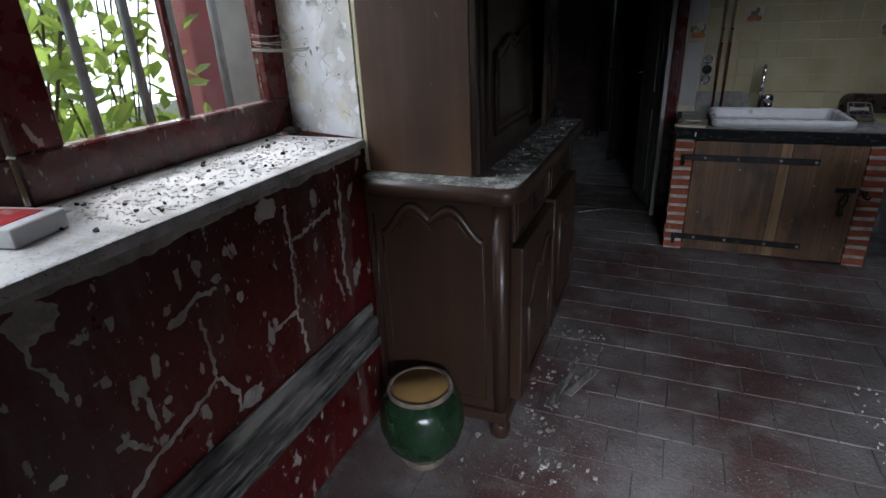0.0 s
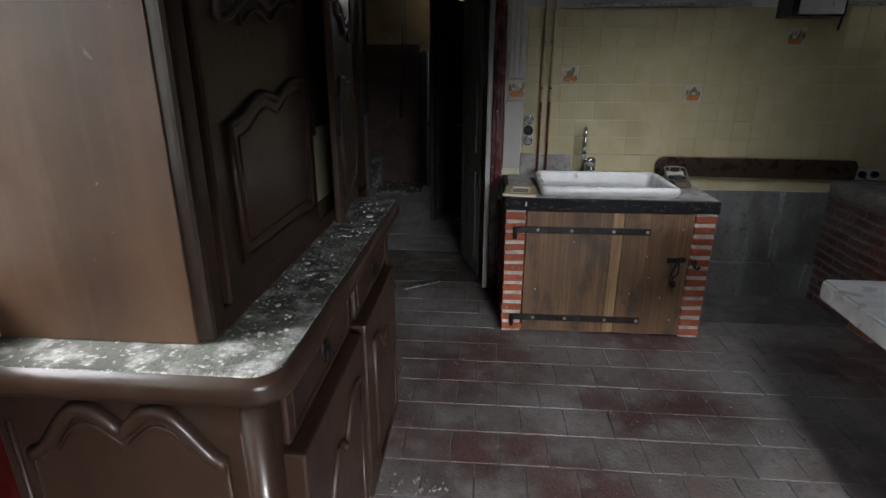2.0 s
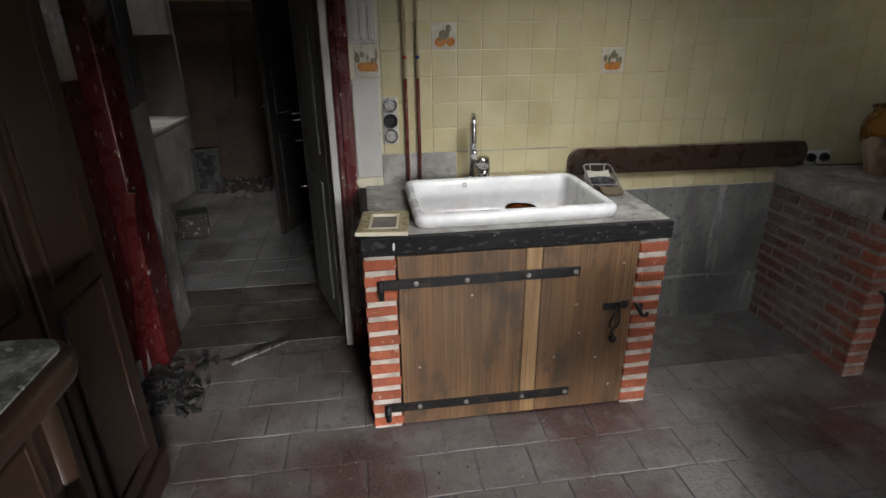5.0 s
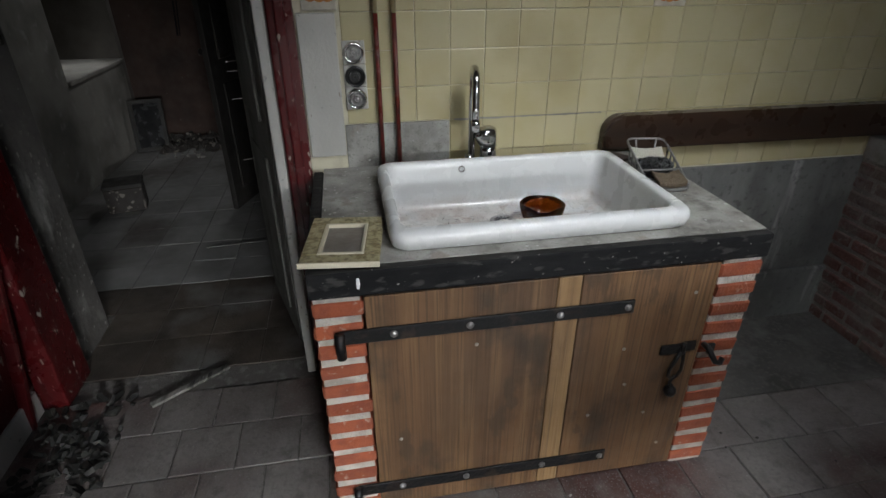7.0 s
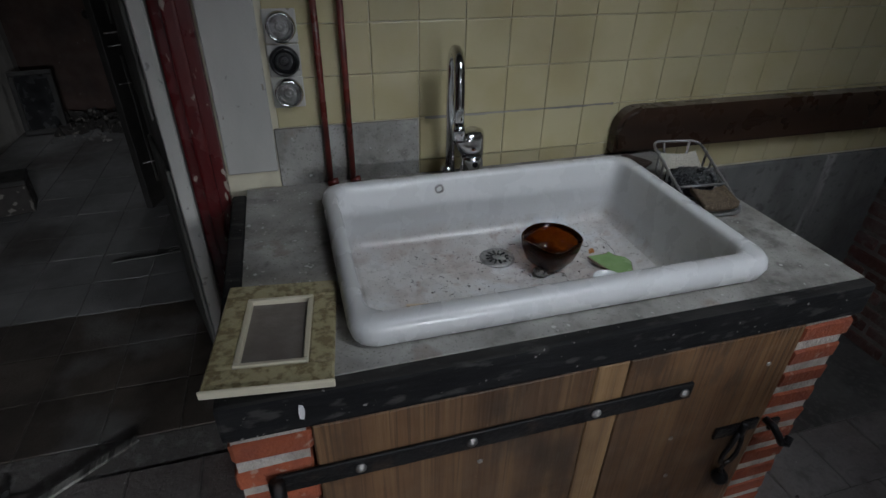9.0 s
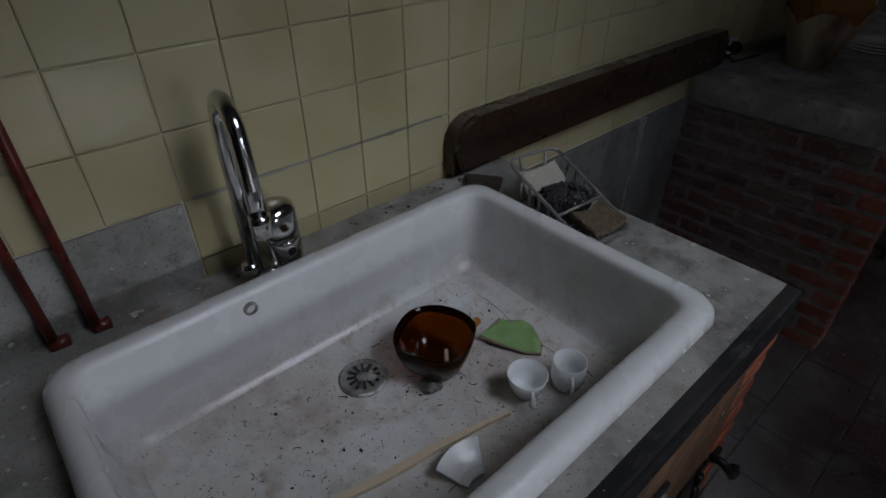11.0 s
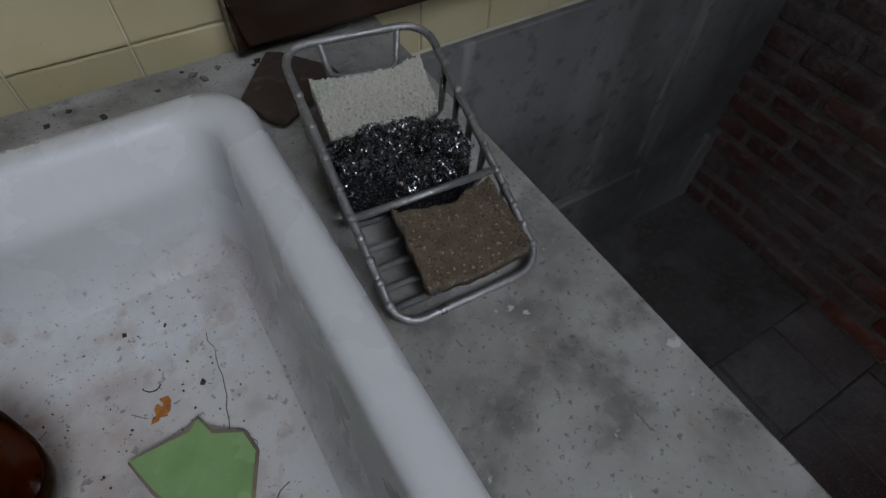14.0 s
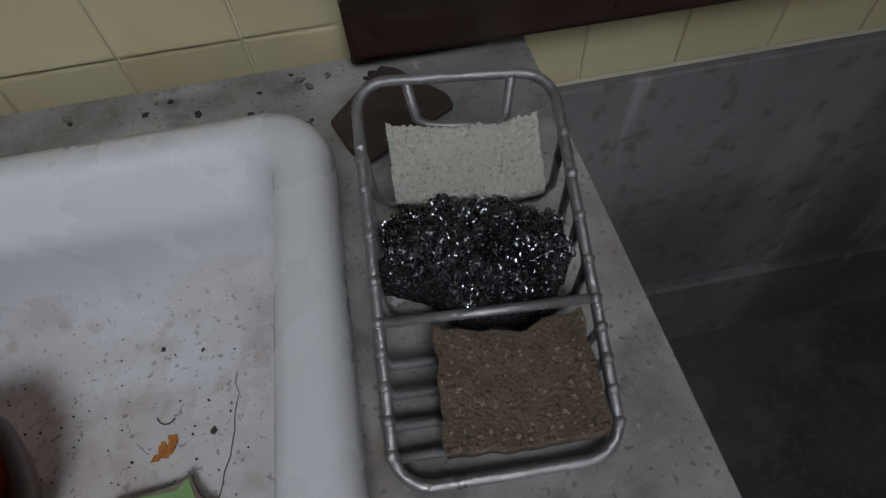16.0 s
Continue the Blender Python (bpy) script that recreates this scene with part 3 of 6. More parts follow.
# west wall with the barred window
WX = -1.05
bm = box(bmesh.new(), -1.55, WX, -1.9, 5.25, -0.01, 1.2)
w_low = structure("wall_west", bm, M_RED, "dark red painted wall with cracked plaster and bare spots")
bm = prism(bmesh.new(), [(WX, 1.775), (WX, 4.775), (-1.55, 4.775), (-1.55, 1.93), (-1.49, 1.90)], "z", 1.2, 1.43)
structure("wall_west_2", bm, M_RED, "dark red painted wall beside the window")
bm = prism(bmesh.new(), [(WX, 1.775), (WX, 4.775), (-1.55, 4.775), (-1.55, 1.93), (-1.49, 1.90)], "z", 1.43, H)
structure("wall_west_3", bm, M_WHITE, "peeling white lime painted upper wall")
bm = prism(bmesh.new(), [(-1.046, 1.769), (-1.49, 1.894), (-1.49, 1.9), (-1.046, 1.775)], "z", 1.236, 2.42)
structure("trim_reveal", bm, M_WHITE, "peeling white window reveal with flaking paint", "window reveal")
structure("wall_west_4", boxed(-1.55, WX, -1.9, -0.35, 1.2, H), M_WHITE, "white wall on the far side of the window")
structure("wall_west_5", boxed(-1.55, WX, -0.35, 1.9, 2.42, H), M_WHITE, "white lintel wall above the window")
bm = box(bmesh.new(), -1.56, -1.028, -0.36, 1.776, 1.2, 1.236, 0.012, 2)
structure("trim_sill", bm, M_SILL, "pale stone window sill littered with paint flakes", "window sill")
rng = random.Random(17)
low = [(-0.35 + 0.015 * i, 1.181 - 0.03 * max(0.0, noise.noise(Vector((i * 0.11, 3.0, 0)))) - 0.05 * max(0.0, noise.noise(Vector((i * 0.035, 9.0, 0))) - 0.15) - rng.uniform(0, 0.006)) for i in range(141)]
bm = prism(bmesh.new(), low + [(1.752, 1.2), (-0.35, 1.2)], "x", WX - 0.001, WX + 0.003)
structure("trim_peeled", bm, M_BARE, "bare plaster where the red paint has peeled under the sill", "bare plaster")
runs = (((0.47, 1.13), (0.475, 1.06), (0.50, 1.0), (0.505, 0.93)), ((0.865, 0.94), (0.875, 0.86), (0.87, 0.81), (0.88, 0.745)), ((0.88, 0.745), (0.80, 0.71), (0.70, 0.675), (0.64, 0.665), (0.55, 0.60)),
        ((0.88, 0.745), (0.91, 0.70), (0.94, 0.64), (0.93, 0.575)), ((1.58, 1.145), (1.575, 1.03), (1.56, 0.90), (1.55, 0.76), (1.585, 0.64)), ((1.265, 1.125), (1.27, 1.0), (1.262, 0.88), (1.25, 0.76), (1.265, 0.66), (1.27, 0.57)),
        ((0.79, 0.975), (0.87, 1.0), (0.955, 0.995)), ((1.25, 0.76), (1.17, 0.755), (1.13, 0.74)), ((0.665, 0.90), (0.67, 0.80), (0.675, 0.72)), ((0.91, 0.84), (0.94, 0.86)), ((0.645, 0.70), (0.60, 0.74), (0.585, 0.80)), ((0.83, 1.10), (0.835, 1.03)), ((1.27, 1.0), (1.36, 1.01), (1.52, 1.035)))
for k, (y, z, w, h) in enumerate(((0.50, 1.14, 0.05, 0.04), (1.18, 1.14, 0.05, 0.035), (0.66, 0.87, 0.022, 0.03), (0.80, 0.97, 0.03, 0.012), (0.99, 0.60, 0.045, 0.03), (1.42, 1.10, 0.02, 0.03), (0.44, 0.79, 0.018, 0.014), (0.40, 0.73, 0.02, 0.012), (0.58, 0.76, 0.014, 0.01), (0.95, 1.02, 0.016, 0.012), (1.02, 0.93, 0.012, 0.016), (0.72, 0.79, 0.013, 0.01))):
    ring = []
    for i in range(26):
        a = 2 * pi * i / 26
        q = 1 + 0.45 * noise.noise(Vector((2.2 * cos(a), 2.2 * sin(a), k * 3.7))) + rng.uniform(-0.08, 0.08)
        ring.append((y + w * q * cos(a), min(1.195, z + h * q * sin(a))))
    structure("trim_bare" if not k else "trim_bare_%d" % (k + 1), prism(bmesh.new(), ring, "x", WX - 0.001, WX + 0.0017), M_BARE, "bare plaster spot where red paint has flaked off", "bare plaster")
for k, run in enumerate(runs):
    a, c = [], []
    for p, q in zip(run, run[1:]):
        n = max(2, int(math.dist(p, q) / 0.012))
        dy, dz = (q[0] - p[0]) / math.dist(p, q), (q[1] - p[1]) / math.dist(p, q)
        for i in range(n):
            f = i / n
            w, off = rng.uniform(0.0026, 0.0098), rng.gauss(0, 0.0035)
            y, z = p[0] + (q[0] - p[0]) * f, p[1] + (q[1] - p[1]) * f
            a.append((y - dz * (off + w), z + dy * (off + w)))
            c.append((y - dz * (off - w), z + dy * (off - w)))
    bm = prism(bmesh.new(), a + c[::-1], "x", WX - 0.001, WX + 0.0022)
    structure("trim_crack" if not k else "trim_crack_%d" % (k + 1), bm, M_BARE, "pale filled crack running across the red wall", "crack")
bm = bmesh.new()
for z0, z1, d in ((0.36, 0.40, 0.045), (0.40, 0.455, 0.03), (0.455, 0.5, 0.04), (0.5, 0.56, 0.02)):
    box(bm, WX, WX + d, -1.9, 1.7, z0, z1, 0.006)
structure("trim_dado", bm, M_SKIRT, "weathered grey dado moulding with peeling paint", "dado rail")

# south and east walls close the room
# opening added in the unseen south wall for the back lamp
S0, S1 = 0.85, 1.85
for i, a in enumerate(((-1.6, S0, 0, H), (S1, 4.3, 0, H), (S0, S1, 0, 1.5), (S0, S1, 2.0, H))):
    # south and east walls get the darkened plaster to bounce less light
    structure("wall_south" if not i else "wall_south_%d" % (i + 1), boxed(a[0], a[1], -1.9, -1.7, a[2] - 0.01, a[3]), M_DIMPLASTER, "low bounce dark plaster wall")
structure("wall_east", boxed(4.1, 4.3, -1.7, 4.775, -0.01, H), M_DIMPLASTER, "low bounce dark plaster wall")

# north wall with the doorway in its corner
NY = 4.779
DL, DR, DH = -0.96, -0.02, 2.32
wall_n = structure("wall_north", boxed(DR, 4.3, NY, 4.905, -0.01, 2.006), M_GROUT, "pale yellow glazed tiles with grey grout")
structure("wall_north_2", boxed(DR, 4.3, NY - 0.006, 4.905, 2.006, H), M_PANEL, "off white painted wall above the tiles")
structure("wall_north_3", boxed(DL, DR, NY, 4.905, DH, H), M_PLASTER, "soiled wall above the doorway")
structure("wall_north_4", boxed(-1.05, DL, NY - 0.004, 4.905, -0.01, H), M_PLASTER, "grey plaster stub beside the doorway")

# passage
structure("wall_passage_stub", boxed(-1.95, -1.0, 4.905, 5.27, -0.01, H), M_STUB, "scuffed grey plaster stub")
# far jamb and head take the darker plaster so they read unlit
for i, (a0, a1, z0, z1) in enumerate(((5.27, 7.3, 0, H), (8.42, 8.7, 0, H), (7.3, 8.42, 0, 0.74), (7.3, 8.42, 1.6, H))):
    structure("wall_passage_west_%d" % (i + 1), boxed(-2.45, -1.75, a0, a1, z0 - 0.01, z1), M_DIMPLASTER if z0 > 1 or a0 > 8 else M_PLASTER, "soiled grey plaster wall of the passage")
structure("wall_passage_north", boxed(-1.75, 1.6, 8.5, 8.7, -0.01, 1.8), M_HALLBROWN, "smoke brown lower wall of the passage")
bm = bmesh.new()
box(bm, -1.75, -0.55, 8.5, 8.7, 1.8, H)
box(bm, -0.35, 1.6, 8.5, 8.7, 1.8, H)
box(bm, -0.55, -0.35, 8.5, 8.7, 1.8, 2.5)
structure("wall_passage_north_2", bm, M_HALLYELLOW, "soiled ochre upper wall of the passage")
structure("trim_passage", boxed(-1.75, -0.95, 8.49, 8.5, 1.8, 1.9), M_HALLBROWN, "brown stencilled border band", "border")
structure("wall_passage_east", boxed(1.4, 1.6, 4.905, 8.5, -0.01, H), M_DIMPLASTER, "dark plaster wall of the passage")
# unseen wall added to keep outside light off the niche jamb
structure("wall_passage_niche", boxed(-2.55, -2.45, 7.2, 8.5, 0.6, 1.7), M_DIMPLASTER, "added dark wall closing the niche")
structure("trim_passage_sill", boxed(-2.45, -1.73, 7.305, 8.415, 0.74, 0.775, 0.006), M_PLASTER, "pale dusty ledge in the passage wall", "ledge")

# door frame
bm = box(bmesh.new(), 0.004, 0.086, 4.742, 4.776, -0.002, 2.42, 0.008, 2)
box(bm, 0.03, 0.062, 4.728, 4.744, -0.002, 2.42, 0.007, 2)
door_frame = structure("trim_door_frame", bm, M_REDWOOD, "dark red chipped gloss door casing", "door frame")
part("trim_lining", boxed(-0.034, 0.0, 4.74, 4.93, -0.002, DH, 0.004), M_PANEL, door_frame, "cream chipped door lining")
bm = box(bmesh.new(), DL - 0.085, DL + 0.012, 4.70, 4.912, -0.002, 2.42, 0.01, 2)
left_frame = structure("trim_door_frame_2", bm, M_REDWOOD, "dark red chipped gloss door post", "door frame")
part("trim_brace", turned(boxed(-0.02, 0.02, -0.012, 0.012, 0, 0.95, 0.004), pose(-1.045, 4.60, 0.0, -4, 7, 0)), M_REDWOOD, left_frame)
structure("baseboard", boxed(WX, WX + 0.016, 3.93, 4.69, 0, 0.11, 0.004), M_PANEL, "pale chipped baseboard", "baseboard")
bm = bmesh.new()
box(bm, WX, WX + 0.006, 3.92, 4.70, 1.43, 1.575)
structure("trim_frieze", bm, M_TILEW, "faded picture tile frieze on the wall", "tile frieze")

# boards between door casing and tiles
panel = structure("trim_panel", boxed(0.09, 0.212, 4.766, 4.78, 0.935, 1.402, 0.003), M_PANEL, "off white painted board with scuffs", "wall board")
bm = boxed(0.09, 0.212, 4.766, 4.78, 1.556, 2.42, 0.003)
for k in range(3):
    box(bm, 0.105 + k * 0.036, 0.128 + k * 0.036, 4.760, 4.767, 1.57, 2.42, 0.003)
structure("trim_panel_2", bm, M_PANEL, "off white reeded board beside the tiles", "wall board")

# cement dado and patch on the tiled wall
structure("trim_cement", boxed(1.345, 2.40, 4.764, 4.78, 0.27, 0.80, 0.003), M_DADO, "dark grey cement render below the tiles", "render")
structure("trim_cement_2", boxed(1.345, 2.40, 4.745, 4.78, -0.005, 0.268, 0.006), M_DADO, "dark grey cement plinth", "render")
structure("trim_patch", boxed(0.214, 0.581, 4.770, 4.78, 0.885, 1.042, 0.002), M_CEMENT, "bare grey cement patch among the tiles", "cement patch")
bm = turned(boxed(1.36, 2.40, 4.28, 4.76, -0.004, 0.006, 0.003), Matrix.Identity(4))
structure("trim_floor_patch", bm, M_FLOORPATCH, "smooth grey cement strip on the floor", "floor patch")


# ---- window ----
def casement(y0, y1, mullion, hinge_end):
    c = structure("window_1" if hinge_end else "window_2", boxed(-1.505, -1.445, y0, y1, 1.238, 1.372, 0.006), M_REDWOOD, "dark red wooden casement with dusty panes", "window")
    part("stile", boxed(-1.505, -1.445, y0, y0 + 0.13, 1.372, 2.42, 0.006), M_REDWOOD, c)
    part("stile", boxed(-1.505, -1.445, y1 - 0.13, y1, 1.372, 2.42, 0.006), M_REDWOOD, c)
    part("head_rail", boxed(-1.505, -1.445, y0 + 0.13, y1 - 0.13, 2.32, 2.42, 0.006), M_REDWOOD, c)
    part("glazing_bar", boxed(-1.49, -1.46, mullion - 0.011, mullion + 0.011, 1.372, 2.32, 0.004), M_REDWOOD, c)
    part("glazing_bar", boxed(-1.49, -1.46, y0 + 0.13, y1 - 0.13, 1.84, 1.862, 0.004), M_REDWOOD, c)
    for a, b in ((y0 + 0.13, mullion - 0.011), (mullion + 0.011, y1 - 0.13)):
        for z0, z1 in ((1.372, 1.84), (1.862, 2.32)):
            p = part("pane", boxed(-1.477, -1.473, a, b, z0, z1), M_PANE, c)
            p.visible_shadow = False
    return c


casement(0.79, 1.895, 1.355, True)
casement(-0.345, 0.775, 0.21, False)

grille = thing("window_grille", (-1.75, 0.9, 1.15), "grey vertical iron bars fixed outside the window", "window bars")
for y in (-0.15, 0.15, 0.45, 0.8, 1.025, 1.235, 1.445, 1.635, 1.86):
    part("bar", tube(bmesh.new(), [(-1.75, y, 1.1), (-1.75, y, 2.5)], 0.017, 10), M_BARS, grille, smooth=True)
for y in (-0.38, 1.93):
    for z in (1.12, 2.48):
        part("bracket", boxed(-1.75, -1.54, y - 0.012, y + 0.012, z - 0.012, z + 0.012), M_BARS, grille)
for z in (1.1, 2.5):
    part("rail", boxed(-1.765, -1.735, -0.4, 1.95, z - 0.012, z + 0.012, 0.003), M_BARS, grille)

# garden outside
structure("ground", boxed(-60, -1.56, -40, 40, -0.4, -0.25), M_GROUND, "garden ground under leaf litter", "ground")
structure("backdrop", boxed(-14.1, -14, -30, 34, -0.3, 14), M_HAZE, "bright overcast sky beyond the garden", "backdrop")
shed = thing("garden_wall", (-2.96, 4.0, -0.25), "whitewashed garden wall with a red post", "wall")
part("wall", boxed(-3.05, -2.88, 3.04, 5.6, -0.25, 3.0), M_OUTWHITE, shed)
part("post", boxed(-3.03, -2.85, 2.79, 3.036, -0.25, 3.0, 0.01), M_OUTRED, shed)


def bush(seed, at, spread, height, leaves, leaf):
    """A shrub of thin bent stems, with many separate folded leaves."""
    rng = random.Random(seed)
    b = thing("shrub", at, "light green leafy garden shrub outside the window", "shrub", "shrubs outside")
    stems = bmesh.new()
    tips = []
    for _ in range(11):
        a = rng.uniform(0, 6.28)
        d = Vector((cos(a), sin(a), 0)) * rng.uniform(0.2, 1) * spread
        pts = [Vector(at) + d * (t ** 1.4) + Vector((rng.uniform(-0.05, 0.05), rng.uniform(-0.05, 0.05), height * t)) for t in (0, 0.25, 0.5, 0.75, 1)]
        tube(stems, pts, 0.006, 5)
        tips += pts[1:]
    part("stem", stems, M_BARK, b)
    crown = bmesh.new()
    for _ in range(leaves):
        t = rng.choice(tips)
        c = t + Vector((rng.gauss(0, 0.17), rng.gauss(0, 0.17), rng.gauss(0, 0.17)))
        s = leaf * rng.uniform(0.5, 1.3)
        m = Matrix.Translation(c) @ Euler((rng.uniform(-1, 1), rng.uniform(-1, 1), rng.uniform(0, 6.28))).to_matrix().to_4x4()
        v = [crown.verts.new(m @ Vector(p)) for p in ((-s, 0, 0), (-0.3 * s, 0.45 * s, 0.12 * s), (0.4 * s, 0.36 * s, 0.1 * s), (s, 0, -0.1 * s), (0.4 * s, -0.36 * s, 0.1 * s), (-0.3 * s, -0.45 * s, 0.12 * s))]
        crown.faces.new((v[0], v[1], v[2], v[3]))
        crown.faces.new((v[0], v[3], v[4], v[5]))
    part("crown", crown, M_LEAF, b)


for k, (x, y, h) in enumerate(((-2.6, 1.4, 2.0), (-2.9, 2.1, 2.3), (-3.3, 1.2, 2.2), (-2.7, 0.5, 2.1), (-3.8, 2.6, 2.5), (-3.4, 0.2, 2.4), (-4.4, 1.5, 2.6), (-2.8, -0.5, 2.2))):
    bush(20 + k, (x, y, -0.25), 0.6, h, 520, 0.07)

# dusty cobweb between casement and reveal
web = thing("cobweb", (-1.42, 1.77, 1.56), "grey dusty cobweb strung between casement and reveal", "cobweb")
rng = random.Random(31)
for k in range(9):
    a = Vector((-1.443, 1.70 + 0.02 * rng.random(), 1.566 + 0.006 * k * rng.uniform(0.6, 1.4)))
    c = Vector((-1.30 + 0.03 * rng.random(), 1.842, 1.556 + 0.012 * k * rng.uniform(0.5, 1.3)))
    sag = rng.uniform(0.004, 0.02)
    pts = [a.lerp(c, t) + Vector((0, 0, -sag * sin(pi * t) + rng.uniform(-0.0015, 0.0015))) for t in [i / 10 for i in range(11)]]
    part("strand", tube(bmesh.new(), pts, 0.0032 if k < 2 else rng.uniform(0.0006, 0.0012), 5), M_SPONGE, web, smooth=True)

# sill litter
solo("paint_flakes", scraps(5, 700, (-1.41, -1.06, 0.75, 1.76), 1.238, 0.0065, 0.0012, 1.2), M_FLAKE, "pale paint flakes scattered on the sill", "paint flakes", kind="stuff")
solo("dead_leaves", scraps(6, 45, (-1.40, -1.08, 0.6, 1.74), 1.239, 0.009, 0.003, 2.5), M_LITTER, "dark dead leaves and grit on the sill", "litter", kind="stuff")
bm = bmesh.new()
bmesh.ops.create_icosphere(bm, subdivisions=3, radius=0.03)
for v in bm.verts:
    v.co *= 1 + 0.5 * noise.noise(v.co * 45) + 0.25 * noise.noise(v.co * 120)
    v.co.z *= 0.55
solo("dirt_clump", turned(bm, pose(-1.38, 1.79, 1.25)), M_LITTER, "dark clump of dirt in the corner of the sill", "dirt")
carton = thing("carton", (-1.27, 0.66, 1.237), "small white and red card box on the sill", "box")
part("body", turned(boxed(-0.09, 0.09, -0.07, 0.07, 0, 0.045, 0.003), pose(-1.29, 0.64, 1.237, 0, 0, 12)), M_CARD, carton)
part("printed_panel", turned(boxed(-0.085, 0.055, -0.06, 0.05, 0.0455, 0.047, 0.0005), pose(-1.29, 0.64, 1.237, 0, 0, 12)), M_CARDRED, carton, "red printed panel")


# ---- buffet with upper cabinet ----
BX, BY0, BY1, BZ = -0.46, 1.70, 3.03, 1.045
TOP = 1.11


def scallop(y0, y1, z, rise, n=28):
    """The head of a carved panel: two humps with a dip between them."""
    out = []
    for i in range(n + 1):
        u = i / n
        s = abs(2 * u - 1)
        h = 0.5 - 0.5 * cos(pi * min(1, (1 - s) / 0.62))
        d = max(0.0, 1 - s / 0.34)
        out.append((y0 + (y1 - y0) * u, z + rise * (h - 0.48 * d ** 1.4)))
    return out


def sweep(y0, y1, z, rise, n=28):
    """The head of one leaf of a pair: low at the hinge, rising in two steps to the meeting edge."""
    out = []
    for i in range(n + 1):
        u = i / n
        h = 0.55 * (0.5 - 0.5 * cos(pi * min(1, u / 0.42))) + 0.14 * sin(pi * min(1, max(0, (u - 0.12) / 0.4))) - 0.10 * sin(pi * min(1, max(0, (u - 0.45) / 0.2)))
        h += 0.45 * (0.5 - 0.5 * cos(pi * min(1, max(0, (u - 0.5) / 0.36))))
        out.append((y0 + (y1 - y0) * u, z + rise * h))
    return out


def carved_panel(parent, plane, d, a0, a1, z0, z1, rise, out):
    """A raised panel with a scalloped head and a round moulding about it. plane: the axis that the panel faces; out: 1 or -1."""
    head = scallop(a0, a1, z1, rise)
    line = [(a0, z0)] + head + [(a1, z0)]
    p = part("panel", prism(bmesh.new(), line[::-1], plane, d, d + out * 0.009), M_WOOD, parent)
    pts = [((d + out * 0.008, a, z) if plane == "x" else (a, d + out * 0.008, z)) for a, z in line]
    part("moulding", tube(bmesh.new(), pts[1:-1], 0.017, 10), M_WOOD, p, smooth=True)
    part("edge_bead", tube(bmesh.new(), [pts[1], pts[0], pts[-1], pts[-2]], 0.005, 6), M_WOOD, p, smooth=True)
    low = [(a, z - 0.036) for a, z in head[4:-4]]
    pts = [((d + out * 0.008, a, z) if plane == "x" else (a, d + out * 0.008, z)) for a, z in low]
    part("bead", tube(bmesh.new(), pts, 0.006, 6), M_WOOD, p, smooth=True)
    return p


buffet = thing("buffet", (-0.75, 2.33, 0), "dark oak buffet with scalloped panels and a dusty top", "buffet")
bm = box(bmesh.new(), -1.02, BX, BY0, BY1, 0.09, BZ, 0.006)
part("carcass", bm, M_WOOD, buffet)
# front post, turned
part("corner_post", tube(bmesh.new(), [(BX - 0.015, BY0 + 0.015, 0.02), (BX - 0.015, BY0 + 0.015, BZ)], 0.03, 12), M_WOOD, buffet, smooth=True)
part("corner_post", tube(bmesh.new(), [(BX - 0.015, BY1 - 0.015, 0.02), (BX - 0.015, BY1 - 0.015, BZ)], 0.03, 12), M_WOOD, buffet, smooth=True)
# top board with a rounded nosing and round front corners
loops = []
for g, z in ((0.02, BZ), (0.004, BZ + 0.008), (0.0, BZ + 0.022), (0.0, BZ + 0.042), (0.005, BZ + 0.056), (0.018, TOP - 0.001)):
    loops.append([(x, y, z) for x, y in round_rect(-1.025 + g, -0.388 - g, 1.645 + g, 3.075 - g, 0.075 - g * 0.5, 6)])
bm = loft(bmesh.new(), loops, True)
part("top", bm, M_WOOD, buffet, smooth=True)
loops2 = [[(x, y, z) for x, y in round_rect(-1.02 + g, -0.405 - g, 1.662 + g, 3.058 - g, 0.06, 6)] for g, z in ((0.0, TOP - 0.002), (0.002, TOP + 0.001))]
bm = loft(bmesh.new(), loops2, True)
bm.faces.new([v for v in bm.verts][-len(loops2[0]):])
part("dust_layer", bm, M_DUSTTOP, buffet, "grey dust and mould on the top")
# end panel
carved_panel(buffet, "y", BY0, -0.945, -0.535, 0.19, 0.89, 0.115, -1)
for x in (-0.985, -0.497):
    part("flute", tube(bmesh.new(), [(x, BY0 - 0.001, 0.2), (x, BY0 - 0.001, 0.96)], 0.007, 8), M_WOOD, buffet, smooth=True)
# plinth and feet
part("plinth", box(bmesh.new(), -1.02, BX + 0.02, BY0 - 0.02, BY1 + 0.02, 0.085, 0.14, 0.012, 2), M_WOOD, buffet)
for x, y in ((BX - 0.02, BY0 + 0.02), (BX - 0.02, BY1 - 0.02), (-0.97, BY0 + 0.03), (-0.97, BY1 - 0.03)):
    part("foot", lathe(bmesh.new(), (x, y, 0), [(0.03, 0), (0.042, 0.02), (0.044, 0.05), (0.03, 0.088)], 14), M_WOOD, buffet, smooth=True)


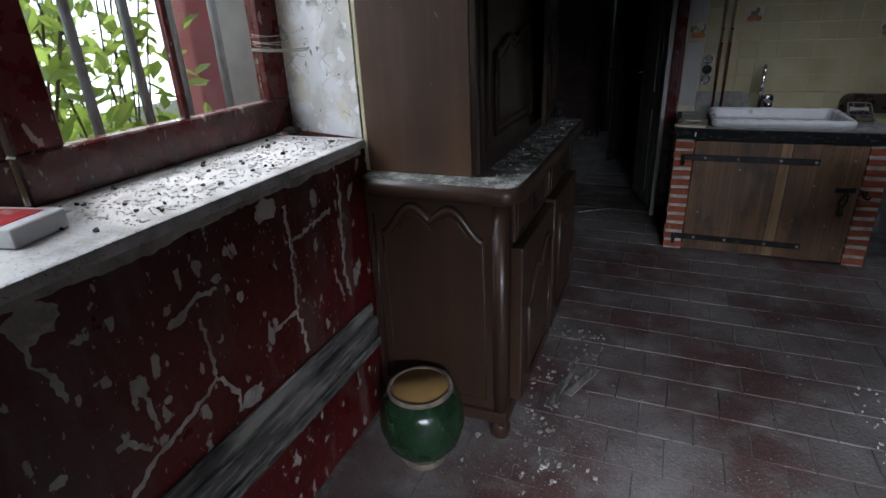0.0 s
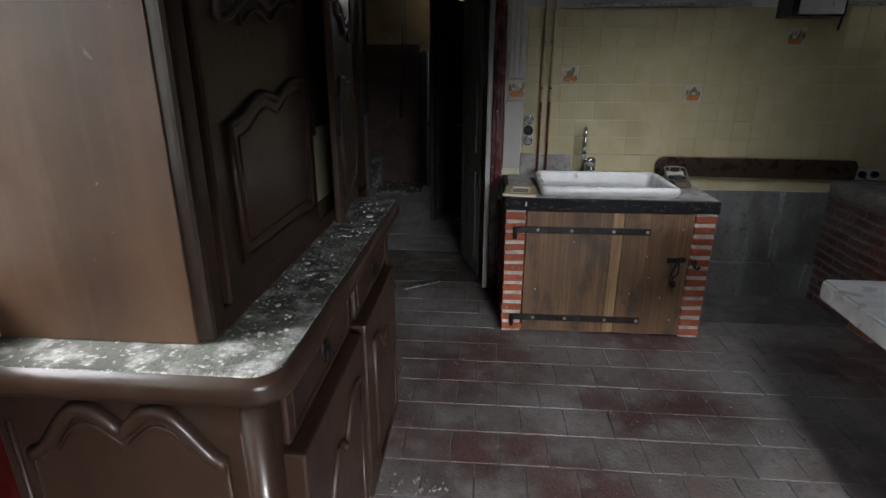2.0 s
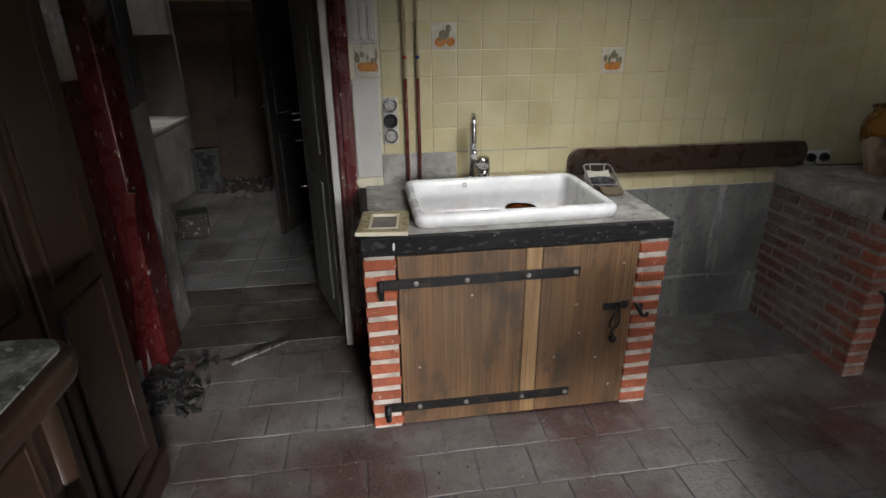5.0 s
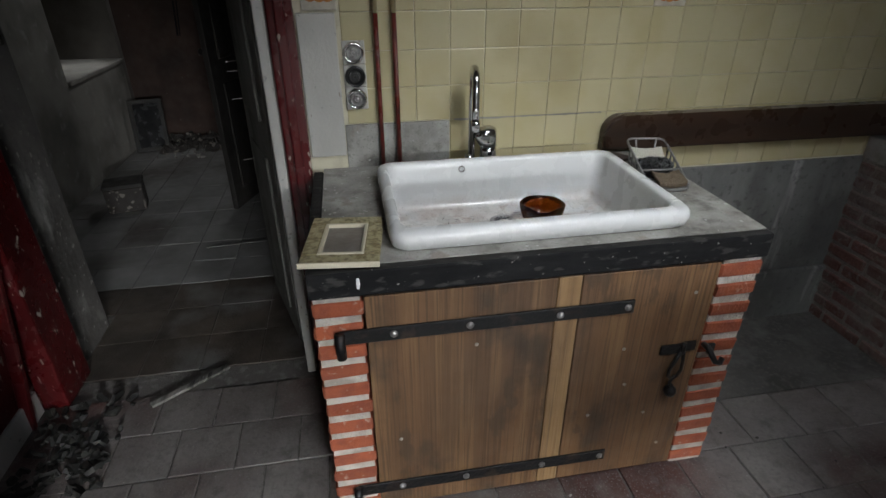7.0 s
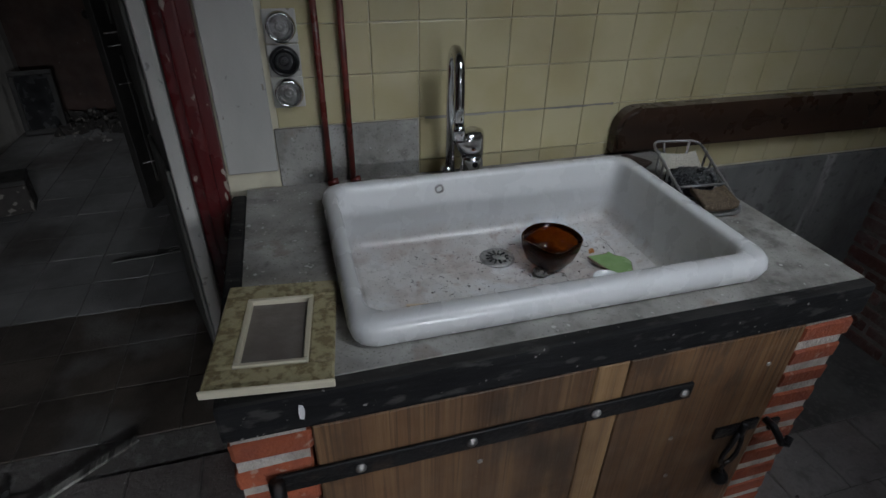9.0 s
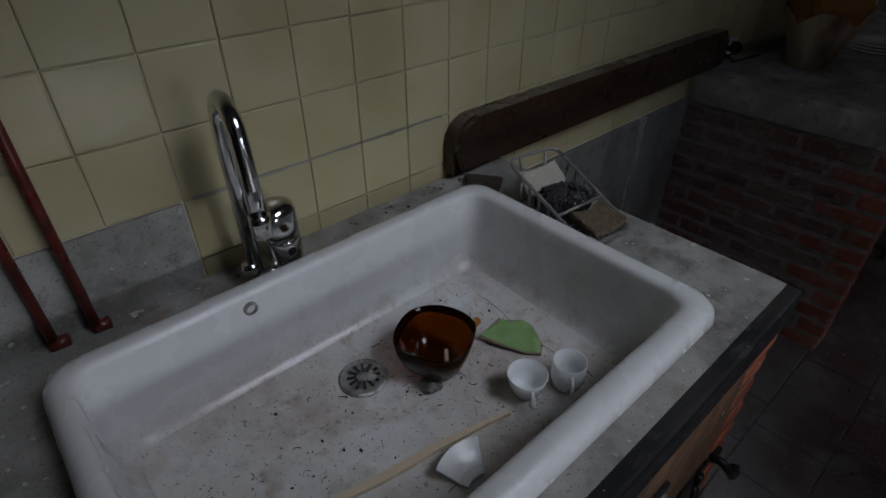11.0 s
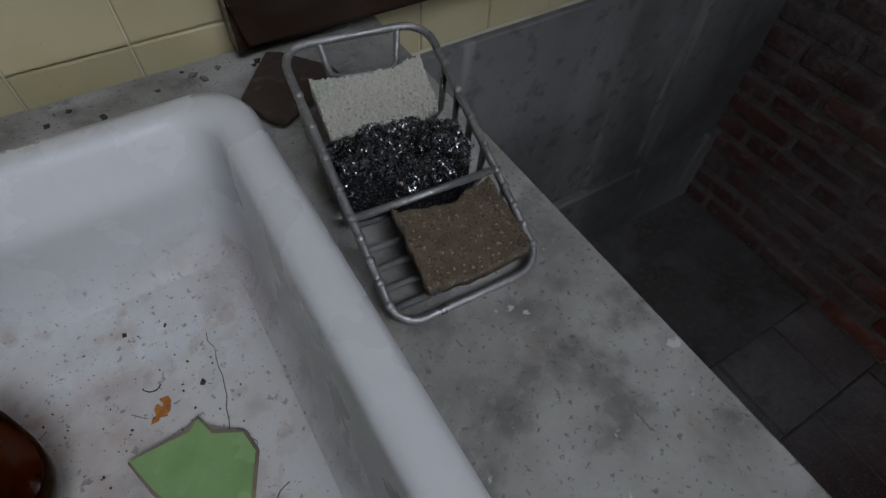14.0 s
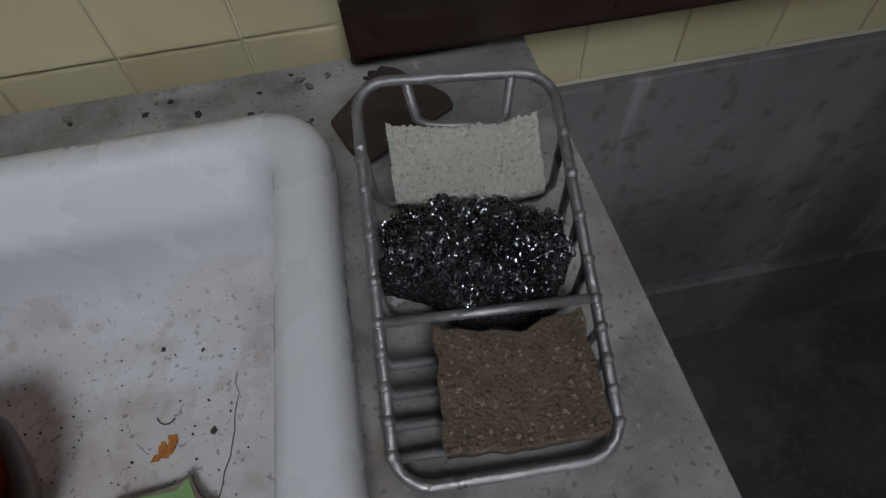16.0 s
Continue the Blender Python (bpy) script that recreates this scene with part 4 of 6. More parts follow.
def drop_handle(parent, x, y, z):
    h = part("escutcheon", lathe(turned(bmesh.new(), Matrix.Identity(4)), (0, 0, 0), [(0.001, 0.006), (0.018, 0.005), (0.022, 0.0), (0.022, -0.001)], 16), M_IRON, parent, "dark iron drop handle plate", smooth=True)
    h.data.transform(pose(x, y, z, 0, 90, 0) @ Matrix.Diagonal((1.8, 1, 1, 1)))
    part("ring", tube(bmesh.new(), [(x + 0.012, y + 0.02 * cos(a), z - 0.012 + 0.024 * sin(a)) for a in [i * pi / 8 for i in range(16)]], 0.003, 6, True), M_IRON, h, smooth=True)


for y0, y1 in ((1.79, 2.33), (2.40, 2.94)):
    d = part("drawer", boxed(BX, BX + 0.018, y0, y1, 0.86, 1.02, 0.007, 2), M_WOOD, buffet)
    part("moulding", tube(bmesh.new(), [(BX + 0.018, y0 + 0.03, 0.885), (BX + 0.018, y1 - 0.03, 0.885), (BX + 0.018, y1 - 0.03, 0.995), (BX + 0.018, y0 + 0.03, 0.995)], 0.005, 6, True), M_WOOD, d)
    drop_handle(d, BX + 0.02, (y0 + y1) / 2, 0.945)
    d = part("door", boxed(BX, BX + 0.052, y0 - 0.01, y1 + 0.01, 0.15, 0.845, 0.008, 2), M_WOOD, buffet)
    head = sweep(y0 + 0.08, y1 - 0.08, 0.55, 0.19)
    if y0 > 2.3:
        head = [(y0 + y1 - a, z) for a, z in head][::-1]
    line = [(y0 + 0.08, 0.24)] + head + [(y1 - 0.08, 0.24)]
    part("panel", prism(bmesh.new(), line[::-1], "x", BX + 0.05, BX + 0.058), M_WOOD, d)
    part("moulding", tube(bmesh.new(), [(BX + 0.056, a, z) for a, z in line], 0.011, 8, True), M_WOOD, d, smooth=True)

# upper cabinet
hutch = thing("upper_cabinet", (-0.8, 2.35, TOP), "tall dark oak upper cabinet with one door ajar", "cabinet")
HX, HY0, HY1, HZ = -0.570, 1.765, 3.06, 2.55
B0 = TOP + 0.002
part("side", boxed(-1.02, HX - 0.03, HY0, HY0 + 0.022, B0, HZ, 0.002), M_WOODSIDE, hutch, "brown bleached plain side panel")
part("side", boxed(-1.02, HX - 0.03, HY1 - 0.022, HY1, B0, HZ, 0.002), M_WOODSIDE, hutch)
part("back", boxed(-1.035, -1.021, HY0, HY1, B0, HZ), M_INSIDE, hutch, "pale yellow lining board")
part("base", boxed(-1.02, HX, HY0 + 0.023, HY1 - 0.023, B0, B0 + 0.05, 0.003), M_WOOD, hutch)
part("shelf", boxed(-1.02, HX - 0.06, HY0 + 0.023, HY1 - 0.023, 1.62, 1.64), M_WOOD, hutch)
part("lining", boxed(-0.655, -0.645, 2.42, HY1 - 0.03, B0 + 0.052, 1.43), M_INSIDE, hutch, "pale yellow board seen through the gap")
part("roof", boxed(-1.02, HX, HY0, HY1, HZ, HZ + 0.03), M_WOOD, hutch)
for y in (HY0 + 0.004, HY1 - 0.07):
    part("corner_post", box(bmesh.new(), HX - 0.05, HX + 0.004, y, y + 0.066, B0, HZ, 0.02, 4), M_WOOD, hutch, smooth=False)


def cabinet_door(y0, y1, m):
    z0, z1 = B0 + 0.055, HZ - 0.02
    pieces = []
    d = part("door", box(bmesh.new(), 0.0, 0.024, 0.0, y1 - y0, z0, z1, 0.005), M_WOOD, hutch)
    pieces.append(d)
    w = y1 - y0
    for a0, a1, lo, hi, up in ((0.075, w - 0.075, z0 + 0.075, 1.53, 0.07), (0.075, w - 0.075, 1.725, z1 - 0.25, 0.06)):
        line = [(a0, lo)] + sweep(a0, a1, hi, up) + [(a1, lo)]
        if lo > 1.7:
            low = sweep(a0, a1, lo, 0.09)
            line = low[::-1] + sweep(a0, a1, hi, up)
        pieces.append(part("panel", prism(bmesh.new(), line[::-1], "x", 0.022, 0.032), M_WOOD, d))
        pieces.append(part("moulding", tube(bmesh.new(), [(0.028, a, z) for a, z in line], 0.011, 8, True), M_WOOD, d, smooth=True))
        inner = [(a0 + (a - a0) * 0.88 + (a1 - a0) * 0.06, z - 0.03 if z > lo + 0.02 else z + 0.03) for a, z in line]
        pieces.append(part("bead", tube(bmesh.new(), [(0.031, a, z) for a, z in inner], 0.005, 6, True), M_WOOD, d, smooth=True))
    pieces.append(part("latch", boxed(0.02, 0.034, w - 0.022, w - 0.004, 1.44, 1.56, 0.003), M_IRON, d, "worn iron bolt"))
    t = pose(HX - 0.012, y0, 0) if m is None else m
    for p in pieces:
        p.data.transform(t)
    return d


cabinet_door(1.84, 2.465, None)
cabinet_door(0.0, 0.545, Matrix.Translation((HX - 0.010, 2.99, 0)) @ Matrix.Rotation(radians(8), 4, "Z") @ Matrix.Diagonal((1, -1, 1, 1)))
solo("plaster_scraps", scraps(8, 90, (-0.58, -0.41, 1.75, 2.95), TOP + 0.002, 0.007, 0.002, 1.0), M_FLAKE, "white plaster scraps on the buffet top", "plaster scraps", kind="stuff")
solo("paper_scrap", scraps(9, 1, (-0.46, -0.45, 2.74, 2.75), TOP + 0.002, 0.05, 0.002, 0.3), M_CARD, "crumpled white paper scrap on the buffet", "paper")


# tall cupboard standing past the buffet
tall = thing("wardrobe", (-0.88, 3.5, 0), "tall dark oak cupboard with moulded panels", "cupboard")
VX, VY0, VY1 = -0.735, 3.09, 3.90
part("carcass", box(bmesh.new(), -1.03, VX, VY0, VY1, 0.12, 2.45, 0.006), M_WOOD, tall)
part("plinth", box(bmesh.new(), -1.03, VX + 0.03, VY0, VY1 + 0.02, 0.0, 0.12, 0.008, 2), M_WOOD, tall)
for y0, y1 in ((VY0 + 0.04, 3.47), (3.49, VY1 - 0.05)):
    d = part("door", box(bmesh.new(), VX, VX + 0.022, y0, y1, 0.14, 2.4, 0.005), M_WOOD, tall)
    for z0, z1 in ((0.24, 0.90), (1.0, 2.3)):
        part("panel", box(bmesh.new(), VX + 0.02, VX + 0.03, y0 + 0.07, y1 - 0.07, z0, z1, 0.006), M_WOOD, d)
        part("moulding", tube(bmesh.new(), [(VX + 0.024, y0 + 0.06, z0 - 0.01), (VX + 0.024, y1 - 0.06, z0 - 0.01), (VX + 0.024, y1 - 0.06, z1 + 0.01), (VX + 0.024, y0 + 0.06, z1 + 0.01)], 0.012, 8, True), M_WOOD, d, smooth=True)
part("corner_post", box(bmesh.new(), VX - 0.03, VX + 0.012, VY1 - 0.045, VY1 + 0.004, 0.12, 2.45, 0.012, 3), M_WOOD, tall)


# ---- green jar ----
jar = thing("jar", (-0.735, 1.50, 0), "dark green glazed earthenware jar standing on the floor", "jar")
J = (-0.735, 1.50, 0.0)
part("body", lathe(bmesh.new(), J, [(0.1003, 0.0448), (0.1475, 0.1120), (0.1676, 0.1904), (0.1593, 0.2688), (0.1274, 0.3360)], 40), M_GREENPOT, jar, smooth=True)
part("base", lathe(bmesh.new(), J, [(0.0826, 0.0000), (0.0920, 0.0134), (0.1009, 0.0459)], 40), M_POTRAW, jar, "raw pale clay foot", smooth=True)
part("rim", lathe(bmesh.new(), J, [(0.1227, 0.3315), (0.1286, 0.3416), (0.1251, 0.3528), (0.1109, 0.3539), (0.1062, 0.3394)], 40), M_POTRAW, jar, "worn pale rim", smooth=True)
part("lining", lathe(bmesh.new(), J, [(0.1086, 0.3494), (0.1239, 0.3136), (0.1475, 0.2240), (0.1298, 0.1008), (0.0024, 0.0896)], 40), M_POTIN, jar, "ochre glazed inside", smooth=True)
for a in (250, 70):
    x, y = J[0] + 0.158 * cos(radians(a)), J[1] + 0.158 * sin(radians(a))
    part("lug", turned(box(bmesh.new(), -0.016, 0.016, -0.012, 0.012, -0.03, 0.02, 0.009, 3), pose(x, y, 0.262, 0, 0, a - 90)), M_GREENPOT, jar)


# ---- sink counter ----
CX0, CX1, CY, CZ = 0.095, 1.345, 4.03, 0.89
counter = thing("sink_counter", (0.72, 4.4, 0), "brick sink counter with plank door and cement top", "sink counter")
bm = bmesh.new()
for a in ((CX0 + 0.031, 0.335, CY + 0.027, 4.769), (1.096, CX1 - 0.002, CY + 0.027, 4.769), (0.335, 1.096, CY + 0.027, 4.13), (0.335, 1.096, 4.60, 4.769)):
    box(bm, a[0], a[1], a[2], a[3], 0.815, CZ)
bmesh.ops.remove_doubles(bm, verts=bm.verts, dist=0.0005)
part("countertop", bm, M_CEMENT, counter, "grey stained cement top")
part("edge_beam", turned(box(bmesh.new(), CX0 - 0.003, CX1 + 0.004, CY, CY + 0.052, 0.8127, CZ - 0.003, 0.007, 2), Matrix.Identity(4)), M_BLACKWOOD, counter, "black painted timber edge")
part("edge_beam", box(bmesh.new(), CX0 - 0.004, CX0 + 0.03, CY + 0.052, 4.74, 0.813, CZ + 0.001, 0.004), M_BLACKWOOD, counter)
part("chip", prism(bmesh.new(), [(0.212, 0.838), (0.218, 0.836), (0.221, 0.852), (0.219, 0.866), (0.213, 0.868), (0.211, 0.853)], "y", CY - 0.0015, CY + 0.001), M_CARD, counter, "chipped white fleck")
COURSE = 0.0672


def brick_mesh(name, w, d, h, seed):
    rng = random.Random(seed)
    bm = box(bmesh.new(), -w / 2, w / 2, -d / 2, d / 2, -h / 2, h / 2, 0.006)
    for v in bm.verts:
        v.co += Vector((rng.uniform(-1, 1), rng.uniform(-1, 1), rng.uniform(-1, 1))) * 0.0018
    me = bpy.data.meshes.new(name)
    bm.to_mesh(me)
    bm.free()
    return me


def piece(name, me, material, parent, at, rz=0.0, base=None):
    if not me.materials:
        me.materials.append(material)
    ob = new(name, me)
    ob.parent = parent
    if parent.type == "EMPTY":
        ob.matrix_parent_inverse = Matrix.Translation(-parent.location)
    ob.location = at
    ob.rotation_euler = (0, 0, rz)
    return ob


for x0 in (CX0, CX1 - 0.128):
    part("mortar_core", box(bmesh.new(), x0 + 0.006, x0 + 0.122, CY + 0.012, 4.75, 0.0, 0.813), M_MORTAR, counter, "pale rough mortar")
    meshes = [brick_mesh("brick", 0.128, 0.21, 0.046, 40 + k) for k in range(4)]
    rng = random.Random(11 if x0 < 0.5 else 12)
    for c in range(12):
        z = 0.035 + c * COURSE
        for j in range(3):
            o = piece("brick", meshes[rng.randrange(4)], M_BRICK, counter, (x0 + 0.064 + rng.uniform(-0.003, 0.003), CY + 0.112 + j * 0.226 + (0.0 if c % 2 else 0.0), z), rng.choice((0, pi)))
            if j == 0:
                o.rotation_euler[1] = rng.uniform(-0.025, 0.025)
# back closing
part("back_panel", boxed(CX0 + 0.13, CX1 - 0.13, 4.70, 4.74, 0.0, 0.8), M_DADO, counter)

door = part("cupboard_door", boxed(0.228, 1.212, CY + 0.022, CY + 0.034, 0.018, 0.806), M_PLANK, counter, "aged pine plank door")
for x0, x1, m in ((0.226, 0.7375, M_PLANK), (0.739, 0.806, M_SAP), (0.808, 1.213, M_PLANK)):
    part("plank", box(bmesh.new(), x0, x1, CY + 0.004, CY + 0.022, 0.016, 0.808, 0.0025), m, door)


for x, z in ((1.155, 0.715), (0.99, 0.40), (0.885, 0.29), (1.075, 0.27), (1.15, 0.12), (0.965, 0.54), (0.30, 0.30), (0.52, 0.62)):
    part("nail", turned(lathe(bmesh.new(), (0, 0, 0), [(0.006, 0.0), (0.005, 0.002), (0.0006, 0.003)], 10), pose(x, CY + 0.004, z, 90, 0, 0)), M_STEEL, door, "small steel nail head")


def strap_hinge(x0, x1, z, tilt):
    m = pose(x0, CY + 0.0, z, 0, tilt, 0)
    w = x1 - x0
    s = part("strap_hinge", turned(box(bmesh.new(), 0.0, w, -0.004, 0.0035, -0.021, 0.021, 0.0015), m), M_IRON, door, "black iron strap hinge")
    knuckle = tube(bmesh.new(), [(0.0, -0.012, -0.055), (0.0, -0.012, 0.02)], 0.013, 12)
    part("pintle", turned(knuckle, m), M_IRON, counter, "iron hinge pintle", smooth=True)
    for u in (0.17, 0.42, 0.73, 0.975):
        part("bolt", turned(lathe(bmesh.new(), (0, 0, 0), [(0.011, 0.0), (0.010, 0.003), (0.005, 0.006), (0.0008, 0.007)], 12), m @ pose(u * w, -0.0045, 0, 90, 0, 0)), M_STEEL, door, "round steel bolt head", smooth=True)


strap_hinge(0.158, 0.968, 0.692, -0.2)
strap_hinge(0.160, 0.965, 0.107, 0.0)
latch = part("latch_plate", box(bmesh.new(), 1.083, 1.148, CY - 0.003, CY + 0.0035, 0.503, 0.537, 0.001), M_IRON, counter, "black iron hasp")
part("hasp_plate", box(bmesh.new(), 1.158, 1.196, CY - 0.003, CY + 0.0035, 0.508, 0.542, 0.001), M_IRON, latch)
part("hinge_pin", tube(bmesh.new(), [(1.153, CY - 0.006, 0.502), (1.153, CY - 0.006, 0.542)], 0.008, 10), M_IRON, latch, smooth=True)
loop = [(1.146, CY - 0.008, 0.512), (1.132, CY - 0.013, 0.485), (1.117, CY - 0.014, 0.452), (1.118, CY - 0.014, 0.428), (1.131, CY - 0.014, 0.415), (1.148, CY - 0.014, 0.425), (1.157, CY - 0.014, 0.447), (1.157, CY - 0.013, 0.48), (1.154, CY - 0.008, 0.51)]
part("latch_tail", tube(bmesh.new(), loop, 0.0055, 8), M_IRON, latch, smooth=True)
part("link", tube(bmesh.new(), [(1.131, CY - 0.016, 0.418), (1.126, CY - 0.017, 0.402), (1.133, CY - 0.016, 0.388)], 0.0045, 8), M_IRON, latch, smooth=True)
part("latch_knob", lathe(bmesh.new(), (1.136, CY - 0.016, 0.368), [(0.002, -0.02), (0.014, -0.014), (0.020, 0.0), (0.016, 0.012), (0.006, 0.02), (0.004, 0.026)], 14), M_IRON, latch, smooth=True)
part("staple", tube(bmesh.new(), [(1.226, CY + 0.004, 0.522), (1.226, CY - 0.02, 0.524), (1.229, CY - 0.035, 0.512), (1.240, CY - 0.042, 0.49), (1.256, CY - 0.044, 0.483), (1.268, CY - 0.036, 0.494)], 0.009, 8), M_IRON, counter, "bent iron catch", smooth=True)
part("staple_plate", box(bmesh.new(), 1.238, 1.262, CY - 0.006, CY + 0.004, 0.487, 0.525, 0.003), M_IRON, counter)

# sink
sink = thing("sink", (0.715, 4.36, 0.885), "white fireclay sink with a dirty basin", "sink")
spec = ((0.325, 1.120, 4.112, 4.62, 0.04, 0.884), (0.309, 1.136, 4.092, 4.634, 0.045, 0.90), (0.304, 1.141, 4.085, 4.638, 0.047, 0.922), (0.307, 1.138, 4.088, 4.637, 0.045, 0.937), (0.314, 1.131, 4.095, 4.633, 0.043, 0.946), (0.322, 1.120, 4.106, 4.624, 0.042, 0.949), (0.331, 1.107, 4.119, 4.611, 0.040, 0.9485), (0.336, 1.100, 4.126, 4.604, 0.038, 0.9455), (0.338, 1.097, 4.130, 4.601, 0.038, 0.939), (0.339, 1.095, 4.132, 4.599, 0.038, 0.92), (0.342, 1.090, 4.137, 4.594, 0.040, 0.85), (0.347, 1.083, 4.144, 4.587, 0.044, 0.806), (0.362, 1.068, 4.160, 4.572, 0.048, 0.785), (0.395, 1.035, 4.195, 4.54, 0.05, 0.7755))
loops = [[(x, y, z) for x, y in round_rect(a, b, c, d, r, 8)] for a, b, c, d, r, z in spec]
part("body", loft(bmesh.new(), loops), M_BASIN, sink, "glossy white glazed walls and rolled rim", smooth=True)
DX, DY = 0.710, 4.476
loops = [[(x, y, z) for x, y in round_rect(a, b, c, d, r, 8)] for a, b, c, d, r, z in ((0.366, 1.064, 4.164, 4.568, 0.05, 0.7865), (0.395, 1.035, 4.195, 4.54, 0.05, 0.776), (0.43, 1.0, 4.23, 4.51, 0.04, 0.774))]
part("basin_floor", loft(bmesh.new(), loops, False, (DX, DY, 0.770)), M_BASIN, sink, "stained gritty basin floor", smooth=True)
part("overflow", lathe(bmesh.new(), (0, 0, 0), [(0.012, -0.004), (0.012, 0.003), (0.008, 0.004), (0.007, -0.002)], 16), M_STEEL, sink, "dull overflow hole").data.transform(pose(0.592, 4.599, 0.92, 90, 0, 0))
drain = part("drain", lathe(bmesh.new(), (DX, DY, 0.7725), [(0.002, 0.0), (0.034, 0.002), (0.040, 0.004), (0.044, 0.001), (0.044, -0.003)], 32), M_STEEL, sink, "dull metal drain grid", smooth=False)
for k in range(12):
    m = pose(DX, DY, 0.7752, 0, 0, 30 * k)
    part("slot", turned(boxed(0.012, 0.029, -0.0026, 0.0026, -0.001, 0.0008), m), M_BLACK, drain)

faucet = thing("faucet", (0.655, 4.69, CZ), "chrome mixer tap with a tall curved spout", "faucet")
hook = [(0.0, 0.03), (0.0, 0.30)] + [(0.05 - 0.05 * cos(radians(a)), 0.30 + 0.05 * sin(radians(a))) for a in range(15, 180, 15)] + [(0.102, 0.285), (0.106, 0.24), (0.109, 0.185)]
place = [(0.645 - d * sin(radians(7)), 4.688 - d * cos(radians(7)), CZ + h) for d, h in hook]
spout = part("spout", tube(bmesh.new(), place, 0.0125, 14), M_CHROME, faucet, smooth=True)
part("aerator", tube(bmesh.new(), [Vector(place[-1]) + Vector((0, 0, 0.012)), place[-1], Vector(place[-1]) - Vector((0, 0, 0.022))], 0.0155, 16), M_CHROME, spout, smooth=True)
part("elbow", tube(bmesh.new(), [(0.637, 4.688, CZ + 0.05), (0.637, 4.688, CZ + 0.03), (0.642, 4.688, CZ + 0.018), (0.655, 4.688, CZ + 0.013), (0.70, 4.69, CZ + 0.013)], 0.0145, 14), M_CHROME, faucet, smooth=True)
part("mixer", lathe(bmesh.new(), (0.705, 4.69, CZ), [(0.031, 0), (0.031, 0.028), (0.0295, 0.030), (0.0295, 0.032), (0.031, 0.034), (0.031, 0.074), (0.0295, 0.076), (0.0285, 0.078)], 28), M_CHROME, faucet, smooth=True)
bm = lathe(bmesh.new(), (0, 0, 0), [(0.031, 0.0), (0.0315, 0.02), (0.031, 0.05), (0.027, 0.062), (0.014, 0.068), (0.001, 0.069)], 28)
for v in bm.verts:
    if v.co.x < 0:
        v.co.x *= 1.0 + 0.75 * min(1.0, max(0.0, v.co.z / 0.045))
        v.co.z -= 0.35 * max(0.0, -v.co.x - 0.02)
part("lever", turned(bm, pose(0.705, 4.69, CZ + 0.078, 0, 0, 20)), M_CHROME, faucet, smooth=True)
part("badge", turned(lathe(bmesh.new(), (0, 0, 0), [(0.001, 0.002), (0.006, 0.002), (0.008, 0.0)], 12), pose(0.705, 4.6585, CZ + 0.057, 90, 0, 0)), M_BLACK, faucet)

# things in the basin
Z0 = 0.7755
bowl = thing("bowl", (0.820, 4.412, Z0), "amber brown glass bowl holding a cigarette end", "bowl")
prof = [(0.028, 0.0), (0.038, 0.004), (0.054, 0.024), (0.063, 0.052), (0.066, 0.078), (0.0635, 0.0785), (0.060, 0.053), (0.051, 0.027), (0.034, 0.009), (0.002, 0.008)]
bm = lathe(bmesh.new(), (0, 0, 0), prof, 48, 2.9)
for v in bm.verts:
    if v.co.z > 0.06:
        v.co.z += 0.0025 * cos(4 * math.atan2(v.co.y, v.co.x)) + 0.0
part("glass", turned(bm, pose(0.820, 4.412, Z0 + 0.002, 0, 0, 28)), M_AMBER, bowl, smooth=True)
solo("cigarette_end", tube(bmesh.new(), [(0.829, 4.392, Z0 + 0.017), (0.844, 4.410, Z0 + 0.022)], 0.0042, 10), M_STICK, "cigarette end lying in the amber bowl", "cigarette end")


def cup(at, handle, label, tall):
    c = thing("cup", (at[0], at[1], Z0), label, "cup", "small white cups")
    h = 0.055 if tall else 0.05
    r = 0.029 if tall else 0.034
    pr = ([(0.021, 0), (0.024, 0.004), (r, 0.02), (r, h), (r - 0.0025, h), (r - 0.003, 0.02), (0.018, 0.006), (0.001, 0.005)] if tall else
          [(0.013, 0), (0.014, 0.004), (0.022, 0.012), (0.029, 0.03), (r, h), (r - 0.0022, h), (0.026, 0.03), (0.019, 0.014), (0.001, 0.008)])
    part("body", lathe(bmesh.new(), (at[0], at[1], Z0), pr, 32), M_PORCELAIN, c, smooth=True)
    a = radians(handle)
    u = Vector((cos(a), sin(a), 0))
    pts = [Vector((at[0], at[1], Z0)) + u * (r - 0.002 + 0.016 * sin(pi * t)) + Vector((0, 0, h * (0.82 - 0.55 * t))) for t in [i / 8 for i in range(9)]]
    part("handle", tube(bmesh.new(), pts, 0.0035, 8), M_PORCELAIN, c, smooth=True)
    return c


cup((0.888, 4.262), 235, "small white coffee cup standing in the sink", False)
cup((0.958, 4.231), 225, "straight white cup with dark ash inside", True)
solo("ash", scraps(14, 9, (0.948, 0.968, 4.222, 4.242), Z0 + 0.0075, 0.006, 0.003), M_LITTER, "dark ash and scraps inside the white cup", "ash", kind="stuff")
bm = prism(bmesh.new(), [(0.915, 4.395), (0.926, 4.360), (0.948, 4.315), (0.970, 4.290), (0.992, 4.305), (1.014, 4.350), (1.010, 4.372), (0.985, 4.385), (0.978, 4.405), (0.968, 4.396)], "z", 0, 0.005)
bmesh.ops.bevel(bm, geom=list(bm.edges), offset=0.0015, segments=1, affect="EDGES")
shard = thing("green_shard", (0.965, 4.35, Z0), "broken apple green glazed plate shard", "shard")
m = Matrix.Translation((0.970, 4.360, Z0 + 0.004)) @ Matrix.Rotation(radians(4), 4, "X") @ Matrix.Translation((-0.965, -4.35, 0))
part("body", turned(bm, m), M_POTRAW, shard, "pale broken edge")
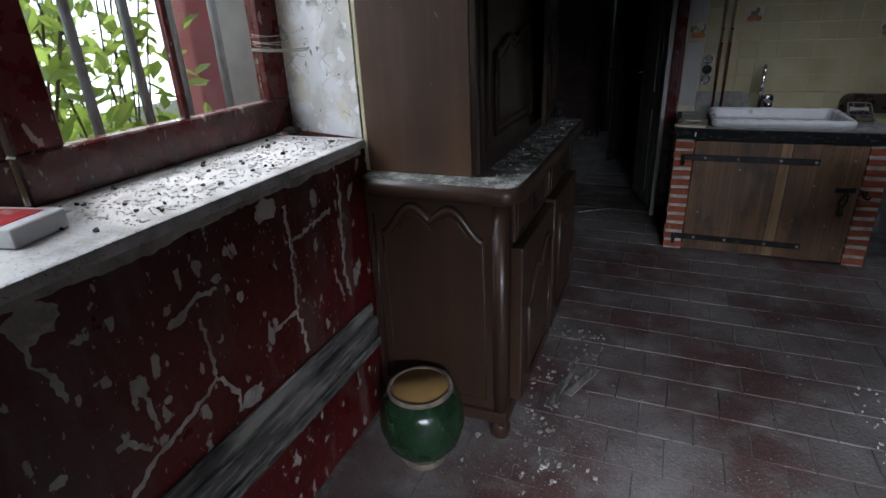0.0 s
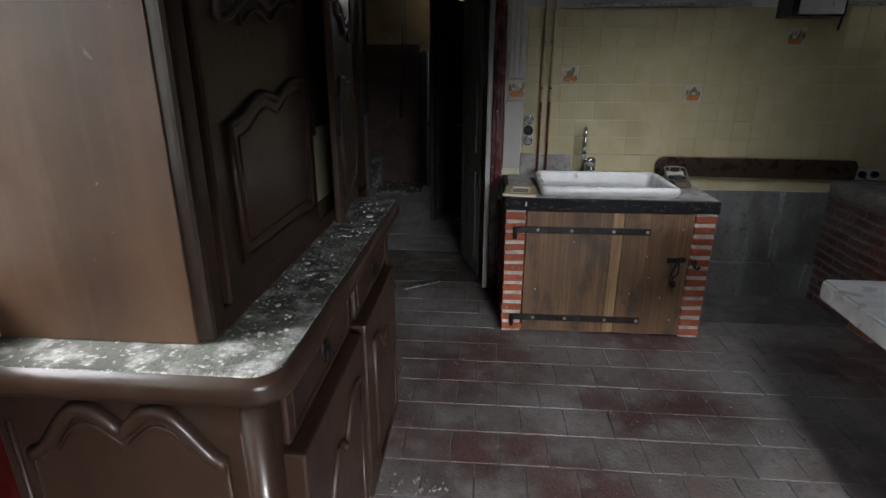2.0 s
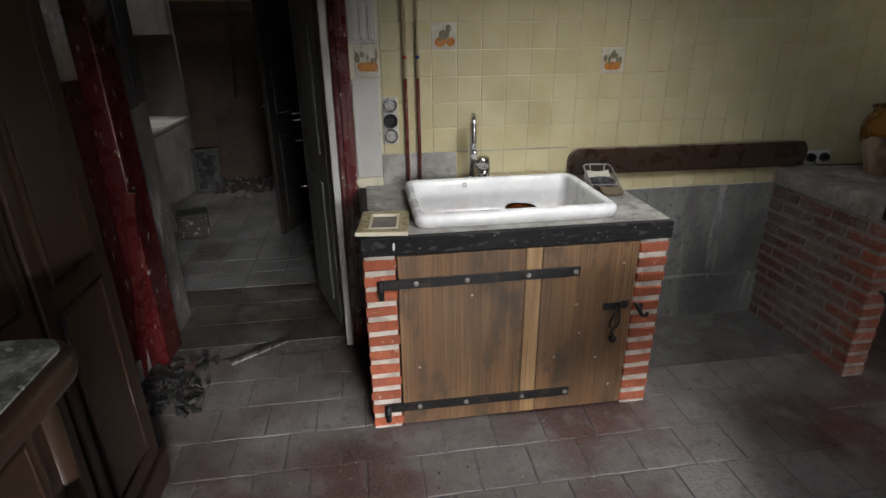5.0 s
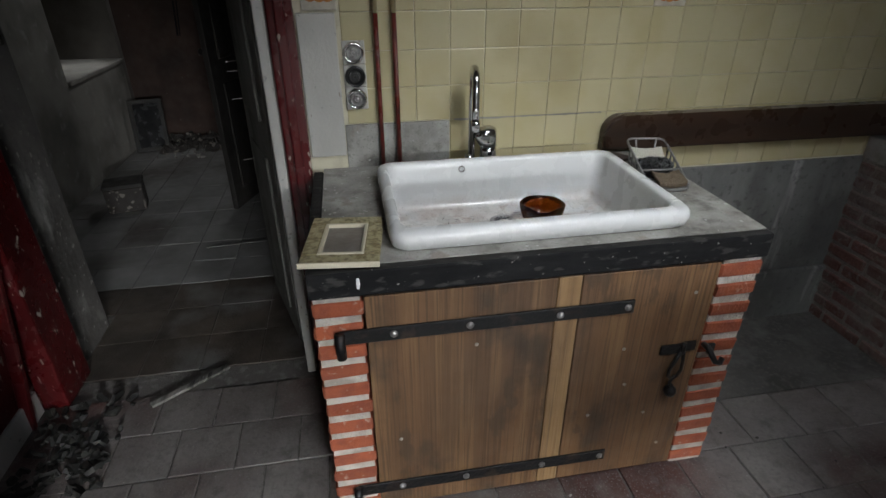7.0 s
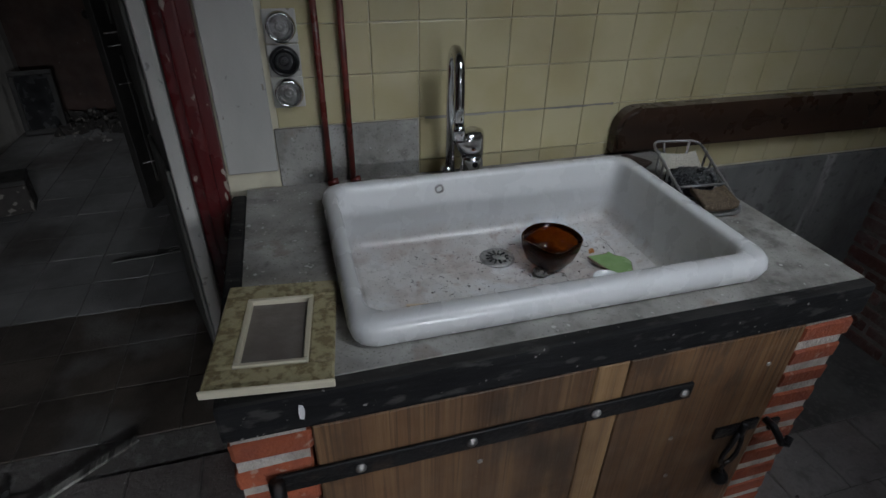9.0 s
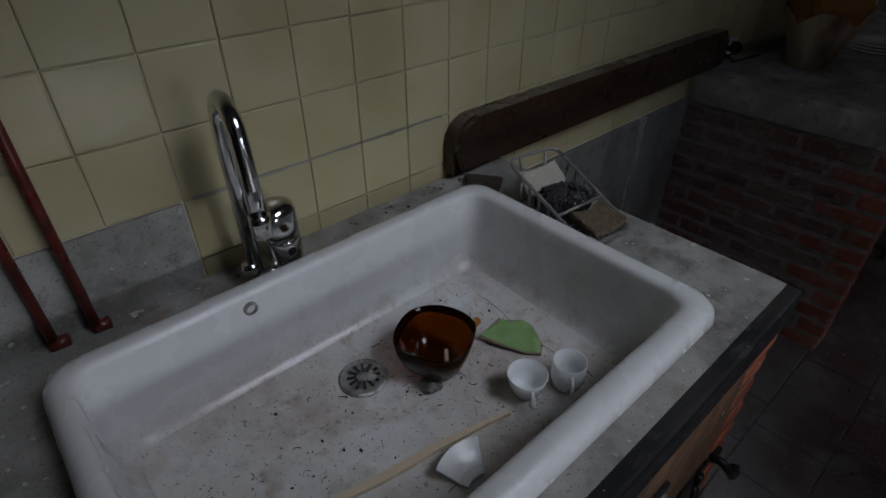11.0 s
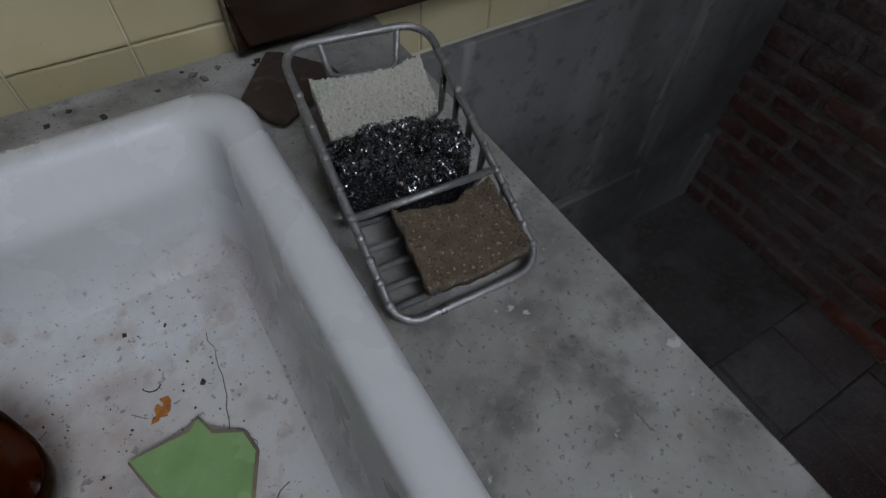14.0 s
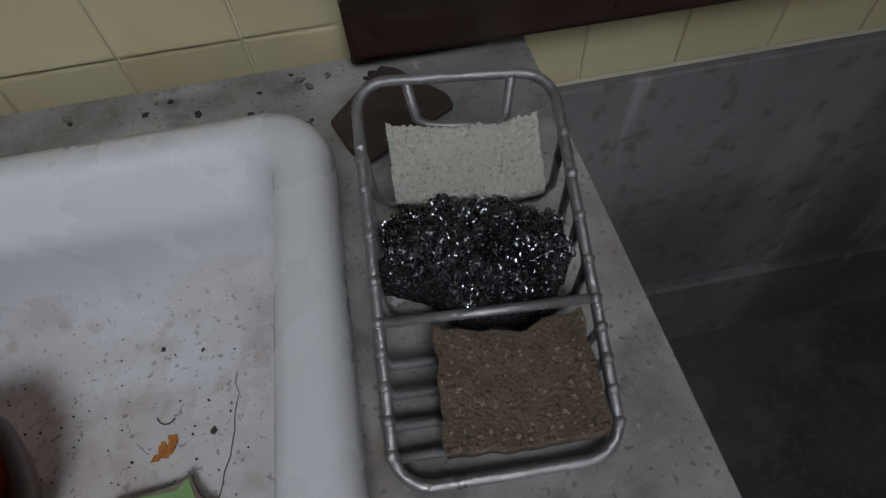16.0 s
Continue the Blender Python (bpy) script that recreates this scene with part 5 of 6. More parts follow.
bm = prism(bmesh.new(), [(0.918, 4.394), (0.929, 4.361), (0.950, 4.317), (0.971, 4.293), (0.990, 4.307), (1.011, 4.350), (1.007, 4.370), (0.984, 4.382), (0.977, 4.401), (0.968, 4.393)], "z", 0.0052, 0.0062)
part("glaze", turned(bm, m), M_GREENGLAZE, shard)
bm = bmesh.new()
rng = random.Random(4)
pts = [(0.446 + 0.391 * t, 4.334 - 0.081 * t + rng.uniform(-0.003, 0.003)) for t in [i / 9 for i in range(10)]]
up = [(x, y + 0.003 + 0.004 * sin(pi * i / 9)) for i, (x, y) in enumerate(pts)]
dn = [(x, y - 0.003 - 0.004 * sin(pi * i / 9)) for i, (x, y) in enumerate(pts)]
prism(bm, dn + up[::-1], "z", Z0 + 0.001, Z0 + 0.009)
solo("stick", bm, M_STICK, "split cream peeled stick lying in the sink", "stick")
bm = bmesh.new()
bmesh.ops.create_icosphere(bm, subdivisions=3, radius=0.017)
for v in bm.verts:
    v.co *= 1 + 0.45 * noise.noise(v.co * 90) + 0.25 * noise.noise(v.co * 220)
    v.co.z *= 0.5
solo("fluff", turned(bm, pose(0.784, 4.378, Z0 + 0.006)), mat("grey fluff", (0.22, 0.21, 0.19), [((0.08, 0.075, 0.07), 80, 0.45, 0.6, I3, 0.8)], rough=1.0, bump=0.8, bump_scale=200), "grey lump of damp fluff in the sink", "fluff")
broken = thing("broken_plate", (0.675, 4.215, Z0), "broken white plate piece with a cobalt rim", "plate")
bm = bmesh.new()
loops = []
for r, z in ((0.03, 0.0), (0.045, 0.003), (0.062, 0.013), (0.078, 0.022), (0.078, 0.025), (0.061, 0.017), (0.044, 0.007), (0.03, 0.004)):
    loops.append([(r * cos(radians(a)), r * sin(radians(a)), z) for a in range(38, 103, 8)])
rings = [[bm.verts.new(p) for p in lp] for lp in loops]
for a, b in zip(rings, rings[1:] + rings[:1]):
    for i in range(len(a) - 1):
        bm.faces.new((a[i], a[i + 1], b[i + 1], b[i]))
for i in (0, -1):
    bm.faces.new([r[i] for r in rings])
part("body", turned(bm, pose(0.716, 4.178, Z0 + 0.002, 0, 0, 20)), M_PORCELAIN, broken, smooth=False)
bm = prism(bmesh.new(), [(0.61, 4.19), (0.655, 4.183), (0.665, 4.20), (0.625, 4.212)], "z", Z0 + 0.001, Z0 + 0.012)
part("blue_rim", bm, M_BLUE, broken, "cobalt blue glazed rim piece")
solo("grit", scraps(21, 420, (0.40, 1.03, 4.20, 4.54), Z0 - 0.001, 0.0013, 0.0008), M_LITTER, "dark grit and crumbs on the basin floor", "grit", kind="stuff")
solo("hairs", scraps(22, 34, (0.45, 1.02, 4.30, 4.54), Z0 - 0.0005, 0.0042, 0.001), M_LITTER, "dark scraps on the basin floor", "scraps", kind="stuff")
rng = random.Random(52)
bm = bmesh.new()
for k in range(46):
    x, y, a = rng.uniform(0.42, 1.02), rng.uniform(4.21, 4.53), rng.uniform(0, 6.28)
    bend, step = rng.uniform(-0.5, 0.5), rng.uniform(0.0012, 0.0035)
    pts = []
    for i in range(7):
        pts.append((x, y, Z0 + 0.0004))
        x, y, a = x + step * cos(a), y + step * sin(a), a + bend + rng.uniform(-0.3, 0.3)
    tube(bm, pts, rng.uniform(0.0003, 0.0008), 4)
solo("fibres", bm, M_LITTER, "dark curled hairs and fibres on the basin floor", "fibres", kind="stuff")
pts = [(1.012 - 0.020 * t + 0.004 * sin(9 * t), 4.50 - 0.26 * t, Z0 + 0.0002) for t in [i / 24 for i in range(25)]]
pts = [(x + rng.uniform(-0.002, 0.002), y, z) for x, y, z in pts]
part("glaze_crack", tube(bmesh.new(), pts, 0.0005, 4), M_LITTER, sink, "dark hairline crack in the glaze")
solo("rust_spot", scraps(23, 12, (0.944, 0.962, 4.436, 4.450), Z0 - 0.0004, 0.0065, 0.0006, 0), M_RUST, "orange rust crumb on the basin floor", "rust")
solo("drain_scraps", scraps(24, 3, (DX - 0.03, DX + 0.03, DY - 0.02, DY + 0.02), 0.777, 0.011, 0.001), M_FLAKE, "pale paint scraps on the drain", "paint scraps", kind="stuff")


# ---- wire sponge rack ----
rack = thing("sponge_rack", (1.228, 4.45, CZ), "grey wire sponge rack with a sloping rim", "sponge rack")
A, B = Vector((1.153, 4.344, 0.899)), Vector((1.286, 4.338, 0.899))
C, D = Vector((1.300, 4.560, 0.998)), Vector((1.170, 4.582, 0.998))


def rim_at(u, v):
    return (A.lerp(B, u)).lerp(D.lerp(C, u), v)


def on_rack(u, v, h=0.0):
    p = rim_at(u, v)
    p.z += h
    return p


pts = []
ru, rv = 0.17, 0.09
for (cu, cv), a0 in zip(((ru, rv), (1 - ru, rv), (1 - ru, 1 - rv), (ru, 1 - rv)), (180, 270, 0, 90)):
    for i in range(7):
        a = radians(a0 + 15 * i)
        pts.append(rim_at(cu + ru * cos(a), cv + rv * sin(a)))
part("rim_wire", tube(bmesh.new(), pts, 0.0037, 10, True), M_WIRE, rack, smooth=True)
part("cross_wire", tube(bmesh.new(), [rim_at(0.0, 0.37), rim_at(0.5, 0.372), rim_at(1.0, 0.375)], 0.0034, 8), M_WIRE, rack, smooth=True)
for v in (0.075, 0.15, 0.225, 0.30):
    low = 0.003 + 0.05 * v
    part("slat_wire", tube(bmesh.new(), [rim_at(0.0, v), on_rack(0.03, v, -low), on_rack(0.97, v, -low), rim_at(1.0, v)], 0.0032, 8), M_WIRE, rack, smooth=True)
for v in (0.47, 0.585, 0.70, 0.815):
    p, q = rim_at(0.0, v), rim_at(1.0, v)
    zb = CZ + 0.004 if v < 0.8 else CZ + 0.03
    part("basket_wire", tube(bmesh.new(), [p, (p.x + 0.002, p.y, zb + 0.012), (p.x + 0.012, p.y, zb), (q.x - 0.012, q.y, zb), (q.x - 0.002, q.y, zb + 0.012), q], 0.0032, 8), M_WIRE, rack, smooth=True)
p, q = rim_at(0.26, 1.0), rim_at(0.80, 1.0)
part("end_wire", tube(bmesh.new(), [p, p + Vector((0.004, -0.006, -0.03)), p + Vector((0.012, -0.008, -0.036)), q + Vector((-0.012, -0.008, -0.036)), q + Vector((-0.004, -0.006, -0.03)), q], 0.0034, 8), M_WIRE, rack, smooth=True)
rng = random.Random(2)
for v in (0.075, 0.15, 0.225, 0.30, 0.37, 0.47, 0.585, 0.70, 0.815):
    for u in (0, 1):
        weld = bmesh.new()
        bmesh.ops.create_icosphere(weld, subdivisions=1, radius=0.0048, matrix=Matrix.Translation(on_rack(u, v, 0.0015)))
        part("weld_bead", weld, M_WIRE, rack, smooth=True)


def sponge(name, u0, u1, v0, v1, h0, h1, thick, sag, curl, m, label, rag, seed, hollow=0.0, cell=185, pit=0.0034):
    """A dried sponge: a ragged, sagging slab on the rack."""
    rng = random.Random(seed)
    n = 96
    bm = bmesh.new()
    grid = {}
    for layer in (0, 1):
        for i in range(n + 1):
            for j in range(n + 1):
                s, t = i / n, j / n
                u = u0 + (u1 - u0) * s + rag * 0.02 * noise.noise(Vector((0, t * 5, seed))) * (2 * s - 1)
                v = v0 + (v1 - v0 - hollow * sin(pi * s)) * t + rag * 0.012 * noise.noise(Vector((s * 6, t * 2, seed + 5))) * (2 * t - 1)
                p = on_rack(u, v, h0 + (h1 - h0) * t - sag * sin(pi * s) + curl * (2 * s - 1) ** 2)
                near = noise.voronoi(p * cell)[0]
                rough_z = 0.0012 * noise.noise(p * 150) + 0.0009 * noise.noise(p * 520) + pit * min(1.0, 2.2 * (near[1] - near[0])) - pit
                p.z += (thick if layer else 0) + (rough_z if layer else 0)
                grid[layer, i, j] = bm.verts.new(p)
    for i in range(n):
        for j in range(n):
            bm.faces.new((grid[1, i, j], grid[1, i + 1, j], grid[1, i + 1, j + 1], grid[1, i, j + 1]))
            bm.faces.new((grid[0, i, j], grid[0, i, j + 1], grid[0, i + 1, j + 1], grid[0, i + 1, j]))
    for i in range(n):
        for a, b in (((i, 0), (i + 1, 0)), ((i + 1, n), (i, n)), ((0, i + 1), (0, i)), ((n, i), (n, i + 1))):
            bm.faces.new((grid[0, *a], grid[0, *b], grid[1, *b], grid[1, *a]))
    return solo(name, bm, m, label, "sponge", smooth=True)


sponge("brown_sponge", 0.24, 0.93, 0.045, 0.355, 0.001, -0.014, 0.014, 0.003, 0.004, M_CORK, "brown dried out sponge in the wire rack", 1.6, 3, 0.028, 420, 0.0012)
sponge("white_sponge", 0.13, 0.92, 0.765, 0.94, -0.044, -0.03, 0.014, 0.008, 0.0, M_SPONGE, "stiff grey white dried sponge in the rack", 0.8, 9)
rng = random.Random(77)
wool = thing("steel_wool", on_rack(0.5, 0.56, -0.045), "tangled dark steel wool pad in the wire rack", "steel wool")


def pad_edge(u, v):
    """Below one inside the ragged outline of the pad."""
    e = abs(u) ** 2.6 + abs(v) ** 2.6 + 0.35 * noise.noise(Vector((u * 3, v * 3, 1)))
    e += max(0.0, (-0.25 - u)) * max(0.0, (-0.15 - v)) * 6 + max(0.0, u) * max(0.0, v - 0.5) * 3
    return e / 0.95 + 0.10 * noise.noise(Vector((u * 14, v * 14, 4)))


def pad_top(u, v, e):
    return CZ + 0.046 + 0.020 * max(0.0, 1 - e) ** 0.6 + 0.005 * noise.noise(Vector((u * 5, v * 5, 8)))


n, bm, ring = 150, bmesh.new(), {}
for i in range(n + 1):
    for j in range(n + 1):
        u, v = 2 * i / n - 1, 2 * j / n - 1
        e = pad_edge(u * 1.03, v * 1.03)
        p = on_rack(0.49 + 0.48 * u, 0.565 + 0.19 * v)
        near = noise.voronoi(Vector((u * 19, v * 15, 3)))[0]
        knob = 0.0042 * (1 - min(1.0, 1.5 * near[0])) + 0.0022 * noise.noise(Vector((u * 60, v * 46, 2)))
        p.z = pad_top(u, v, e) + knob
        if e < 1.0:
            ring[i, j] = (bm.verts.new(p), bm.verts.new((p.x, p.y, CZ + 0.012)))
for i in range(n):
    for j in range(n):
        keys = ((i, j), (i + 1, j), (i + 1, j + 1), (i, j + 1))
        if all(k in ring for k in keys):
            bm.faces.new([ring[k][0] for k in keys])
            bm.faces.new([ring[k][1] for k in keys[::-1]])
for edge in [e for e in bm.edges if len(e.link_faces) == 1 and e.verts[0].co.z > CZ + 0.03]:
    a, c = edge.verts
    low = [bm.verts.new((w.co.x, w.co.y, CZ + 0.012)) for w in (a, c)]
    bm.faces.new((a, c, low[1], low[0]))
part("pad", bm, M_WOOL, wool)
bm, curls = bmesh.new(), 0
while curls < 1100:
    u, v = rng.uniform(-1.05, 1.05), rng.uniform(-1.05, 1.05)
    e = pad_edge(u * 1.03, v * 1.03)
    if e > 1.04:
        continue
    curls += 1
    c = on_rack(0.49 + 0.48 * u, 0.565 + 0.19 * v)
    c.z = pad_top(u, v, e) + rng.uniform(-0.002, 0.0045)
    r0, turns = rng.uniform(0.0012, 0.0026), rng.uniform(0.6, 1.3)
    ax = Euler((rng.uniform(0, 6.28), rng.uniform(0, 6.28), rng.uniform(0, 6.28))).to_matrix()
    tube(bm, [c + ax @ Vector((r0 * cos(2 * pi * turns * i / 8), r0 * sin(2 * pi * turns * i / 8), (i / 8 - 0.5) * 0.005)) for i in range(9)], 0.00055, 4)
tagged(part("loose_tangle", bm, M_CURL, wool), kind="stuff")
bm = prism(bmesh.new(), [(1.137, 4.655), (1.152, 4.615), (1.165, 4.60), (1.25, 4.66), (1.247, 4.676), (1.205, 4.722), (1.19, 4.728)], "z", 0, 0.008)
bmesh.ops.bevel(bm, geom=list(bm.edges), offset=0.002, segments=1, affect="EDGES")
solo("brown_shard", turned(bm, Matrix.Translation((1.19, 4.66, CZ + 0.008)) @ Matrix.Rotation(radians(5), 4, "Y") @ Matrix.Translation((-1.19, -4.66, 0))), M_SHARD, "dark brown broken pottery shard on the counter", "shard")

# picture frame on the counter
pf = thing("picture_frame", (0.19, 4.17, CZ), "small gilt picture frame lying on the counter", "picture frame")
m = pose(0.189, 4.172, CZ + 0.004, 0, 0, -7) @ Matrix.Diagonal((0.93, 0.97, 1, 1))
for a in ((-0.105, 0.105, -0.135, -0.09), (-0.105, 0.105, 0.09, 0.135), (-0.105, -0.062, -0.09, 0.09), (0.062, 0.105, -0.09, 0.09)):
    part("rail", turned(box(bmesh.new(), a[0], a[1], a[2], a[3], 0, 0.014, 0.003), m), M_GILT, pf)
for a in ((-0.062, 0.062, -0.09, -0.08), (-0.062, 0.062, 0.08, 0.09), (-0.062, -0.052, -0.08, 0.08), (0.052, 0.062, -0.08, 0.08)):
    part("slip", turned(box(bmesh.new(), a[0], a[1], a[2], a[3], 0.0, 0.016, 0.002), m), M_CREAM, pf, "cream inner slip")
part("backing", turned(boxed(-0.052, 0.052, -0.08, 0.08, 0.0, 0.006), m), M_PHOTO, pf, "faded grey brown backing")
part("lower_edge", turned(box(bmesh.new(), -0.107, 0.107, -0.139, -0.133, 0, 0.016, 0.002), m), M_CREAM, pf)
solo("counter_grit", scraps(31, 70, (0.12, 0.30, 4.15, 4.74), CZ + 0.001, 0.004, 0.001), M_FLAKE, "pale grit scattered on the cement counter", "grit", kind="stuff")
solo("counter_scraps", scraps(32, 40, (0.62, 1.20, 4.66, 4.76), CZ + 0.001, 0.006, 0.001), M_LITTER, "dark scraps behind the sink", "scraps", kind="stuff")


# ---- wall fixtures ----
for x in (0.338, 0.397):
    p = thing("water_pipe", (x, 4.752, CZ), "water pipe painted red below and cream above", "pipe", "water pipes")
    part("lower", tube(bmesh.new(), [(x, 4.752, CZ + 0.002), (x, 4.752, 1.40)], 0.008, 12), M_PIPE, p, "red brown painted pipe", smooth=True)
    part("upper", tube(bmesh.new(), [(x, 4.752, 1.40), (x, 4.752, H - 0.005)], 0.008, 12), M_PIPEY, p, "cream painted pipe", smooth=True)
    part("flange", tube(bmesh.new(), [(x - 0.006, 4.752, CZ + 0.004), (x + 0.02, 4.748, CZ + 0.008)], 0.011, 10), M_PIPE, p, smooth=True)
    part("tape", tube(bmesh.new(), [(x, 4.752, 1.487), (x, 4.752, 1.5)], 0.0095, 12), M_CARDRED if x < 0.36 else M_BLUE, p, "coloured tape ring", smooth=True)
    part("clip", box(bmesh.new(), x - 0.016, x + 0.016, 4.738, 4.772, 1.787, 1.80, 0.003), M_STEEL, p, "small pipe clip")
for z, dark in ((1.281, 0), (1.206, 1), (1.133, 0)):
    s = thing("wall_socket", (0.262, 4.772, z), "round black bakelite switch on a pale plate" if dark else "round chrome rimmed porcelain wall socket", "socket", "round wall sockets")
    part("plate", turned(box(bmesh.new(), -0.037, 0.037, -0.037, 0.037, 0, 0.006, 0.003), pose(0.262, 4.775, z, 90, 0, 0)), M_PANEL, s)
    part("ring", turned(lathe(bmesh.new(), (0, 0, 0.006), [(0.034, 0), (0.034, 0.012), (0.031, 0.017), (0.028, 0.018), (0.0255, 0.013), (0.0255, 0.001)], 28), pose(0.262, 4.775, z, 90, 0, 0)), M_BLACK if dark else M_CHROME, s, smooth=True)
    part("insert", turned(lathe(bmesh.new(), (0, 0, 0.006), [(0.025, 0.002), (0.0245, 0.010), (0.0215, 0.012), (0.019, 0.008), (0.0135, 0.008), (0.0125, 0.013), (0.0085, 0.014), (0.0075, 0.009), (0.004, 0.009), (0.0035, 0.012), (0.0006, 0.0125)], 24), pose(0.262, 4.775, z, 90, 0, 0)), M_BLACK if dark else M_STEEL, s, smooth=False)

rng = random.Random(19)
top = [(0.60 + 0.02 * i, 1.0445 + rng.uniform(0.0, 0.0035)) for i in range(29)]
bot = [(0.60 + 0.02 * i, 1.0425 - rng.uniform(0.0, 0.0045)) for i in range(29)]
structure("trim_grout_smear", prism(bmesh.new(), bot + top[::-1], "y", 4.7743, 4.779), M_PLASTER, "pale grout smeared along a tile joint", "grout")
# long board on the wall
outline = [(1.164, 0.905), (2.512, 0.898), (2.512, 0.985)] + [(x, z) for x, _, z in arc((2.472, 0, 0.993), 0.04, 0, 90, 6)] + [(x, z) for x, _, z in arc((1.230, 0, 0.972), 0.066, 90, 180, 8)]
bm = prism(bmesh.new(), outline, "y", 4.727, 4.772)
bmesh.ops.bevel(bm, geom=[e for e in bm.edges if abs(e.verts[0].co.y - e.verts[1].co.y) < 1e-5 and e.verts[0].co.y < 4.74], offset=0.011, segments=2, affect="EDGES")
solo("wall_board", bm, M_BOARD, "long dark wooden board with rounded corners on the wall", "board")

# rails above the tiles
for x0, x1 in ((0.575, 1.63), (2.2, 3.9)):
    r = thing("utensil_rail", ((x0 + x1) / 2, 4.75, 2.0), "grey metal utensil rail fixed above the tiles", "rail", "utensil rails")
    part("bar", box(bmesh.new(), x0, x1, 4.742, 4.752, 2.005, 2.028, 0.003), M_STEEL, r)
    k = int((x1 - x0) / 0.17)
    for i in range(k + 1):
        x = x0 + 0.02 + i * (x1 - x0 - 0.04) / k
        part("hook", tube(bmesh.new(), [(x, 4.772, 2.018), (x, 4.745, 2.018), (x, 4.728, 2.003), (x, 4.722, 2.012)], 0.0035, 6), M_STEEL, r)
heater = thing("wall_box", (1.93, 4.7, 1.93), "black sided white fronted metal box on the wall", "wall box")
part("body", box(bmesh.new(), 1.80, 2.11, 4.56, 4.772, 1.93, 2.5, 0.006), M_BLACK, heater)
part("front", box(bmesh.new(), 1.83, 2.09, 4.548, 4.56, 1.94, 2.48, 0.004), M_PANEL, heater, "white enamelled front")
part("gas_pipe", tube(bmesh.new(), [(2.17, 4.70, 2.5), (2.17, 4.70, 1.91), (2.155, 4.69, 1.87), (2.15, 4.68, 1.86)], 0.008, 8), M_IRON, heater, "dark bent pipe end", smooth=True)


def utensil(x, z1, label, kind):
    u = thing("ladle" if kind == "ladle" else "spatula" if kind == "spatula" else "fork" if kind == "fork" else "skimmer", (x, 4.735, z1), label, "utensil", "hanging kitchen utensils")
    part("handle", box(bmesh.new(), x - 0.011, x + 0.011, 4.728, 4.742, 1.84, 2.0, 0.005, 2), M_BOARD, u, "brown wooden handle")
    part("shank", tube(bmesh.new(), [(x, 4.735, 1.845), (x - 0.01, 4.735, 1.72)], 0.004, 8), M_CHROME, u, smooth=True)
    if kind == "fork":
        for d in (-0.008, 0.008):
            part("tine", tube(bmesh.new(), [(x - 0.01, 4.735, 1.725), (x - 0.012 + d, 4.735, 1.70), (x - 0.015 + d, 4.735, 1.60)], 0.0035, 6), M_IRON, u)
    elif kind == "skimmer":
        part("blade", box(bmesh.new(), x - 0.065, x + 0.04, 4.733, 4.736, 1.53, 1.725, 0.001), M_STEEL, u, "perforated steel blade")
        for i in range(5):
            for j in range(8):
                part("hole", boxed(x - 0.055 + i * 0.019, x - 0.043 + i * 0.019, 4.7315, 4.733, 1.54 + j * 0.022, 1.553 + j * 0.022), M_BLACK, u)
    elif kind == "spatula":
        part("blade", box(bmesh.new(), x - 0.05, x + 0.025, 4.732, 4.737, 1.57, 1.72, 0.002), M_IRON, u, "dark turner blade")
    else:
        part("bowl", lathe(bmesh.new(), (x - 0.02, 4.72, 1.53), [(0.002, -0.03), (0.03, -0.018), (0.042, 0.005), (0.04, 0.005), (0.028, -0.015), (0.002, -0.026)], 20), M_STEEL, u, smooth=True)


utensil(2.875, 1.6, "two tined fork with a wooden handle", "fork")
utensil(3.045, 1.53, "perforated skimmer with a wooden handle", "skimmer")
utensil(3.20, 1.57, "dark metal turner with a wooden handle", "spatula")
utensil(3.125, 1.5, "small steel ladle with a wooden handle", "ladle")


# ---- brick stove counter ----
PX, PY, PZ = 2.385, 4.05, 0.89
pier = thing("stove_counter", (3.2, 4.4, 0), "brick built stove counter with grey cement top", "brick counter")
part("countertop", box(bmesh.new(), PX - 0.002, 4.095, PY + 0.055, 4.77, 0.79, PZ, 0.004), M_CEMENT, pier, "grey cement top")
part("edge_beam", box(bmesh.new(), PX + 0.005, 4.095, PY, PY + 0.053, 0.805, PZ - 0.002, 0.006, 2), M_BLACKWOOD, pier, "black painted timber edge")
part("mortar_core", boxed(PX + 0.006, PX + 0.114, PY + 0.006, 4.765, 0.0, 0.79), M_MORTAR2, pier, "pale smeared mortar")
part("mortar_core", boxed(3.106, 3.30, PY + 0.12, 4.765, 0.0, 0.79), M_MORTAR2, pier)
# near black board across the back of the niche
part("niche_back", boxed(PX + 0.12, 4.095, 4.70, 4.765, 0.0, 0.79), M_DOORDARK, pier, "near black back of the niche")
meshes = [brick_mesh("brick", 0.12, 0.195, 0.049, 60 + k) for k in range(4)]
half = [brick_mesh("brick", 0.12, 0.09, 0.049, 70 + k) for k in range(2)]
meshes_end = [brick_mesh("brick", 0.12, 0.195, 0.049, 90 + k) for k in range(2)]
half_end = [brick_mesh("brick", 0.12, 0.09, 0.049, 94 + k) for k in range(2)]
rng = random.Random(6)
for c in range(12):
    z = 0.032 + c * 0.0655
    y = PY + 0.002
    first = c % 2
    while y < 4.75:
        ln = 0.09 if (first or y > 4.66) else 0.195
        end = y < PY + 0.01
        kind = (half_end if end else half) if ln < 0.1 else (meshes_end if end else meshes)
        piece("brick", kind[rng.randrange(2)], M_BRICK3 if end else M_BRICK2, pier, (PX + 0.06 + rng.uniform(-0.002, 0.002), y + ln / 2, z), 0)
        first = False
        y += ln + 0.014
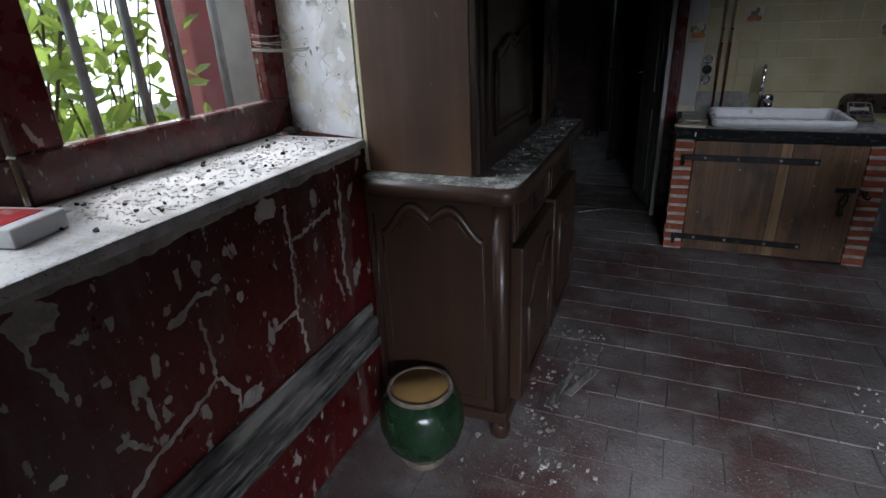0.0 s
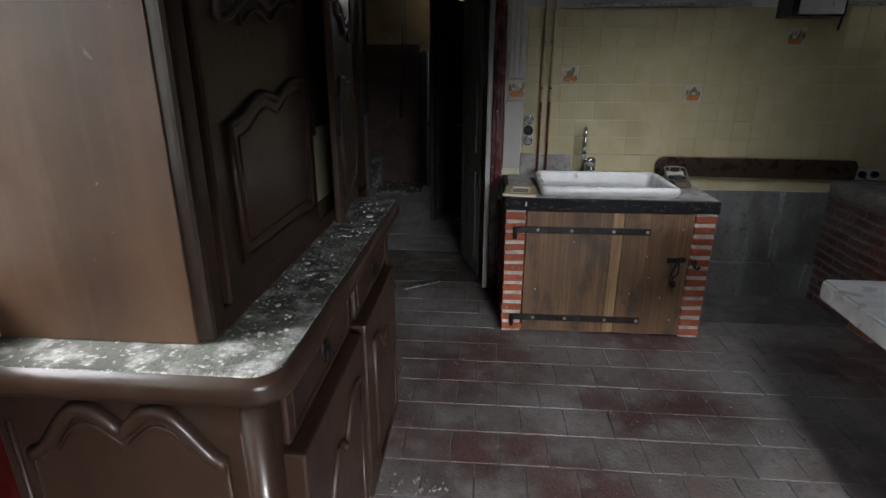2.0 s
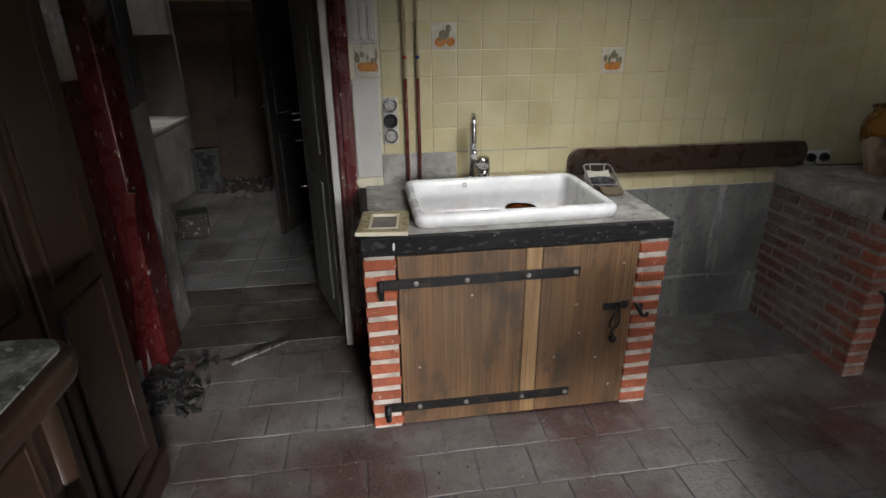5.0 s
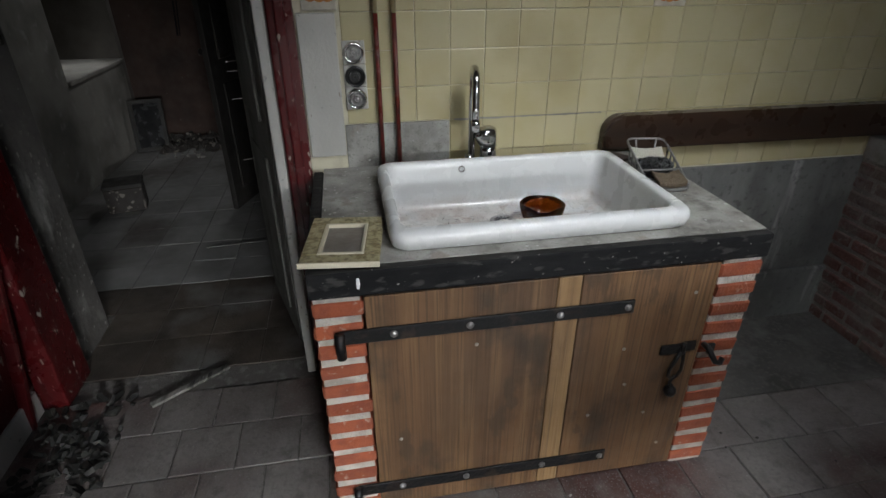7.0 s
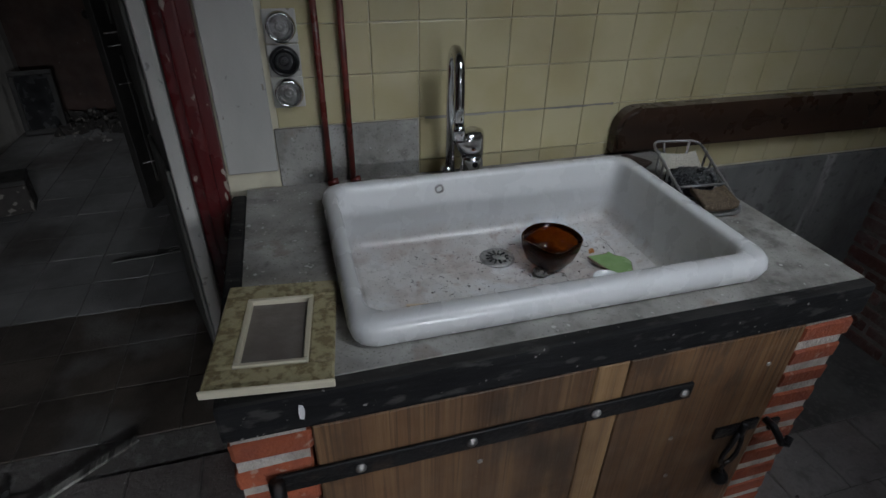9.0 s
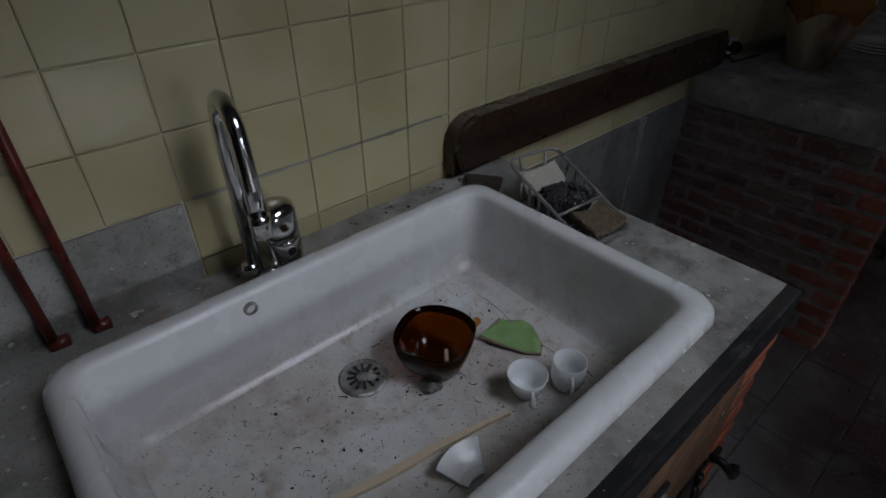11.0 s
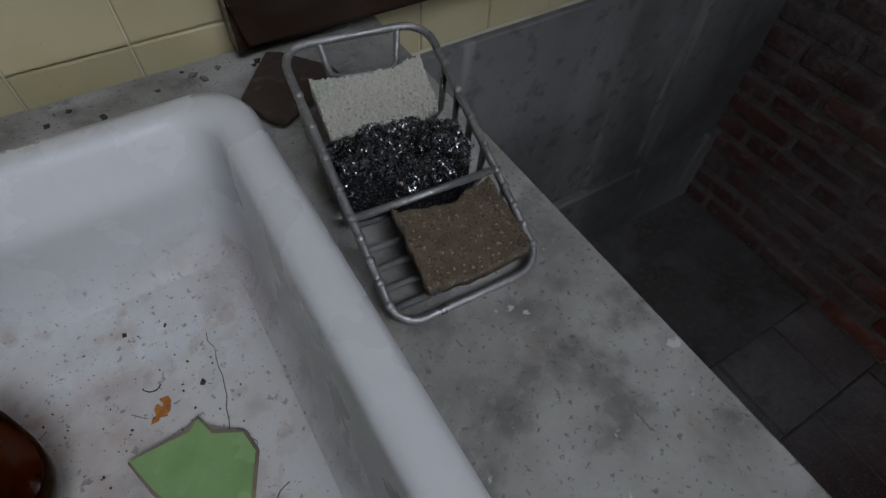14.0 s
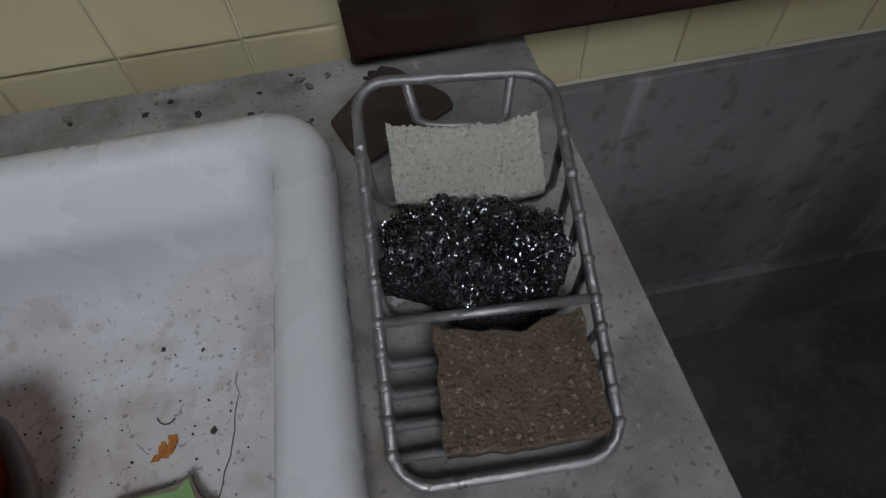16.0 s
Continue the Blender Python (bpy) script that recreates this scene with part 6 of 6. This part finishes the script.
meshes = [brick_mesh("brick", 0.195, 0.12, 0.049, 80 + k) for k in range(2)]
for c in range(12):
    piece("brick", meshes[c % 2], M_BRICK2, pier, (3.205, PY + 0.17, 0.032 + c * 0.0655), 0)
part("staple", tube(bmesh.new(), [(PX + 0.06, PY, 0.47), (PX + 0.06, PY - 0.03, 0.465), (PX + 0.07, PY - 0.035, 0.43), (PX + 0.09, PY - 0.02, 0.415)], 0.009, 8), M_IRON, pier, "bent iron catch", smooth=True)

pot = thing("honey_pot", (2.79, 4.53, PZ), "brown and honey glazed two handled earthenware pot", "pot")
Q = (2.79, 4.53, PZ)
part("body", lathe(bmesh.new(), Q, [(0.084, 0.0), (0.088, 0.006), (0.092, 0.03), (0.104, 0.07), (0.121, 0.11), (0.138, 0.15), (0.150, 0.185), (0.1545, 0.205)], 40), M_CLAY, pot, "streaked pale clay body", smooth=True)
bm = lathe(bmesh.new(), Q, [(0.1545, 0.205), (0.157, 0.225), (0.156, 0.25), (0.148, 0.275), (0.132, 0.295), (0.122, 0.307), (0.119, 0.318), (0.125, 0.330), (0.133, 0.338), (0.131, 0.344), (0.122, 0.343), (0.110, 0.325), (0.112, 0.30), (0.140, 0.25), (0.135, 0.18), (0.09, 0.06), (0.002, 0.05)], 40)
for v in bm.verts:
    if abs(v.co.z - PZ - 0.205) < 0.001:
        a = math.atan2(v.co.y - Q[1], v.co.x - Q[0])
        v.co.z -= 0.035 * max(0.0, sin(5 * a) + 0.4 * sin(9 * a + 1))
        v.co.x, v.co.y = Q[0] + (v.co.x - Q[0]) * 1.012, Q[1] + (v.co.y - Q[1]) * 1.012
part("shoulder", bm, M_HONEY, pot, "honey brown glazed shoulder and rim", smooth=True)
for s in (-1, 1):
    part("handle", tube(bmesh.new(), [(Q[0] + s * 0.125, Q[1], PZ + 0.298), (Q[0] + s * 0.15, Q[1], PZ + 0.307), (Q[0] + s * 0.174, Q[1], PZ + 0.300), (Q[0] + s * 0.187, Q[1], PZ + 0.278), (Q[0] + s * 0.186, Q[1], PZ + 0.25), (Q[0] + s * 0.174, Q[1], PZ + 0.222), (Q[0] + s * 0.150, Q[1], PZ + 0.205)], 0.014, 10), M_HONEY, pot, smooth=True)
for p in pot.children:
    for v in p.data.vertices:
        v.co.x, v.co.y = Q[0] + (v.co.x - Q[0]) * 0.88, Q[1] + (v.co.y - Q[1]) * 0.88
spoon = solo("wooden_spoon", tube(bmesh.new(), [(2.76, 4.55, PZ + 0.11), (2.80, 4.53, PZ + 0.22), (2.865, 4.50, PZ + 0.335)], 0.009, 8), M_BOARD, "dark wooden spoon standing in the pot", "spoon", smooth=True)

out = thing("double_socket", (2.61, 4.772, 0.93), "white double socket with two black plugs", "socket")
for x in (2.565, 2.648):
    part("plate", box(bmesh.new(), x - 0.039, x + 0.039, 4.764, 4.776, 0.895, 0.972, 0.004, 2), M_CARD, out)
    part("plug", turned(lathe(bmesh.new(), (0, 0, 0), [(0.025, 0), (0.024, 0.02), (0.014, 0.035), (0.002, 0.036)], 10), pose(x, 4.764, 0.935, 90, 0, 0)), M_BLACK, out, "black bakelite plug")
part("cable", tube(bmesh.new(), [(2.56, 4.735, 0.925), (2.585, 4.72, 0.90), (2.65, 4.72, 0.897), (2.72, 4.70, 0.902), (2.80, 4.70, 0.897), (2.95, 4.72, 0.897)], 0.0035, 6), M_BLACK, out, "thin black cable", smooth=True)
for k in range(3):
    pl = thing("plate", (3.22, 4.42, PZ + 0.012 * k), "white plate in a small stack", "plate", "stacked plates")
    part("body", lathe(bmesh.new(), (3.22 + 0.004 * k, 4.42, PZ + 0.001 + 0.011 * k), [(0.07, 0), (0.09, 0.004), (0.125, 0.014), (0.125, 0.017), (0.088, 0.008), (0.002, 0.005)], 36), M_PORCELAIN, pl, smooth=True)


# ---- marble table ----
tab = thing("marble_table", (1.6, 2.0, 0), "pale marble slab table on splayed stone legs", "table")
m = pose(1.075, 2.585, 0, 0, 0, 0)
bm = prism(bmesh.new(), [(0, 0), (1.0, 0.02), (0.95, -1.3), (-0.10, -1.3)], "z", 0.915, 0.982)
bmesh.ops.bevel(bm, geom=list(bm.edges), offset=0.008, segments=2, affect="EDGES")
part("slab", turned(bm, m), M_MARBLE, tab, "pale veined marble slab")
for y in (-0.16, -1.15):
    bm = prism(bmesh.new(), [(0.35, 0.0), (0.52, 0.0), (0.55, 0.07), (0.60, 0.07), (0.60, 0.915), (0.455, 0.915), (0.42, 0.5), (0.372, 0.10)], "y", 0, 0.12)
    bmesh.ops.bevel(bm, geom=list(bm.edges), offset=0.006, segments=1, affect="EDGES")
    part("leg", turned(bm, m @ pose(0.02, y, 0)), M_MARBLE, tab)
    bm = prism(bmesh.new(), [(0.602, 0.10), (0.80, 0.0), (0.90, 0.0), (0.84, 0.5), (0.76, 0.915), (0.602, 0.915)], "y", 0, 0.12)
    part("leg", turned(bm, m @ pose(0.02, y, 0)), M_MARBLE, tab)


# ---- passage things ----
def panel_door(name, m, w, h, material, label):
    d = thing(name, m.translation, label, "door")
    d["kind"] = "structure"
    part("leaf", turned(box(bmesh.new(), 0, w, -0.018, 0.018, 0.012, h, 0.003), m), material, d)
    for z0, z1 in ((0.14, 0.85), (1.0, h - 0.14)):
        for s in (-1, 1):
            part("panel", turned(box(bmesh.new(), 0.1, w - 0.1, s * 0.024 - 0.006, s * 0.024 + 0.006, z0, z1, 0.004), m), material, d)
    part("knob", turned(lathe(bmesh.new(), (w - 0.05, 0, 0), [(0.008, 0.018), (0.01, 0.04), (0.024, 0.052), (0.02, 0.066), (0.002, 0.07)], 14), m @ Matrix.Translation((0, 0, 1.05)) @ pose(w - 0.05, 0, 0, 90, 0, 0) @ pose(-(w - 0.05), 0, 0)), M_IRON, d, smooth=True)
    return d


panel_door("door_1", pose(-0.055, 4.95, 0, 0, 0, 107), 0.56, 2.25, M_DOORGREY, "grey weathered door standing open into the passage")
panel_door("door_2", pose(-0.32, 7.32, 0, 0, 0, 250), 0.82, 2.3, M_DOORDARK, "near black door standing open in the passage")
structure("trim_teal", boxed(-0.915, -0.86, 8.46, 8.5, 0, 1.82, 0.004), M_TEAL, "teal painted door casing", "door frame")
structure("trim_white", boxed(-0.856, -0.825, 8.455, 8.5, 0, 1.8, 0.004), M_PANEL, "white painted door edge", "door frame")
structure("wall_passage_inner", boxed(-0.30, 1.4, 7.34, 7.46, -0.01, H), M_DIMPLASTER, "dark plaster cross wall of the passage")
cord = thing("rope", (-1.2, 8.4, 1.0), "dark doubled rope hanging in the passage", "rope")
part("strand", tube(bmesh.new(), [(-1.15, 8.40, 2.695), (-1.17, 8.40, 1.6), (-1.22, 8.40, 0.95)], 0.009, 6), M_IRON, cord)
part("strand", tube(bmesh.new(), [(-1.12, 8.42, 2.695), (-1.14, 8.42, 1.6), (-1.20, 8.40, 0.95)], 0.006, 6), M_IRON, cord)
bm = bmesh.new()
cols = [(4.93 + 0.02 * i, -0.975 + 0.012 * sin(i * 1.7) + 0.006 * sin(i * 0.6)) for i in range(14)]
prism(bm, [(x, y) for y, x in cols] + [(x - 0.012, y) for y, x in cols][::-1], "z", 1.28, 2.3)
for v in bm.verts:
    v.co.z += 0.05 * noise.noise(Vector((v.co.y * 9, 0, v.co.z)))
cloth = thing("hanging_cloth", (-0.98, 5.06, 1.3), "black cloth hanging on the passage wall", "cloth")
part("drape", bm, M_DOORDARK, cloth)
part("nail", tube(bmesh.new(), [(-1.01, 5.06, 2.28), (-0.96, 5.06, 2.285)], 0.004, 6), M_IRON, cloth)
for z in (0.35, 0.5, 0.72, 1.0, 1.12, 1.16):
    solo("wire_end", tube(bmesh.new(), [(-0.205, 5.47, z), (-0.24, 5.455, z + 0.004), (-0.275, 5.45, z + 0.001)], 0.0022, 5), M_STEEL, "short bright wire end in the grey door", "wire", "wire ends in the door")
crate = thing("metal_box", (-1.36, 6.75, 0), "small dark tin box on the passage floor", "box")
part("body", turned(box(bmesh.new(), -0.12, 0.12, -0.09, 0.09, 0, 0.17, 0.006), pose(-1.36, 6.75, 0, 0, 0, 14)), M_LITTER, crate)
part("lid", turned(box(bmesh.new(), -0.125, 0.125, -0.095, 0.095, 0.171, 0.20, 0.006), pose(-1.36, 6.75, 0, 0, 0, 14)), M_DOORDARK, crate)
lean = thing("leaning_frame", (-1.5, 8.0, 0), "dark framed board leaning on the passage wall", "frame")
m = pose(-1.55, 8.06, 0.006, -14, 0, 8)
for a in ((-0.14, 0.14, 0, 0.035), (-0.14, 0.14, 0.425, 0.46), (-0.14, -0.105, 0.035, 0.425), (0.105, 0.14, 0.035, 0.425)):
    part("rail", turned(box(bmesh.new(), a[0], a[1], -0.015, 0.015, a[2], a[3], 0.004), m), M_DOORDARK, lean)
part("backing", turned(boxed(-0.105, 0.105, 0.004, 0.010, 0.035, 0.425), m), M_BLACK, lean, "dark backing board")
solo("rubble", scraps(41, 90, (-1.5, -0.9, 8.0, 8.45), 0.002, 0.05, 0.03, 2.0), M_LITTER, "dark rubble heaped along the passage wall", "rubble", kind="stuff")
solo("plaster_bits", scraps(42, 40, (-1.5, -0.9, 7.8, 8.35), 0.002, 0.022, 0.01, 1.0), M_CRUMB, "pale plaster bits on the passage floor", "plaster bits", kind="stuff")
solo("bark_litter", scraps(43, 120, (-1.0, -0.70, 4.25, 4.72), 0.004, 0.032, 0.008, 6.0), mat("black curled bark", (0.014, 0.0135, 0.012), [((0.06, 0.057, 0.05), 20, 0.56, 0.64, I3, 0.8)], rough=0.7), "dark curled scraps heaped by the door post", "litter", kind="stuff")
m = pose(-0.63, 4.64, 0.01, 0, 0, 36)
solo("lath", turned(box(bmesh.new(), 0.0, 0.32, -0.014, 0.014, -0.006, 0.006, 0.002), m), M_SKIRT, "bare grey wooden lath lying on the floor", "lath")
solo("lath", turned(box(bmesh.new(), 0.0, 0.36, -0.006, 0.006, 0.0, 0.006, 0.002), pose(-0.69, 6.0, 0.002, 0, 0, 6)), M_DOORGREY, "thin pale lath lying on the passage floor", "lath")
solo("floor_flakes", scraps(44, 260, (-0.4, 2.6, 0.9, 4.0), 0.001, 0.006, 0.002), M_CRUMB, "pale crumbs scattered over the tiles", "crumbs", kind="stuff")
solo("floor_litter", scraps(45, 90, (-0.5, 2.4, 1.4, 4.2), 0.001, 0.007, 0.002), M_LITTER, "dark crumbs scattered over the tiles", "crumbs", kind="stuff")
solo("table_debris", scraps(46, 80, (0.95, 1.5, 2.0, 2.6), 0.001, 0.010, 0.004), M_FLAKE, "plaster crumbs near the table leg", "plaster crumbs", kind="stuff")
solo("dust_crumbs", scraps(48, 2600, (-0.75, 1.0, 0.95, 1.85), 0.0, 0.0042, 0.0012), M_CRUMB, "grey plaster dust lying over the tiles", "dust", kind="stuff")
solo("jar_debris", scraps(49, 16, (-0.62, -0.05, 1.40, 1.70), 0.001, 0.02, 0.006, 2.5), M_FLAKE, "pale plaster pieces beside the jar", "plaster pieces", kind="stuff")
solo("buffet_debris", scraps(47, 130, (-0.44, -0.15, 1.5, 2.7), 0.001, 0.012, 0.004, 2.5), M_CRUMB, "plaster crumbs beside the buffet", "plaster crumbs", kind="stuff")
for a in ((-0.30, 2.1, 80, 0.3), (-0.21, 2.18, 68, 0.24)):
    solo("wood_strip", turned(box(bmesh.new(), -a[3] / 2, a[3] / 2, -0.018, 0.018, 0, 0.01, 0.002), pose(a[0], a[1], 0.002, 0, 0, a[2])), M_SKIRT, "grey broken wood strip on the floor", "wood strip", "broken strips")
rng = random.Random(8)
pts = [(2.2 + 0.011 * q + 0.09 * cos(q * 0.9) + rng.uniform(-0.03, 0.03), 3.2 + 0.008 * q + 0.08 * sin(q * 1.3) + rng.uniform(-0.03, 0.03), 0.005 + 0.004 * (q % 2)) for q in range(46)]
bm = tube(bmesh.new(), pts, 0.0022, 5)
solo("wire_tangle", bm, M_BLACK, "tangled black wire on the floor tiles", "wire")


# ---- tiles of the wall and floors ----
def tile_mesh(name, w, h, thick, soft):
    """A square tile lying in x and y, its face up at z = 0."""
    bm = bmesh.new()
    loops = [[(x * (w / 2 - g), y * (h / 2 - g), z) for x, y in ((-1, -1), (1, -1), (1, 1), (-1, 1))] for g, z in ((0, -thick), (0, -soft * 0.8), (soft * 0.35, -soft * 0.25), (soft, 0))]
    loft(bm, loops, False)
    bm.faces.new([v for v in bm.verts][-4:])
    bmesh.ops.recalc_face_normals(bm, faces=bm.faces)
    me = bpy.data.meshes.new(name)
    bm.to_mesh(me)
    bm.free()
    return me


P = 0.1195
wt = tile_mesh("tile", P - 0.0019, P - 0.0019, 0.010, 0.0027)
wd = wt.copy()
wt.materials.append(M_TILE)
wd.materials.append(M_TILEW)
rng = random.Random(9)


def motif(tile, x, z, seed):
    """A faded picture of pots and fruit on a tile."""
    r = random.Random(seed)
    y = tile.location.y
    made = []
    bm = bmesh.new()
    for k in range(3):
        cx, rr = x - 0.026 + 0.026 * k + r.uniform(-0.006, 0.006), r.uniform(0.016, 0.023)
        ring = [(cx + rr * cos(2 * pi * i / 14), z - 0.026 + rr * 0.95 * sin(2 * pi * i / 14)) for i in range(14)]
        prism(bm, ring, "y", y - 0.0012 - 0.0002 * k, y + 0.001)
    made.append(part("fruit", bm, M_FRUIT_O, tile))
    bm = bmesh.new()
    for k in range(7):
        cx, cz, w, h = x + r.uniform(-0.045, 0.045), z + r.uniform(-0.005, 0.03), r.uniform(0.005, 0.013), r.uniform(0.012, 0.026)
        ring = [(cx + w * cos(2 * pi * i / 8), cz + h * sin(2 * pi * i / 8)) for i in range(8)]
        prism(bm, ring, "y", y - 0.0010 - 0.00015 * k, y + 0.001)
    made.append(part("leaves", bm, M_FRUIT_G, tile))
    for p in made:
        p.matrix_parent_inverse = tile.matrix_basis.inverted()


def wall_tile(x, z, me):
    ob = new("tile", me)
    ob.parent = wall_n
    ob.location = (x, 4.775 + rng.uniform(-0.0006, 0.0006), z)
    ob.rotation_euler = (pi / 2 + rng.uniform(-0.006, 0.006), rng.uniform(-0.003, 0.003), rng.uniform(-0.006, 0.006))
    return ob


rest = bmesh.new()
for row in range(10):
    z = 2.0 - P * (row + 0.5)
    for c in range(32):
        x = 0.465 + P * (c - 2 + 0.5)
        if row == 8 and c < 3:
            continue
        pic = (c, row) in ((2, 3), (9, 4), (14, 1))
        if c < 29:
            t = wall_tile(x, z, wd if pic else wt)
            if pic:
                motif(t, x, z, c)
        else:
            box(rest, x - P / 2 + 0.0015, x + P / 2 - 0.0015, 4.775, 4.785, z - P / 2 + 0.0015, z + P / 2 - 0.0015, 0.002)
tagged(part("tiles_beyond", rest, M_TILE, wall_n), kind="stuff")
t = wall_tile(0.1655, 1.4795, wd)
t.scale = (0.93, 1.2, 1)
t.location.y = 4.768
motif(t, 0.1655, 1.4795, 5)

F = 0.2175
ft = tile_mesh("tile", F - 0.007, F - 0.007, 0.012, 0.004)
ft.materials.append(M_TERRA)
rest = bmesh.new()
for row in range(-24, 6):
    y = 3.42 + F * (row + 0.5) - 0.003 * row
    for c in range(-7, 19):
        x = 0.168 + F * (c + (0.5 if row % 2 else 0.0) + 0.5)
        if not (-1.1 < x < 4.15 and -1.75 < y < 4.72):
            continue
        if row >= -7 and -0.75 < x < 2.35:
            ob = new("tile", ft)
            ob.parent = floor
            ob.location = (x, y, rng.uniform(-0.0015, 0.001))
            ob.rotation_euler = (rng.uniform(-0.004, 0.004), rng.uniform(-0.004, 0.004), rng.choice((0, pi / 2, pi, -pi / 2)) + rng.uniform(-0.006, 0.006))
        else:
            box(rest, x - F / 2 + 0.0035, x + F / 2 - 0.0035, y - F / 2 + 0.0035, y + F / 2 - 0.0035, -0.012, rng.uniform(-0.0015, 0.001))
tagged(part("tiles_beyond", rest, M_TERRA, floor), kind="stuff")
ht = tile_mesh("tile", 0.245, 0.245, 0.012, 0.003)
ht2 = ht.copy()
ht.materials.append(M_HALLFLOOR)
# darker brown tiles for the rows next to the doorway
ht2.materials.append(mat("dark brown threshold tiles", (0.07, 0.056, 0.045), [((0.03, 0.023, 0.018), 4, 0.4, 0.6, I3, 0.8), ((0.17, 0.165, 0.16), 2.5, 0.55, 0.68, I3, 0.6)], rough=0.7, bump=0.3, rand=0.2))
for i in range(12):
    for j in range(15):
        x, y = -1.62 + i * 0.25, 4.97 + j * 0.25
        if x < 0.35 and y < 8.45 and not (y < 5.3 and x < -1.0):
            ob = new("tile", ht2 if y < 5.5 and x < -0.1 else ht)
            ob.parent = hall_floor
            ob.location = (x, y, rng.uniform(-0.003, -0.001))
